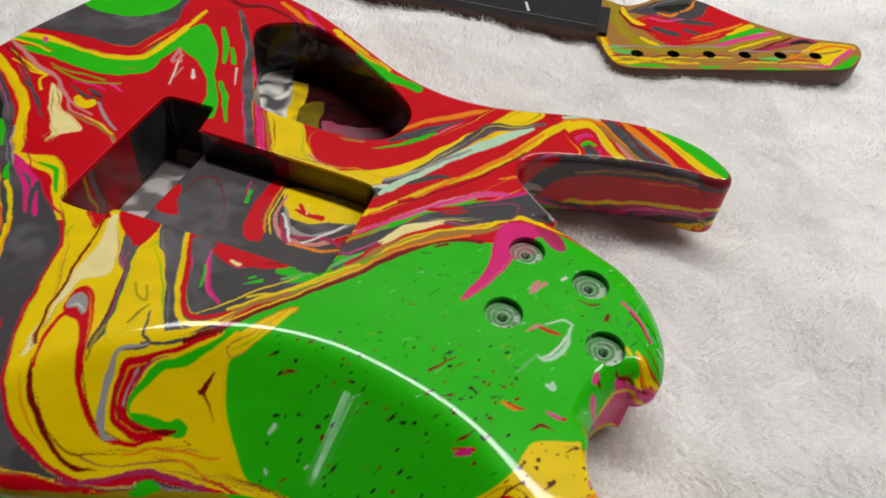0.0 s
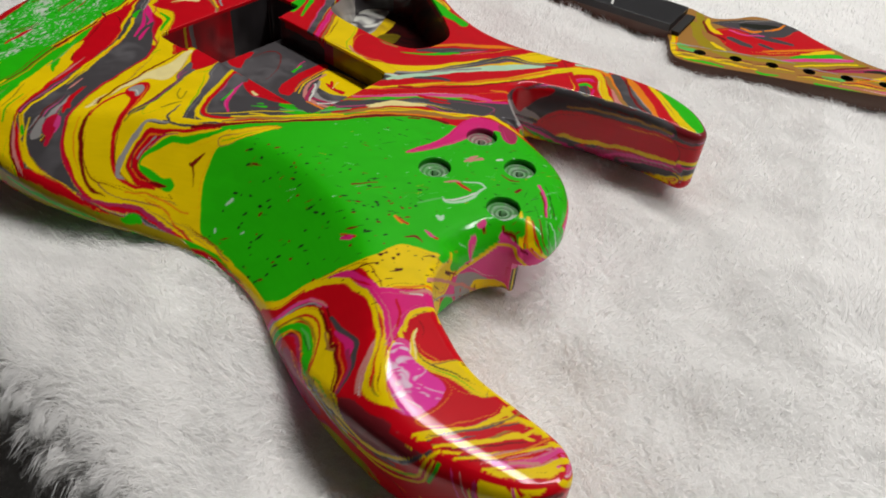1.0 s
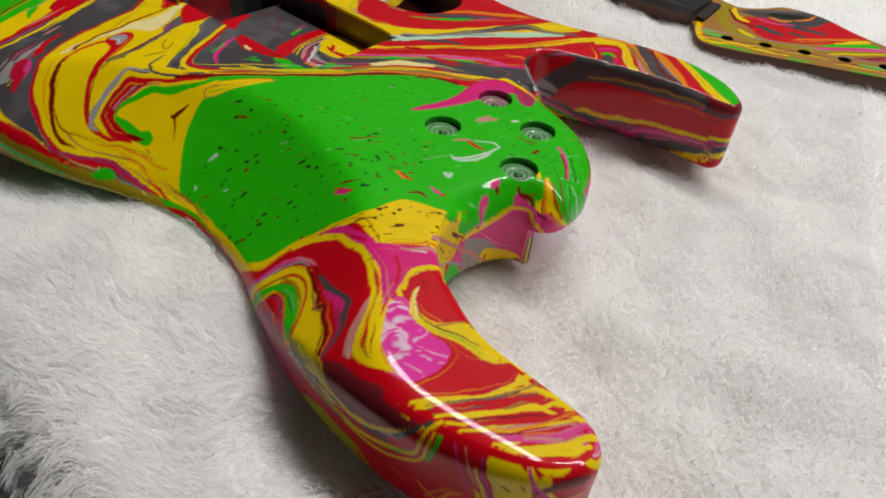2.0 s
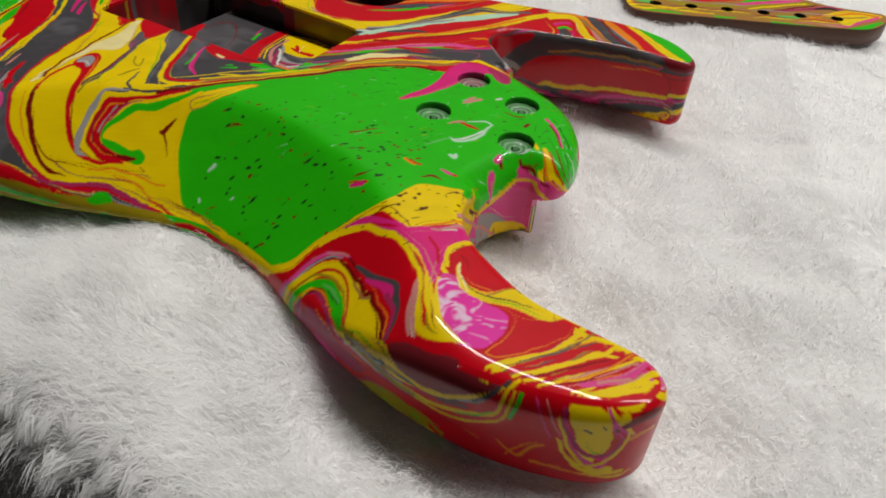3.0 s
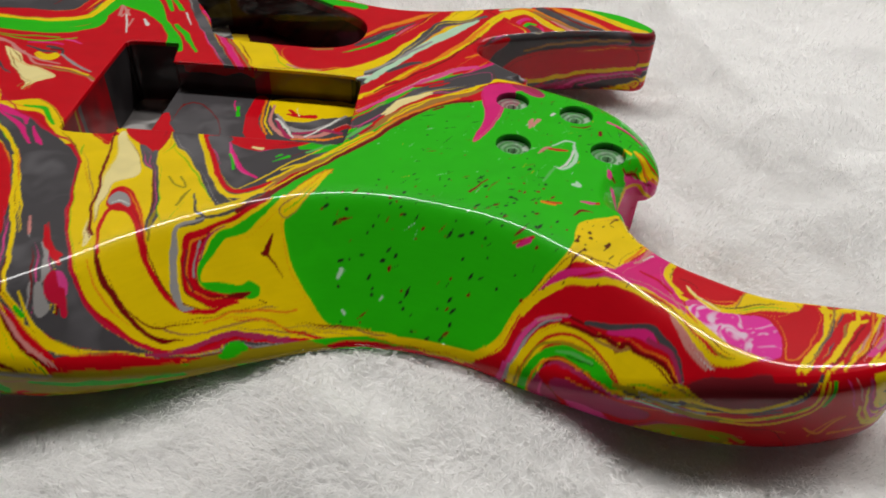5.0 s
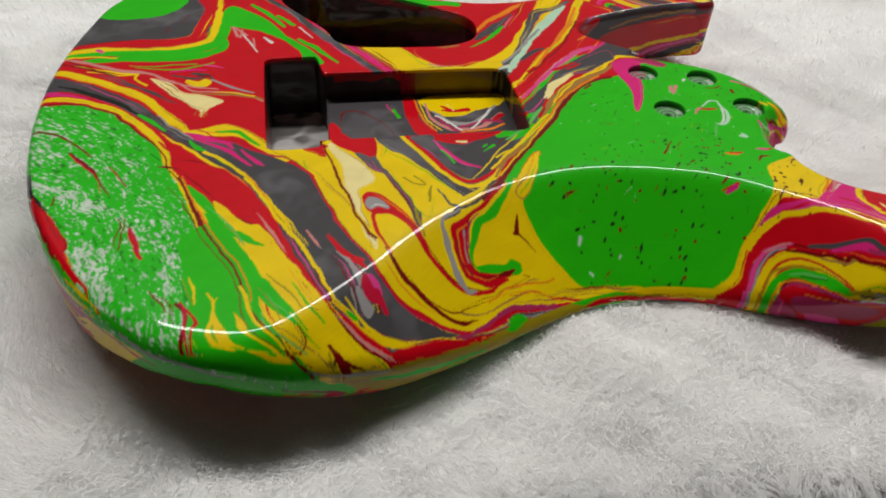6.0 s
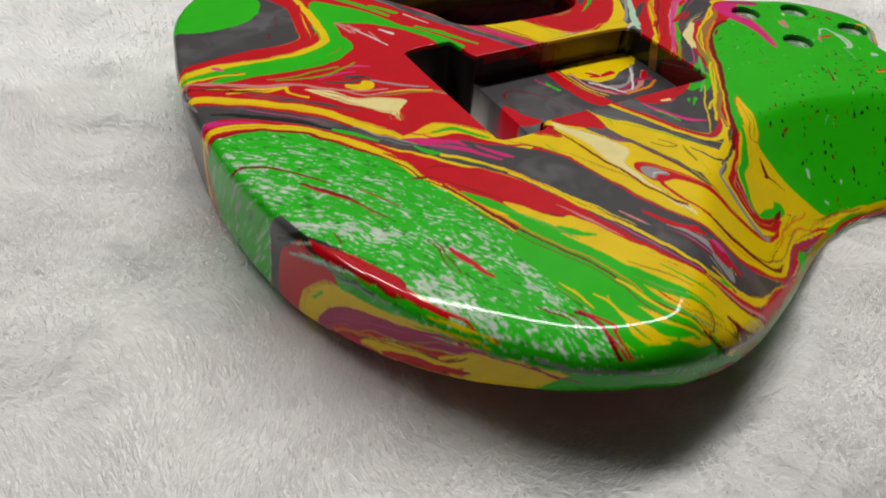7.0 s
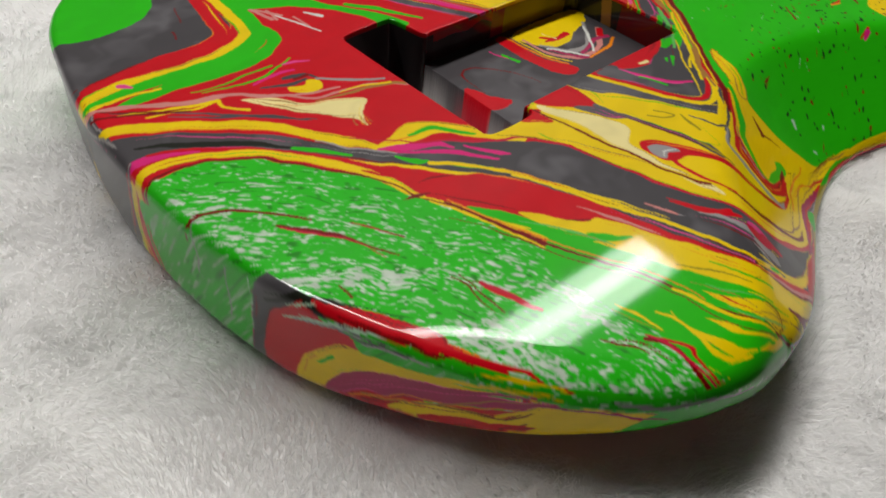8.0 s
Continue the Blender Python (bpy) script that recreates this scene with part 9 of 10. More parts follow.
TOP_STROKES.append(line("dark_red", (-169.8, -16.0, 0.7), (-170.6, -21.6, 0.9), (-173.8, -27.2, 0.9), (-175.4, -33.6, 0.5)))
TOP_STROKES.append(line("crimson", (-167.4, -24.0, 1.3), (-166.6, -29.6, 1.5), (-167.4, -36.8, 1.3), (-167.4, -44.8, 0.6)))
TOP_STROKES.append(line("crimson", (-160.2, -76.0, 1.1), (-159.4, -81.6, 1.7), (-161.0, -86.4, 1.5), (-162.6, -93.6, 1.2), (-162.8, -103.5, 0.6)))
SIDE_STROKES.append(line("crimson", (103.5, 58.2, 1.1), (110.5, 55.4, 1.7), (113.5, 50.9, 1.5), (118.0, 44.7, 1.2), (124.5, 37.0, 0.6)))
TOP_STROKES.append(line("dark_red", (-168.2, -66.4, 0.5), (-164.2, -73.6, 0.6), (-165.0, -81.6, 0.6), (-165.0, -85.6, 0.5)))
TOP_STROKES.append(line("dark_red", (-145.8, -2.4, 0.5), (-143.4, -14.4, 0.7), (-142.6, -28.8, 0.9), (-141.8, -42.4, 0.7), (-139.4, -55.2, 0.7), (-137.8, -68.8, 0.7), (-137.8, -80.0, 0.7), (-140.2, -91.2, 0.7), (-139.4, -103.2, 0.6), (-124.6, -118.9, 0.7)))
SIDE_STROKES.append(line("dark_red", (16.5, 98.7, 0.5), (32.0, 99.1, 0.7), (52.5, 95.6, 0.9), (74.5, 90.5, 0.7), (94.0, 87.0, 0.7), (122.0, 79.7, 0.7), (133.5, 70.2, 0.7), (138.5, 58.3, 0.7), (146.0, 45.2, 0.6), (166.0, 29.1, 0.7)))
TOP_STROKES.append(fill("green", (-129.0, -75.2), (-124.2, -87.2), (-122.6, -100.0), (-120.2, -108.0), (-127.4, -100.8), (-130.6, -90.4), (-133.0, -80.0)))
TOP_STROKES.append(fill("green", (-141.0, -76.8), (-142.6, -90.4), (-143.4, -100.8), (-134.6, -112.0), (-146.6, -105.6), (-148.2, -96.8), (-149.0, -88.0), (-146.6, -80.8)))
TOP_STROKES.append(line("yellow", (-136.2, -77.6, 1.1), (-137.0, -88.8, 1.8), (-137.0, -99.2, 1.5), (-131.4, -110.4, 1.1)))
TOP_STROKES.append(line("yellow", (-149.0, -76.0, 0.9), (-148.2, -82.4, 1.3), (-150.6, -88.8, 1.5), (-154.6, -95.2, 2.1), (-153.8, -101.6, 1.9), (-148.2, -106.4, 1.1)))
TOP_STROKES.append(line("yellow", (-153.0, -64.0, 0.7), (-153.0, -71.2, 1.3), (-154.6, -79.2, 0.9)))
TOP_STROKES.append(line("tan", (-130.6, -81.6, 0.5), (-128.2, -92.0, 0.7), (-129.0, -103.2, 0.5)))
TOP_STROKES.append(line("olive", (-125.0, -76.0, 0.7), (-121.0, -88.0, 0.9), (-118.6, -99.2, 0.7)))
TOP_STROKES.append(line("leaf_green", (-133.8, -95.2, 0.7), (-133.0, -104.0, 0.9), (-123.4, -114.4, 0.7)))
TOP_STROKES.append(line("leaf_green", (-128.2, -86.4, 0.7), (-126.6, -96.8, 0.9), (-123.4, -104.0, 0.5)))
TOP_STROKES.append(line("yellow", (-124.2, -100.0, 0.7), (-120.2, -110.4, 0.9), (-117.0, -117.6, 0.7)))
TOP_STROKES.append(line("tan", (-132.2, -102.4, 0.5), (-121.8, -113.6, 0.7), (-117.1, -121.9, 0.5)))
SIDE_STROKES.append(line("tan", (153.5, 45.7, 0.5), (167.5, 35.1, 0.7), (174.0, 27.8, 0.5)))
TOP_STROKES.append(line("leaf_green", (-134.6, -23.2, 0.7), (-129.8, -37.6, 1.2), (-128.2, -49.6, 1.2), (-127.4, -55.2, 0.7)))
TOP_STROKES.append(line("green", (-136.2, -12.8, 1.0), (-135.4, -25.6, 1.7), (-134.6, -40.0, 1.2)))
TOP_STROKES.append(line("olive", (-131.4, -38.4, 0.5), (-128.2, -47.2, 0.7), (-129.0, -53.6, 0.5)))
SIDE_STROKES.append(line("tan", (-145.5, 23.8, 0.8), (-144.0, 10.4, 0.9), (-133.0, 3.9, 0.9), (-118.0, -0.3, 0.6)))
SIDE_STROKES.append(line("yellow", (-91.5, 37.9, 1.0), (-96.5, 21.1, 1.0), (-97.0, 7.7, 1.1), (-91.5, -1.5, 0.8)))
SIDE_STROKES.append(line("red", (-90.0, 20.3, 1.0), (-89.0, 9.4, 1.6), (-84.0, -1.5, 1.6), (-75.5, -1.5, 0.8)))
SIDE_STROKES.append(line("tan", (-97.0, 37.0, 0.5), (-104.0, 18.6, 0.8), (-107.0, -1.5, 0.8)))
SIDE_STROKES.append(line("red", (-98.0, 38.7, 0.7), (-100.0, 27.0, 1.0), (-104.5, 9.4, 1.1)))
SIDE_STROKES.append(line("ash", (-59.5, 41.1, 0.7), (-56.0, 33.7, 0.9), (-58.0, 21.1, 0.7)))
SIDE_STROKES.append(line("ash", (-42.0, 35.3, 0.7), (-42.0, 21.9, 0.9), (-43.0, 9.4, 0.7)))
SIDE_STROKES.append(line("mint", (-30.0, 37.9, 0.5), (-30.5, 24.4, 0.7), (-32.0, 11.9, 0.5)))
SIDE_STROKES.append(fill("olive", (181.5, 22.9), (197.5, 19.1), (216.5, 15.5), (234.5, 11.7), (257.5, 5.6), (262.5, 1.9), (240.5, 3.0), (218.5, 5.2), (204.0, 3.5), (180.5, 16.0)))
SIDE_STROKES.append(line("ash", (165.5, 27.2, 1.1), (182.0, 21.8, 1.6), (197.5, 18.1, 1.1)))
SIDE_STROKES.append(line("green", (190.0, 16.0, 1.6), (205.0, 12.0, 2.6), (220.0, 9.0, 2.6), (243.0, 5.5, 1.6)))
SIDE_STROKES.append(line("maroon", (156.5, 20.7, 0.8), (172.5, 15.0, 1.4), (194.0, 4.7, 1.4), (209.5, 4.3, 0.9)))
SIDE_STROKES.append(line("tan", (168.5, 22.8, 0.5), (182.5, 18.0, 1.1), (194.5, 16.7, 0.6)))
FLOOR_STROKES = []
FLOOR_STROKES.append(fill("red", (-3.0, 47.6), (3.5, 44.3), (-3.6, 24.2), (-2.4, 4.1), (-11.4, 6.0), (-10.6, 26.4)))
FLOOR_STROKES.append(line("orange", (2.6, 44.6, 1.2), (-2.1, 23.7, 1.5), (-1.6, 9.3, 1.3)))
FLOOR_STROKES.append(line("yellow", (5.0, 43.9, 0.9), (-0.2, 23.1, 1.2), (1.2, 8.5, 1.0)))
FLOOR_STROKES.append(fill("yellow", (7.9, 43.0), (52.7, 29.0), (47.3, 18.8), (32.3, 18.1), (16.2, 17.3), (7.2, 23.7)))
FLOOR_STROKES.append(line("red", (12.6, 26.2, 2.2), (17.9, 22.7, 3.4), (25.3, 20.9, 2.3)))
FLOOR_STROKES.append(line("blush", (6.0, 36.1, 1.5), (2.2, 20.6, 2.0), (8.4, 7.3, 3.5), (23.8, 2.3, 3.0), (40.8, 10.1, 2.2)))
FLOOR_STROKES.append(line("ash", (6.5, 26.9, 1.6), (11.4, 11.9, 3.0), (26.0, 9.0, 2.5), (42.2, 18.6, 1.7)))
FLOOR_STROKES.append(line("mauve", (13.1, 7.4, 2.1), (28.3, 6.5, 2.7), (36.5, 2.8, 2.7)))
FLOOR_STROKES.append(line("dark_red", (-48.2, 31.0, 0.6), (-42.8, 44.3, 0.8), (-34.7, 47.7, 1.1), (-27.4, 38.8, 0.8), (-24.0, 21.0, 0.6), (-24.2, 13.9, 0.6)))
FLOOR_STROKES.append(line("green", (-12.7, 38.9, 1.8), (-14.2, 30.5, 2.1)))
FLOOR_STROKES.append(line("pink", (-14.2, 45.5, 1.0), (-14.2, 36.4, 0.9)))
FLOOR_STROKES.append(fill("red", (-58.3, 22.2), (-53.8, 37.3), (-49.4, 40.5), (-48.4, 29.9), (-46.3, 18.3)))
FLOOR_STROKES.append(line("mauve", (5.0, 21.5, 1.5), (9.5, 5.8, 2.4), (12.7, 1.4, 1.8)))
FLOOR_STROKES.append(line("white", (5.4, 23.1, 1.3), (10.0, 12.4, 1.6), (12.0, 3.9, 1.1)))
FLOOR_STROKES.append(line("white", (17.9, 3.1, 1.3), (29.4, 9.6, 1.6), (38.3, 16.8, 1.2)))
FLOOR_STROKES.append(line("red", (35.1, 6.1, 3.5), (40.2, 8.5, 3.5)))
FLOOR_STROKES.append(line("red", (13.9, 30.6, 1.9), (18.0, 23.2, 2.7), (25.3, 20.9, 4.0)))
FLOOR_STROKES.append(line("cream", (17.9, 31.1, 0.7), (18.0, 23.2, 1.0)))
FLOOR_STROKES.append(line("orange", (11.3, 1.9, 1.6), (25.6, -1.6, 2.1), (37.0, -0.2, 1.5)))
# -- end strokes


def spatter(count, lo, hi, turn, length, width, colours, seed):
    """Short dashes strewn over a rectangle of the plan."""
    rng = np.random.RandomState(seed)
    out = []
    for _ in range(count):
        x, y = rng.uniform(lo[0], hi[0]), rng.uniform(lo[1], hi[1])
        a = math.radians(turn + rng.normal(0, 22))
        h = rng.gamma(2.0, length / 2) / 2
        w = width * rng.uniform(0.5, 1.5)
        c = colours[rng.randint(len(colours))]
        out.append(line(c, (x - h * math.cos(a), y - h * math.sin(a), w * 0.5), (x, y, w), (x + h * math.cos(a) + 0.01, y + h * math.sin(a), w * 0.4)))
    return out


def trimmed(strokes, seed):
    """Strokes with thin broken filaments of other colours drawn along the edges of the larger pools and streaks."""
    rng = np.random.RandomState(seed)
    trims = dict(grey=("rose", "dark_red", "ash", "yellow"), yellow=("orange", "dark_red", "red", "dash_green", "tan"), red=("orange", "yellow", "dark_red", "dark_red"),
                 cream=("orange", "tan", "yellow"), rose=("red", "blush", "white"), pink=("red", "blush"), mauve=("grey", "rose"), dark_red=("rose", "red"))
    out = []
    for colour, c, half in strokes:
        out.append((colour, c, half))
        name = NAMES[colour]
        if name not in trims or len(c) < 40 or (half is not None and half.max() < 1.6):
            continue
        if half is None:
            sides = ((c, outward(c)),)
        else:
            t = np.gradient(c, axis=0)
            n = np.stack((t[:, 1], -t[:, 0]), 1) / np.maximum(np.hypot(t[:, 0], t[:, 1]), 1e-6)[:, None]
            sides = ((c + n * half[:, None], n), (c - n * half[:, None], -n))
        for edge, n in sides:
            for reach, share in (((-1.0, 0.5), 0.75), ((-3.6, -0.8), 0.5)):
                at = int(rng.uniform(0, 30))
                while at < len(edge) - 12:
                    m = int(rng.uniform(25, 110))
                    k = slice(at, min(at + m, len(edge)))
                    size = len(edge[k])
                    if rng.rand() < share and size > 10:
                        inset = np.linspace(rng.uniform(*reach), rng.uniform(*reach), size)
                        if half is not None:
                            inset = np.maximum(inset, -half[k] * 0.9)
                        w = np.sin(np.linspace(0.1, math.pi - 0.1, size)) * rng.uniform(0.18, 0.48)
                        out.append((NAMES.index(trims[name][rng.randint(len(trims[name]))]), edge[k] + n[k] * inset[:, None], w))
                    at += m
    return out


def wobble(x, y, seed, size, amount):
    return (hash_noise(x / size, y / size, seed) - 0.5) * 2 * amount


def poured(strokes, x, y, ident):
    """Lay strokes over the colours ident of the points x, y."""
    u = x + wobble(x, y, 11, 7.0, 0.7) + wobble(x, y, 12, 2.0, 0.18)
    v = y + wobble(x, y, 13, 7.0, 0.7) + wobble(x, y, 14, 2.0, 0.18)
    step = 4.0
    ox, oy = u.min() - 1, v.min() - 1
    wide = int((u.max() - ox) / step) + 2
    tall = int((v.max() - oy) / step) + 2
    cell = ((v - oy) / step).astype(int) * wide + ((u - ox) / step).astype(int)
    order = np.argsort(cell, kind="stable")
    starts = np.searchsorted(cell[order], np.arange(wide * tall + 1))
    for colour, c, half in strokes:
        if half is None:
            lo, hi = c.min(0), c.max(0)
            r0, r1 = max(0, int((lo[1] - oy) / step)), min(tall - 1, int((hi[1] - oy) / step))
            if r1 < r0:
                continue
            k = order[starts[r0 * wide]:starts[(r1 + 1) * wide]]
            k = k[inside(c, u[k], v[k])]
            ident[k] = colour
            continue
        n = int(half.max() / step) + 1
        touched = set()
        for a, b in c[::3]:
            i, j = int((a - ox) // step), int((b - oy) // step)
            touched.update((j + q) * wide + i + p for p in range(-n, n + 1) for q in range(-n, n + 1) if 0 <= i + p < wide and 0 <= j + q < tall)
        if not touched:
            continue
        k = np.concatenate([order[starts[t]:starts[t + 1]] for t in touched])
        best = np.full(len(k), 1e9)
        for (a, b), h in zip(c, half):
            best = np.minimum(best, (u[k] - a) ** 2 + (v[k] - b) ** 2 - h * h)
        ident[k[best < 0]] = colour
    return ident


def softly(paint, x, y):
    """Colours averaged over four points round each place, so that edges between colours are smooth."""
    d = 0.3 * H
    return sum(paint(x + a, y + b) for a, b in ((d, d * 0.4), (-d, -d * 0.4), (-d * 0.4, d), (d * 0.4, -d))) / 4


def flecks(x, y, ident, amount=1.0):
    """Fine spatter inside the pools that carry it."""
    c = TABLE[ident].copy()
    a, b = np.arctan2(y + 65, x + 415) * 240, np.hypot(x + 415, y + 65)
    b = b + wobble(a, b, 20, 11.0, 2.0)
    a = a + wobble(a, b, 27, 4.0, 1.2)
    n = hash_noise(a / 3.0, b / 0.9, 21) * 0.42 + hash_noise(a / 1.7, b / 0.65, 22) * 0.34 + hash_noise(a / 0.9, b / 0.5, 26) * 0.24
    patch = hash_noise(a / 16, b / 7, 23)
    thick = np.clip(np.clip((305 - b) / 80, 0, 1) * (0.15 + 1.25 * patch), 0, 1) * amount
    fleck = ident == NAMES.index("fleck_green")
    mix = np.clip((n - 0.69 + 0.34 * thick) / 0.20, 0, 1) * fleck * (0.45 + 0.55 * amount)
    pale = np.array((0.66, 0.76, 0.62)) * (0.75 + 0.35 * hash_noise(a / 3, b / 1.5, 24))[:, None]
    c = c * (1 - mix[:, None]) + pale * mix[:, None]
    dark = np.clip((hash_noise(a / 3.4, b / 0.9, 25) - 0.80) / 0.12, 0, 1) * fleck * (1 - mix) * 0.75
    c = c * (1 - dark[:, None]) + np.array((0.012, 0.15, 0.008)) * dark[:, None]
    p, q = x + wobble(x, y, 61, 6.0, 4.0), y + wobble(x, y, 62, 6.0, 4.0)
    m = hash_noise(p / 6.5, q / 3.6, 63) * 0.55 + hash_noise(p / 2.2, q / 1.4, 64) * 0.45 - 0.36 + 0.010 * (140 - x) + 0.006 * (y + 178)
    m = np.clip(m / 0.16, 0, 1) * (ident == NAMES.index("marble_pink"))
    c = c * (1 - m[:, None]) + np.array((0.84, 0.58, 0.72)) * m[:, None]
    cloud = np.clip((hash_noise(p / 26, q / 19, 65) * 0.7 + hash_noise(p / 8, q / 6, 66) * 0.3 - 0.5) / 0.3, 0, 1) * (ident == NAMES.index("grey"))
    c = c * (1 - 0.55 * cloud[:, None]) + np.array((0.19, 0.18, 0.19)) * 0.55 * cloud[:, None]
    veil = 0.95 + 0.10 * hash_noise(p / 14, q / 6, 67)
    c = c * veil[:, None]
    e, f = x * 0.85 + y * 0.53, -x * 0.53 + y * 0.85
    patch = (ident == NAMES.index("yellow")) & (x > 95) & (x < 150) & (y < -98) & (y > -150)
    c[patch & (hash_noise(e / 2.6, f / 1.1, 29) > 0.86)] = (0.10, 0.012, 0.004)
    return c


TOP_STROKES = trimmed(TOP_STROKES, 91)
SIDE_STROKES = trimmed(SIDE_STROKES, 92)
DASHES = (spatter(190, (40, -95), (188, -5), 28, 2.6, 0.65, ("dark_red", "black", "black", "dark_red", "mint", "black"), 41)
          + spatter(170, (15, -140), (118, -62), 20, 1.6, 1.15, ("black", "dark_red", "black"), 42)
          + spatter(70, (98, -82), (188, 2), 65, 5.0, 0.5, ("mint", "black", "leaf_green", "leaf_green"), 43)
          + spatter(60, (40, -95), (188, 0), 28, 2.2, 0.5, ("orange", "leaf_green", "dark_red"), 44))


def paint_top(x, y):
    """The colours poured over the back, with dashes in the plain green alone."""
    ident = poured(TOP_STROKES, x, y, np.zeros(len(x), int))
    return np.where(ident == NAMES.index("dash_green"), poured(DASHES, x, y, ident.copy()), ident)


def paint_at(x, y):
    return flecks(x, y, paint_top(x, y))


def paint_floor(x, y):
    return flecks(x, y, poured(FLOOR_STROKES, x, y, np.full(len(x), NAMES.index("grey"))))


ROUNDABOUT = np.hypot(*np.diff(np.vstack((OUTLINE, OUTLINE[:1])), axis=0).T).sum()


GX, GY = np.meshgrid(np.arange(-212, 256, H), np.arange(-222, 242, H))


def sdf(poly, reach):
    """Signed distance (out: plus) and outward normal near a closed line, on the grid."""
    D, I = np.full(GX.shape, 1e6), np.zeros(GX.shape, int)
    w = int(reach / H) + 2
    for i, (a, b) in enumerate(poly):
        c, r = int((a - GX[0, 0]) / H), int((b - GY[0, 0]) / H)
        s = (slice(max(0, r - w), r + w + 2), slice(max(0, c - w), c + w + 2))
        e = (GX[s] - a) ** 2 + (GY[s] - b) ** 2
        m = e < D[s]
        D[s][m], I[s][m] = e[m], i
    D = np.sqrt(D)
    ins = inside(poly, GX, GY)
    q = poly[I]
    n = np.stack((GX - q[..., 0], GY - q[..., 1]), -1) / np.maximum(D, 1e-6)[..., None]
    t = np.roll(poly, -1, 0) - np.roll(poly, 1, 0)
    out = np.stack((t[:, 1], -t[:, 0]), -1) / np.hypot(t[:, 0], t[:, 1])[:, None]
    area = np.sum(poly[:, 0] * np.roll(poly[:, 1], -1) - np.roll(poly[:, 0], -1) * poly[:, 1])
    out = out * np.sign(area)
    n = np.where(ins[..., None], -n, n)
    n = np.where((D < 0.3 * H)[..., None], out[I], n)
    return np.where(ins, -D, D), n, I


def region(limits):
    """Grid cells where every limit (values, normals) is below zero, their rim snapped to zero.
    Returns plan points, quads, rim edges, and for each point the rim it lies on (-1: none) and its normal."""
    top = np.max([v for v, _ in limits], 0)
    ok = top < -0.30 * H
    cell = ok[:-1, :-1] & ok[1:, :-1] & ok[:-1, 1:] & ok[1:, 1:]
    ids = np.arange(GX.size).reshape(GX.shape)
    q = np.stack((ids[:-1, :-1], ids[:-1, 1:], ids[1:, 1:], ids[1:, :-1]), -1)[cell]
    used, inv = np.unique(q, return_inverse=True)
    q = inv.reshape(q.shape)
    p = np.c_[GX.ravel()[used], GY.ravel()[used]]
    e = np.vstack([q[:, [i, (i + 1) % 4]] for i in range(4)])
    key = np.sort(e, 1)
    _, first, count = np.unique(key[:, 0].astype(np.int64) * len(p) + key[:, 1], return_index=True, return_counts=True)
    rim = e[first[count == 1]]
    on = np.full(len(p), -1)
    normal = np.zeros((len(p), 2))
    vals = np.stack([v.ravel()[used] for v, _ in limits], -1)
    k = np.unique(rim)
    which = vals[k].argmax(1)
    on[k] = which
    for j, (v, n) in enumerate(limits):
        kj = k[which == j]
        nj = n.reshape(-1, 2)[used][kj]
        normal[kj] = nj
        p[kj] -= vals[kj, j][:, None] * nj
    return p, q, rim, on, normal


BOLTS = ((126.5, -8.5), (154.5, -28), (113, -47), (156, -63.5))
SPRING = spline([(-68, 93), (-64, 94.5), (-44, 88.5), (-40.5, 85), (-43, 70), (-42, 66), (-38, 64.5), (13, 46), (45, 33.5), (51, 28), (50.5, 20), (35, -24), (30, -29.5), (24, -28.5),
                 (-31, -9), (-67, 3.5), (-70, 2.5), (-74, 0), (-90, 5), (-95.5, 9), (-94, 16), (-81, 57), (-70, 90)], step=0.4)
CONTROL = spline([(-11, 88), (-21, 100), (-22, 120), (-31, 160), (-28, 176), (-12, 182), (5, 180), (22, 165), (40, 142), (58, 117), (68, 98), (66, 82), (56, 70),
                  (40, 68), (18, 75)], step=0.4)
rings = [spline([(x + 8.6 * math.cos(a * math.pi / 4), y + 8.6 * math.sin(a * math.pi / 4)) for a in range(8)], step=0.4) for x, y in BOLTS]
holes = [(SPRING, LIP), (CONTROL, LIP)] + [(r, 0.5) for r in rings]

out_sd, out_n, _ = sdf(OUTLINE, ROUND + 4)
hole_sd = [sdf(line, 4) for line, _ in holes]
limits = [(out_sd + ROUND, out_n)] + [(lip - sd, -n) for (sd, n, _), (_, lip) in zip(hole_sd, holes)]
plan, faces, rim, on, normal = region(limits)
height = top_of(plan[:, 0], plan[:, 1])

guitar = new("electric_guitar")
tagged(guitar, "bare electric guitar body with marbled paint, face down on white fur", "guitar")


def strip(rows, first):
    """Quads between rows of closed loops of equal length, numbered from first."""
    n, out = len(rows[0]), []
    i = np.arange(n)
    j = (i + 1) % n
    for r in range(len(rows) - 1):
        a, b = first + r * n, first + (r + 1) * n
        out.append(np.c_[a + i, b + i, b + j, a + j])
    return np.vstack(out)


# outer wall: rounded edge, upright side, rounded lower edge, undercut for the neck pocket
out_n1 = outward(OUTLINE)
side_s = np.arange(len(OUTLINE)) * ROUNDABOUT / len(OUTLINE)
side_s = side_s + np.interp(side_s, (600, 890, 1100, 1150), (0.5, 1.5, 1.5, 0))
side_s = np.where(side_s > 1200, side_s - ROUNDABOUT, side_s)
inset = OUTLINE - out_n1 * ROUND
edge_z, z0 = top_of(*OUTLINE.T), top_of(*inset.T)
rv = np.minimum(ROUND, edge_z * 0.45)
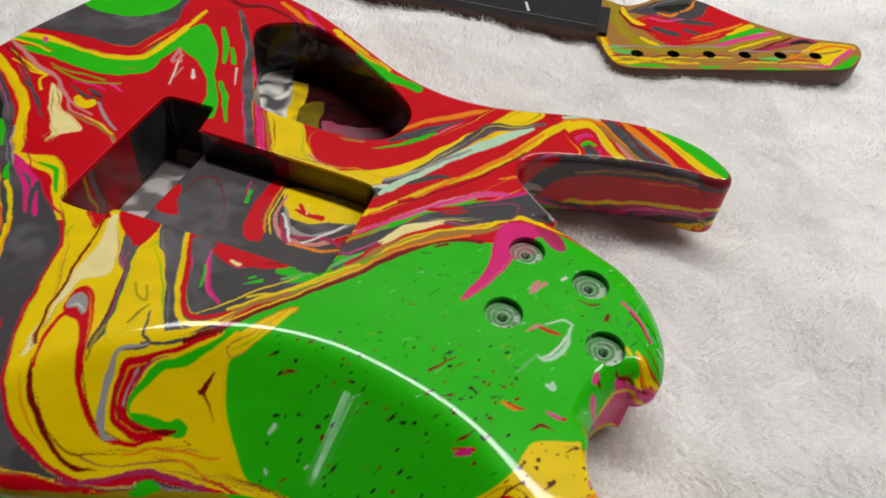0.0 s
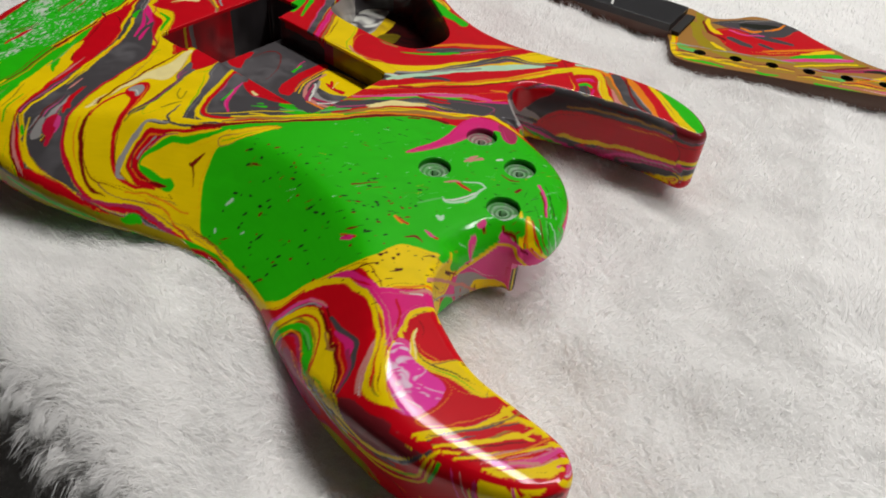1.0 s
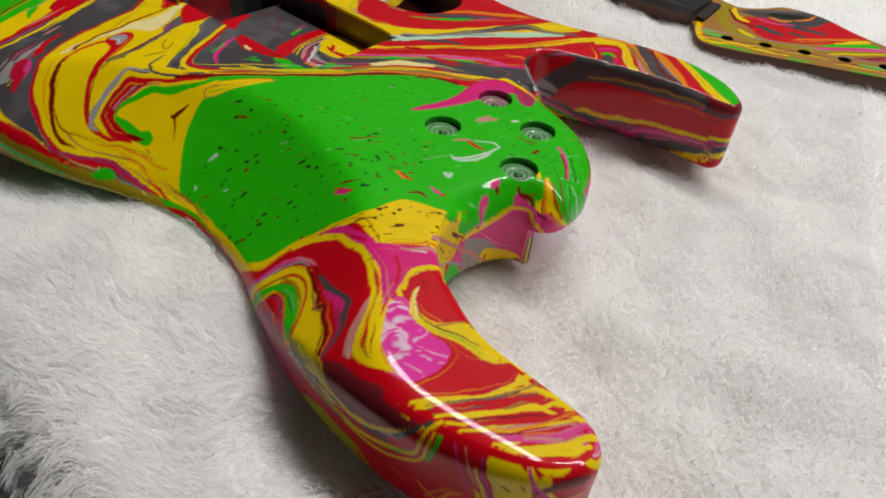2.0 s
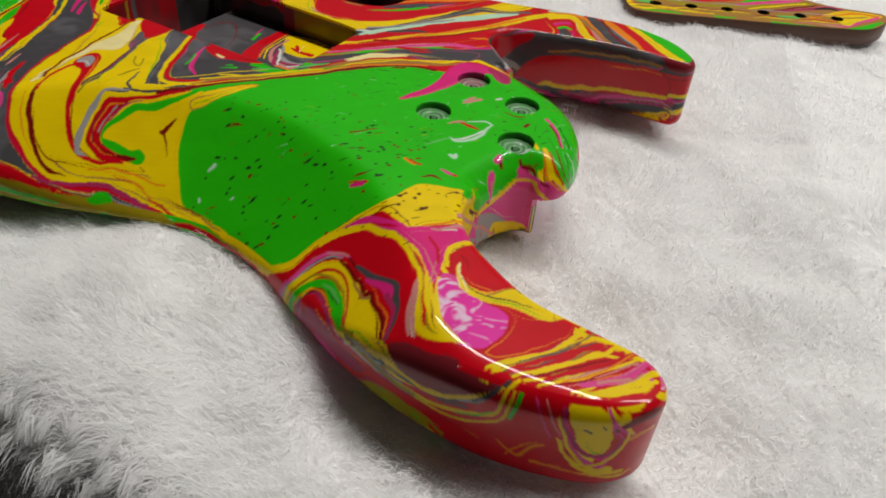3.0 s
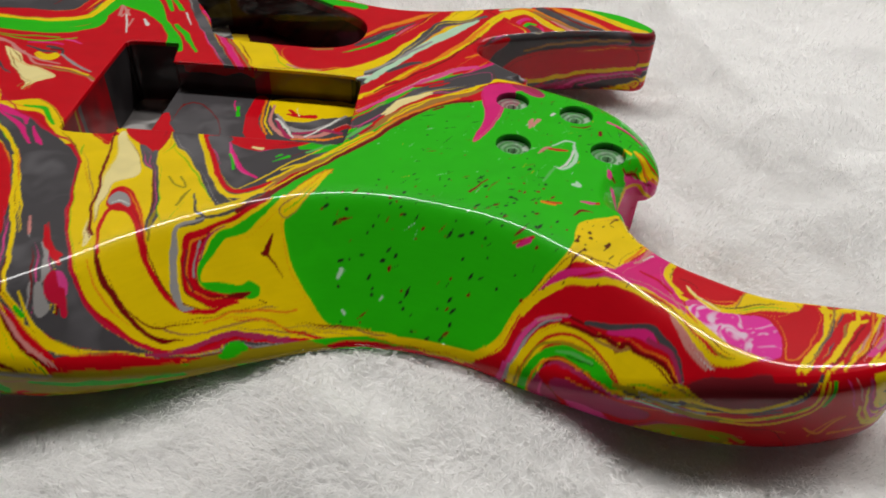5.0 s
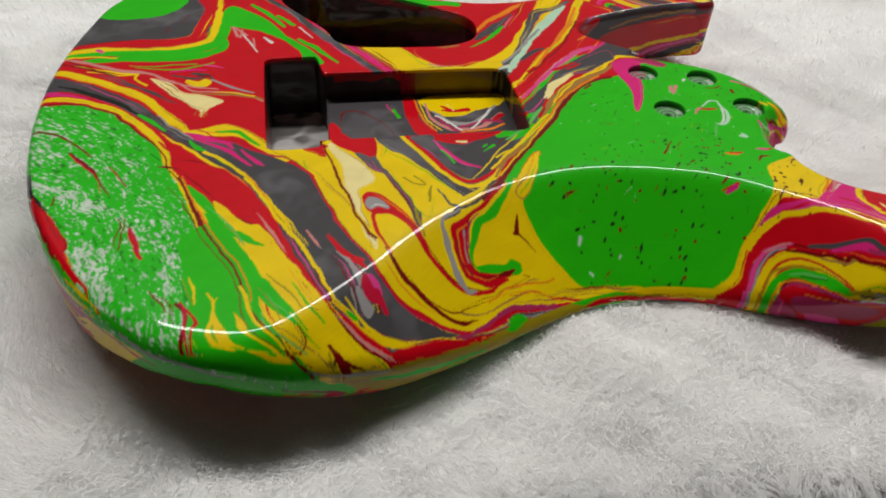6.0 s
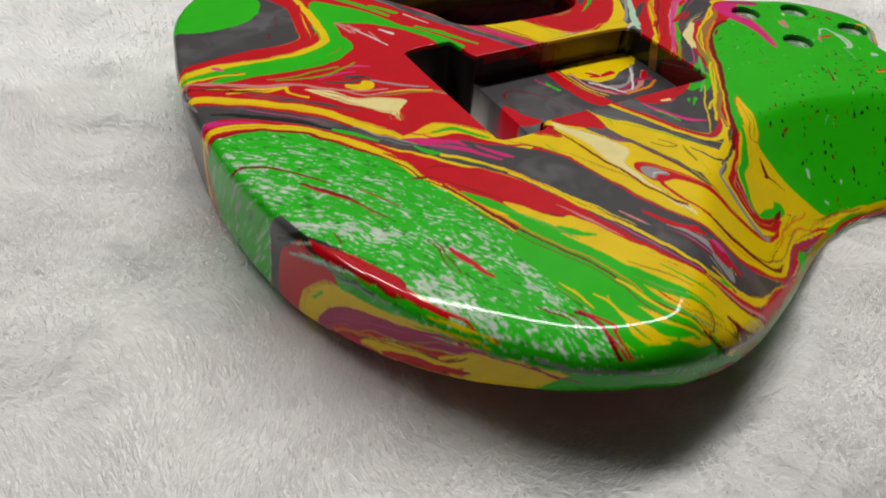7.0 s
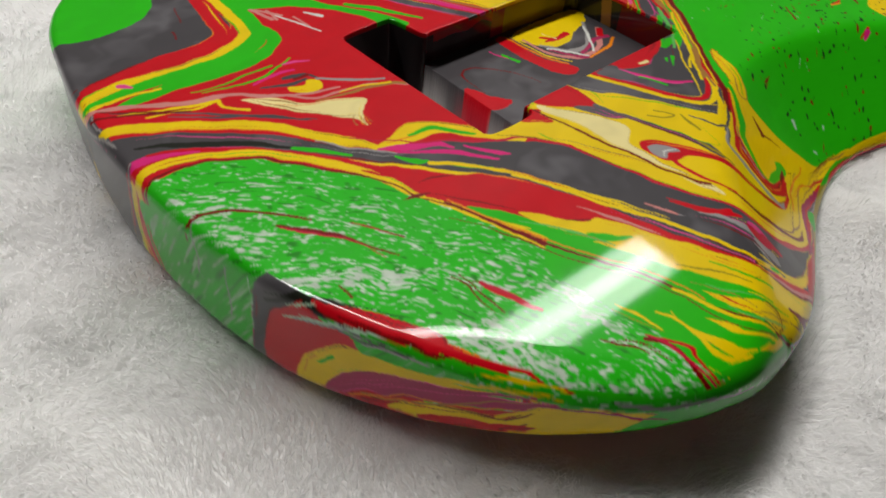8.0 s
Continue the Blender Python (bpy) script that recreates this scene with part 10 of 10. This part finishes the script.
# the arm bevel of the front lifts the lower edge round the bass bout
low = np.interp(side_s, (-150, -110, -20, 0, 35, 62, 86, 110, 130, 150, 172, 190, 207, 232), (0, -7, -7, -4, 3.5, 11, 17, 21, 20.5, 14.5, 8, 4, 2, 0))
low = np.minimum(low, np.maximum(edge_z - 9, 0))
tuck = np.interp(side_s, (-150, -110, 20, 70), (6, 8, 8, 6))
rb = np.minimum(tuck, (edge_z - low) * 0.45)
heel_end = np.array((168, -81)) @ U
rows = []


def row(pos, z):
    across = pos @ V
    end = np.where((across > -11) & (across < 45), heel_end - 60, heel_end)
    d = np.maximum(pos @ U - end, 0) * (pos[:, 0] > 140) * (across > -48) * (across < 52) * (z < 23.0)
    rows.append(np.c_[pos - d[:, None] * U, z])


row(inset, z0)
for i in range(1, 13):
    a = math.pi / 2 * (i / 12) ** 1.4
    f = math.sin(a)
    row(inset + out_n1 * ROUND * f, z0 + (edge_z - z0) * f - rv * (1 - math.cos(a)))
for f in np.linspace(0, 1, int(22 / H))[1:]:
    row(OUTLINE, (edge_z - rv) + (low + rb - edge_z + rv) * f)
for a in np.linspace(0, math.pi / 2, 6)[1:]:
    row(OUTLINE - out_n1 * (tuck * (1 - math.cos(a)))[:, None], low + rb * (1 - math.sin(a)))
row(OUTLINE - out_n1 * (tuck + 1.5 * np.maximum(low, 0))[:, None], np.minimum(0.4, low))
cols = softly(paint_at, plan[:, 0], plan[:, 1])
back = new("back", mesh_from("back", np.c_[plan, height] / 1000, faces, LACQUER, colours=cols))
back.parent = guitar
tagged(back, "flat glossy back marbled in red, yellow, green and grey")
xyz = np.vstack(rows)
upper, lower = xyz[:5 * len(OUTLINE)], xyz[5 * len(OUTLINE):]
ground = paint_top(lower[:, 0], lower[:, 1])
# neck pocket walls painted black to stand in for the shade under the heel
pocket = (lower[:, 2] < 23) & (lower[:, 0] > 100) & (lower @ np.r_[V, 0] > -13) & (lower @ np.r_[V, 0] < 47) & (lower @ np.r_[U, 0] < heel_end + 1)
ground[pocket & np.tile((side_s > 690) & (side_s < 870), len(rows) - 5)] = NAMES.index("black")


FRONT = np.arange(len(lower)) >= len(lower) - np.where(np.tile(low, len(rows) - 5) > 4, 3, 1) * len(OUTLINE)


def paint_side(s, z):
    """The poured side; the front beneath it is dark red."""
    c = flecks(lower[:, 0], lower[:, 1] + (z - TOP) * 0.8, poured(SIDE_STROKES, s, z, ground.copy()), 0.5)
    c[FRONT] = (0.30, 0.045, 0.03)
    return c


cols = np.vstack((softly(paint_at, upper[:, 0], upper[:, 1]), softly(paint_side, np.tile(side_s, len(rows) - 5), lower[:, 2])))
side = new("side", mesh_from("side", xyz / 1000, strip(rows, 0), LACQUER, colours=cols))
side.parent = guitar
tagged(side, "rounded glossy side marbled in red, yellow and green")


def cavity(name, j, floor_of, label, paint, depth_rows):
    """The walls and floor of one hole."""
    sd, n, _ = hole_sd[j]
    p, q, _, _, _ = region([(sd, n)])
    z = floor_of(p[:, 0], p[:, 1])
    poly, lip = holes[j]
    zt, zb = top_of(*poly.T) - lip, floor_of(*(poly - outward(poly) * 0.2).T)
    n = outward(poly)
    flat = top_of(*(poly + n * lip).T)
    wall = [np.c_[poly + n * lip * (1 - math.sin(a)), flat - lip * (1 - math.cos(a))] for a in np.linspace(0, math.pi / 2, 6)]
    wall += [np.c_[poly, zt + (zb - zt) * f] for f in np.linspace(0, 1, depth_rows)[1:]]
    xyz = np.vstack([np.c_[p, z]] + wall)
    quads = np.vstack((q, strip(wall, len(p))[:, ::-1]))
    ob = new(name, mesh_from(name, xyz / 1000, quads, LACQUER, colours=paint(xyz)))
    ob.parent = guitar
    return tagged(ob, label)


def spring_floor(x, y):
    a = x * U[0] + y * U[1]
    return np.where(a < -63, 4.0, TOP - 16.0)


def mixed(name, other, share):
    """Colours between two paints, point by point."""
    return TABLE[NAMES.index(name)] * (1 - share[:, None]) + np.array(other) * share[:, None]


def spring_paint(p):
    """Swirled rim and channel floor; red, grey and ochre walls with the cavity's shade painted in."""
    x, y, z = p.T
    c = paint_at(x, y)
    mottle = hash_noise(x / 6 + y / 9, z / 14, 36)
    # near-black tone mixed into the wall colours for the shade inside
    cavity_shade = (0.022, 0.019, 0.020)
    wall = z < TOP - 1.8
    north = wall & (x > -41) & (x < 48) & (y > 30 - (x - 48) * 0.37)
    c = np.where((north & (x < -2))[:, None], mixed("grey", cavity_shade, 0.35 + 0.5 * mottle), c)
    c = np.where((north & (x < 6) & (x > -38) & (z > TOP - 3.5 - 4 * hash_noise(x / 9, z * 0, 37)))[:, None], mixed("red", cavity_shade, 0.2 + 0.3 * mottle), c)
    c = np.where((north & (x >= -2) & (x < 6))[:, None], mixed("mauve", cavity_shade, 0.3 + 0.4 * mottle), c)
    # olive here is the yellow paint with its shade put into the colour
    c = np.where((north & (x >= 6))[:, None], mixed("olive", cavity_shade, 0.15 + 0.45 * mottle), c)
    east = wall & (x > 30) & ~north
    c = np.where((east & (x > 44))[:, None], mixed("black", cavity_shade, mottle), c)
    c = np.where((east & (x <= 44))[:, None], mixed("dark_red", cavity_shade, 0.5 * mottle), c)
    c = np.where((east & (np.abs(y - 2 - z * 0.2) < 3))[:, None], mixed("tan", cavity_shade, 0.4 * mottle), c)
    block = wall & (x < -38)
    c = np.where(block[:, None], mixed("red", cavity_shade, 0.30 + 0.5 * mottle), c)
    c = np.where((block & (y > 62))[:, None], mixed("grey", cavity_shade, 0.5 + 0.5 * mottle), c)
    c = np.where((block & (np.abs(y - 27 - wobble(x, z, 38, 9.0, 2.0)) < 0.9))[:, None], mixed("yellow", cavity_shade, 0.45 + 0.3 * mottle), c)
    c = np.where((block & (np.abs(y - 31 - wobble(x, z, 39, 9.0, 2.0)) < 1.5))[:, None], mixed("ash", cavity_shade, 0.5 + 0.3 * mottle), c)
    c = np.where((block & (x > -66) & (y < 62) & (z < TOP - 15.5))[:, None], mixed("ash", cavity_shade, 0.35 + 0.4 * mottle), c)
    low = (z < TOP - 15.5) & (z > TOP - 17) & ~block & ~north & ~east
    c[low] = paint_floor(x[low], y[low])
    flat = np.abs(z - (TOP - 16.0)) < 0.05
    c[flat] = paint_floor(x[flat], y[flat])
    deep = z < 4.3
    u, v = x + wobble(x, y, 40, 8.0, 3.0), y + wobble(x, y, 43, 8.0, 3.0)
    c = np.where(deep[:, None], mixed("ash", cavity_shade, 0.2 + 0.5 * hash_noise(u / 9, v / 9, 31)), c)
    pale = np.clip((hash_noise(u / 12, v / 7, 32) - 0.40) / 0.25, 0, 1) * deep
    c = c * (1 - pale[:, None]) + np.array((0.62, 0.60, 0.58)) * pale[:, None]
    stain = np.clip((hash_noise(u / 9, v / 9, 34) - 0.50) / 0.2, 0, 1) * deep * np.clip((48 - y) / 12, 0, 1)
    c = c * (1 - stain[:, None]) + np.array((0.55, 0.05, 0.08)) * stain[:, None]
    return c


def control_paint(p):
    """Dark red inside, painted near black for its shade, with pale, yellow and ochre paint run in at the rear."""
    x, y, z = p.T
    u, v = x + wobble(x, y + z, 33, 9.0, 4.0), y + wobble(x, y + z, 44, 9.0, 4.0)
    # darkest tone, painted in where little light reaches the cavity
    cavity_shade = (0.010, 0.004, 0.005)
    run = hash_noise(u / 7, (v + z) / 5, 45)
    c = mixed("dark_red", cavity_shade, 0.70 + 0.3 * run)
    floor = z < 6
    c = np.where((floor & (u < 13) & (v < 150))[:, None], mixed("olive", cavity_shade, 0.35 + 0.4 * run), c)
    c = np.where((floor & (u < 0) & (v < 168))[:, None], mixed("yellow", (0.5, 0.30, 0.02), run), c)
    c = np.where((floor & (u < -9))[:, None], mixed("white", (0.10, 0.09, 0.10), np.clip(2.2 * run - 0.8, 0, 1)), c)
    c = np.where((floor & (u > 15) & (v < 128))[:, None], mixed("mauve", (0.20, 0.17, 0.18), run), c)
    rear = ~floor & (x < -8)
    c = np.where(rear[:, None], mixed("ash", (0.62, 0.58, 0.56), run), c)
    c = np.where((rear & (v > 158))[:, None], mixed("grey", cavity_shade, run), c)
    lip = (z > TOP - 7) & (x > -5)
    c = np.where(lip[:, None], mixed("red", cavity_shade, 0.35 + 0.5 * run), c)
    rim = z > TOP - 2
    c[rim] = paint_at(x[rim], y[rim])
    return c


def recess_paint(x, y):
    """Thin pale paint on the counterbored floor, turned in rings round the bolt's bore; wall and bore carry painted
    shade.
    """
    def paint(p):
        c = paint_at(p[:, 0], p[:, 1])
        dx, dy = p[:, 0] - x, p[:, 1] - y
        r = np.hypot(dx, dy)
        drop = TOP - p[:, 2]
        floor = (drop > 3.1) & (r < 8.3)
        ring = 0.5 + 0.5 * np.sin(r * 2.6 + 1.5 * hash_noise(dx / 3 + 9, dy / 3 + 9, 35))
        thin = np.array((0.26, 0.36, 0.26)) * (0.35 + 1.0 * ring)[:, None]
        share = np.clip(0.55 + 0.5 * (hash_noise(p[:, 0] / 2.2, p[:, 1] / 2.2, 46) - 0.3), 0, 0.9)[:, None]
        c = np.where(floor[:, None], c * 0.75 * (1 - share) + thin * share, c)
        # pale patches along one side paint in the floor's glints
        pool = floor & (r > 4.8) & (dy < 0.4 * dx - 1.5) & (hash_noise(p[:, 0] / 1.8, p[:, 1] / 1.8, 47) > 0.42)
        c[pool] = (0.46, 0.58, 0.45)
        # wall and bore darkened in colour to deepen their shade
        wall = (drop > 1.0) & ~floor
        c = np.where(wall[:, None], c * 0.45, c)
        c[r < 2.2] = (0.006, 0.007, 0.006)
        return c
    return paint


def recess_floor(x, y):
    def floor_of(a, b):
        r = np.hypot(a - x, b - y)
        return top_of(a, b) - 3.4 - 0.7 * np.clip((5.2 - r) / 0.8, 0, 1) - 9.0 * (r < 2.1)
    return floor_of


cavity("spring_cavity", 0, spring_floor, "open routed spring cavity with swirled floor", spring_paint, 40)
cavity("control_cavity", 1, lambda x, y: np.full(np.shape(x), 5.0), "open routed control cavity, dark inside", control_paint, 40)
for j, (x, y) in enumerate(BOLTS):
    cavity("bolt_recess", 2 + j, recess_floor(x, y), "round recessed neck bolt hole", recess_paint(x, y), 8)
bm = bmesh.new()
ring = [bm.verts.new((x / 1000, y / 1000, 0.0005)) for x, y in rows[-1][::8, :2]]
bm.faces.new(ring)
part("front_face", bm, LACQUER_PLAIN, guitar)

# ---- guitar neck ----
neck = new("guitar_neck")
tagged(neck, "guitar neck with black fretboard and swirl-painted headstock on the fur", "guitar neck")


def slab(name, outline, lo, hi, material, parent, label="", bevel=0.0):
    """A flat board with the given plan outline between two heights, in millimetres."""
    bm = bmesh.new()
    vs = [bm.verts.new((x / 1000, y / 1000, lo / 1000)) for x, y in outline]
    f = bm.faces.new(vs)
    r = bmesh.ops.extrude_face_region(bm, geom=[f])
    up = [v for v in r["geom"] if isinstance(v, bmesh.types.BMVert)]
    bmesh.ops.translate(bm, verts=up, vec=(0, 0, (hi - lo) / 1000))
    if bevel:
        top = set(up)
        edges = [e for e in bm.edges if e.verts[0] in top and e.verts[1] in top]
        bmesh.ops.bevel(bm, geom=edges, offset=bevel / 1000, segments=2, affect="EDGES", profile=0.6)
    return part(name, bm, material, parent, label)


HEAD = spline([(205, 254), (208, 240), (212, 222), (219, 212), (240, 210), (281, 212), (324, 214), (367, 217), (386, 220), (398, 229), (407, 244), (407, 254), (398, 257),
               (369, 262), (342, 277), (323, 291), (303, 310), (286, 318), (270, 319), (254, 307), (238, 300), (226, 306), (216, 312), (212, 300), (208, 275)], step=2.0)
HEAD_STROKES = []
HEAD_STROKES.append(fill("tan", (209, 272), (226, 282), (245, 242), (308, 239), (364, 251), (410, 246), (395, 207), (219, 213), (209, 220)))
HEAD_STROKES.append(line("yellow", (210, 270, 4.4), (212, 243, 4.7), (213, 223, 6.4), (224, 218, 6.1), (241, 222, 6.8), (261, 219, 3.8), (276, 219, 2.3)))
HEAD_STROKES.append(line("orange", (211, 264, 1.5), (214, 240, 1.5), (216, 224, 1.5)))
HEAD_STROKES.append(line("olive", (224, 282, 8.1), (230, 257, 8.7), (241, 242, 10.6), (256, 233, 8.0)))
HEAD_STROKES.append(line("olive", (260, 234, 5.9), (283, 238, 5.8), (311, 247, 5.6), (331, 256, 4.0), (349, 264, 2.7)))
HEAD_STROKES.append(line("yellow", (240, 251, 3.1), (246, 246, 4.7), (251, 242, 2.4)))
HEAD_STROKES.append(fill("grey", (236, 291), (252, 302), (273, 313), (293, 318), (314, 299), (297, 289), (301, 275), (287, 275), (273, 282), (258, 284), (245, 288)))
HEAD_STROKES.append(fill("red", (244, 262), (238, 274), (253, 286), (275, 281), (294, 287), (310, 308), (332, 283), (316, 265), (299, 254), (278, 246), (262, 242), (253, 249)))
HEAD_STROKES.append(line("grey", (270, 280, 4.5), (285, 278, 8.1), (301, 276, 4.5)))
HEAD_STROKES.append(line("black", (263, 298, 8.1), (274, 299, 10.1), (287, 305, 6.3)))
HEAD_STROKES.append(line("orange", (261, 290, 2.8), (269, 287, 4.4), (277, 291, 2.2)))
HEAD_STROKES.append(line("orange", (280, 293, 2.0), (289, 300, 2.7), (295, 312, 1.8)))
HEAD_STROKES.append(line("grey", (254, 267, 6.0), (264, 261, 9.4), (270, 258, 5.2)))
HEAD_STROKES.append(line("red", (260, 269, 3.4), (268, 264, 3.4)))
HEAD_STROKES.append(line("grey", (278, 265, 4.4), (286, 261, 4.4)))
HEAD_STROKES.append(line("rose", (253, 282, 2.7), (265, 278, 2.6), (280, 283, 1.6)))
HEAD_STROKES.append(line("red", (263, 245, 5.9), (286, 251, 5.7), (311, 263, 5.5)))
HEAD_STROKES.append(line("orange", (280, 254, 2.0), (300, 264, 3.4), (318, 274, 3.3), (326, 279, 1.9)))
HEAD_STROKES.append(line("yellow", (310, 261, 3.4), (322, 270, 6.3), (332, 276, 5.6)))
HEAD_STROKES.append(line("green", (301, 252, 2.6), (319, 262, 6.7), (337, 270, 7.0)))
HEAD_STROKES.append(line("rose", (295, 244, 2.7), (312, 252, 6.0), (332, 261, 6.9), (347, 267, 4.2)))
HEAD_STROKES.append(line("olive", (309, 240, 4.9), (335, 255, 5.3), (354, 261, 5.1)))
HEAD_STROKES.append(line("yellow", (304, 238, 1.9), (329, 251, 2.6), (350, 261, 2.0)))
HEAD_STROKES.append(line("dark_red", (312, 235, 1.9), (331, 244, 2.5), (358, 260, 2.5)))
HEAD_STROKES.append(line("mauve", (320, 236, 1.9), (346, 248, 4.5), (366, 257, 6.6), (375, 256, 5.2)))
HEAD_STROKES.append(line("black", (356, 252, 2.7), (366, 256, 4.8), (372, 254, 2.7)))
HEAD_STROKES.append(fill("yellow", (347, 232), (362, 244), (379, 255), (400, 253), (405, 249), (386, 233), (372, 223), (367, 234), (357, 237)))
HEAD_STROKES.append(line("orange", (349, 231, 1.7), (365, 241, 2.4), (386, 251, 3.7), (400, 248, 3.5)))
HEAD_STROKES.append(line("orange", (339, 227, 2.2), (357, 230, 4.6), (369, 229, 2.4)))
HEAD_STROKES.append(line("tan", (364, 237, 2.2), (378, 240, 2.8), (392, 245, 2.0)))
HEAD_STROKES.append(line("red", (344, 235, 2.1), (353, 237, 2.7), (360, 241, 1.8)))
HEAD_STROKES.append(line("rose", (375, 222, 1.8), (389, 237, 3.2), (401, 247, 2.9)))
HEAD_STROKES.append(line("rose", (336, 219, 1.4), (354, 222, 3.7), (373, 222, 3.8)))
HEAD_STROKES.append(line("green", (320, 215, 3.8), (343, 213, 5.3), (368, 213, 6.0), (387, 224, 6.5), (400, 237, 3.6)))
HEAD_STROKES.append(line("green", (223, 214, 2.2), (239, 214, 3.8), (252, 213, 2.3)))
HEAD_STROKES.append(line("green", (277, 215, 3.1), (283, 214, 3.7), (291, 216, 2.1)))
HEAD_STROKES.append(line("leaf_green", (217, 238, 4.1), (220, 234, 9.3), (228, 231, 6.4)))
HEAD_STROKES.append(line("leaf_green", (326, 228, 5.1), (335, 229, 6.5), (339, 230, 4.2)))
HEAD_STROKES.append(line("yellow", (233, 296, 2.8), (235, 282, 5.2), (242, 273, 5.6), (246, 271, 2.7)))
HEAD_STROKES.append(line("olive", (225, 304, 5.8), (229, 286, 6.1), (235, 272, 5.2)))
HEAD_STROKES.append(line("dark_red", (230, 291, 1.9), (237, 270, 3.6), (249, 262, 3.4)))
HEAD_STROKES += [line(k, *((210 + 32 * i + dx, y0 + 0.12 * dx + dy, w) for dx, dy, w in ((0, 0, 0.8), (14, 1.5, 1.9), (30, -0.5, 1.0))))
        for i in range(5) for k, y0, w0 in (("olive", 219, 1), ("yellow", 223, 1), ("maroon", 226, 1), ("olive", 234, 1), ("ash", 238, 1)) for y0 in (y0 + 2 * ((i * 7) % 3 - 1),)]
HEAD_STROKES = trimmed(HEAD_STROKES, 93)
PEGS = [(233 + 27.2 * i, 229.5 + 1.3 * i) for i in range(6)]


def headstock():
    """A flat pointed headstock: marbled face, brown edges, six bored holes in a row."""
    global GX, GY
    keep = GX, GY
    GX, GY = np.meshgrid(np.arange(198, 416, H), np.arange(202, 326, H))
    bores = [spline([(x + 4.7 * math.cos(a * math.pi / 4), y + 4.7 * math.sin(a * math.pi / 4)) for a in range(8)], step=0.4) for x, y in PEGS]
    sd, n, _ = sdf(HEAD, 5)
    lims = [(sd, n)] + [(-d, -m) for d, m, _ in (sdf(b, 3) for b in bores)]
    p, q, _, _, _ = region(lims)
    GX, GY = keep
    rise = lambda a: 9.5 + 0.035 * (a[:, 0] - 233)
    k = poured(HEAD_STROKES, p[:, 0], p[:, 1], np.full(len(p), NAMES.index("tan")))
    face = new("headstock_face", mesh_from("headstock_face", np.c_[p, rise(p)] / 1000, q, LACQUER, colours=TABLE[k]))
    face.parent = neck
    tagged(face, "marbled lacquered headstock face")
    loops = [np.c_[HEAD, rise(HEAD)], np.c_[HEAD + outward(HEAD) * 0.8, rise(HEAD) - 1.2], np.c_[HEAD + outward(HEAD) * 0.8, rise(HEAD) - 12], np.c_[HEAD - outward(HEAD) * 1.5, rise(HEAD) - 14]]
    edge = new("headstock_edge", mesh_from("headstock_edge", np.vstack(loops) / 1000, strip(loops, 0), MAPLE))
    edge.parent = neck
    tagged(edge, "bare brown wood edge")
    # bore walls are near black, the holes' shade put into their colour
    for b in bores:
        loops = [np.c_[b, rise(b)], np.c_[b, rise(b) - 13]]
        hole = new("tuner_hole", mesh_from("tuner_hole", np.vstack(loops) / 1000, strip(loops, 0)[:, ::-1], DARK))
        hole.parent = neck


headstock()
W0, W1 = np.array((-0.973, 0.230)), np.array((0.230, 0.973))  # along the neck, across it
NUT = np.array((205.0, 251.0))


def board(t0, t1, a0, a1, b0, b1):
    """Plan corners between two distances from the nut, with near and far edges."""
    return [tuple(NUT + W0 * t + W1 * a) for t, a in ((t0, a0), (t1, a1), (t1, b1), (t0, b0))]


slab("shaft", board(-2, 287, 1, -3, 43, 48), -4, 11, MAPLE, neck, "bare brown wood neck shaft", 0.0)
slab("fretboard", board(0, 285, 0, -4, 44, 49), 11, 17, EBONY, neck, "black fretboard", 0.6)
slab("nut_shelf", board(-8, -1, 2, 2, 42, 42), 9, 12, DARK, neck)
slab("inlay", [tuple(NUT + W0 * t + W1 * a) for t, a in ((52, 3), (54, 3), (58, 16), (56, 16))], 16.9, 17.15, PEARL, neck, "thin white inlay")
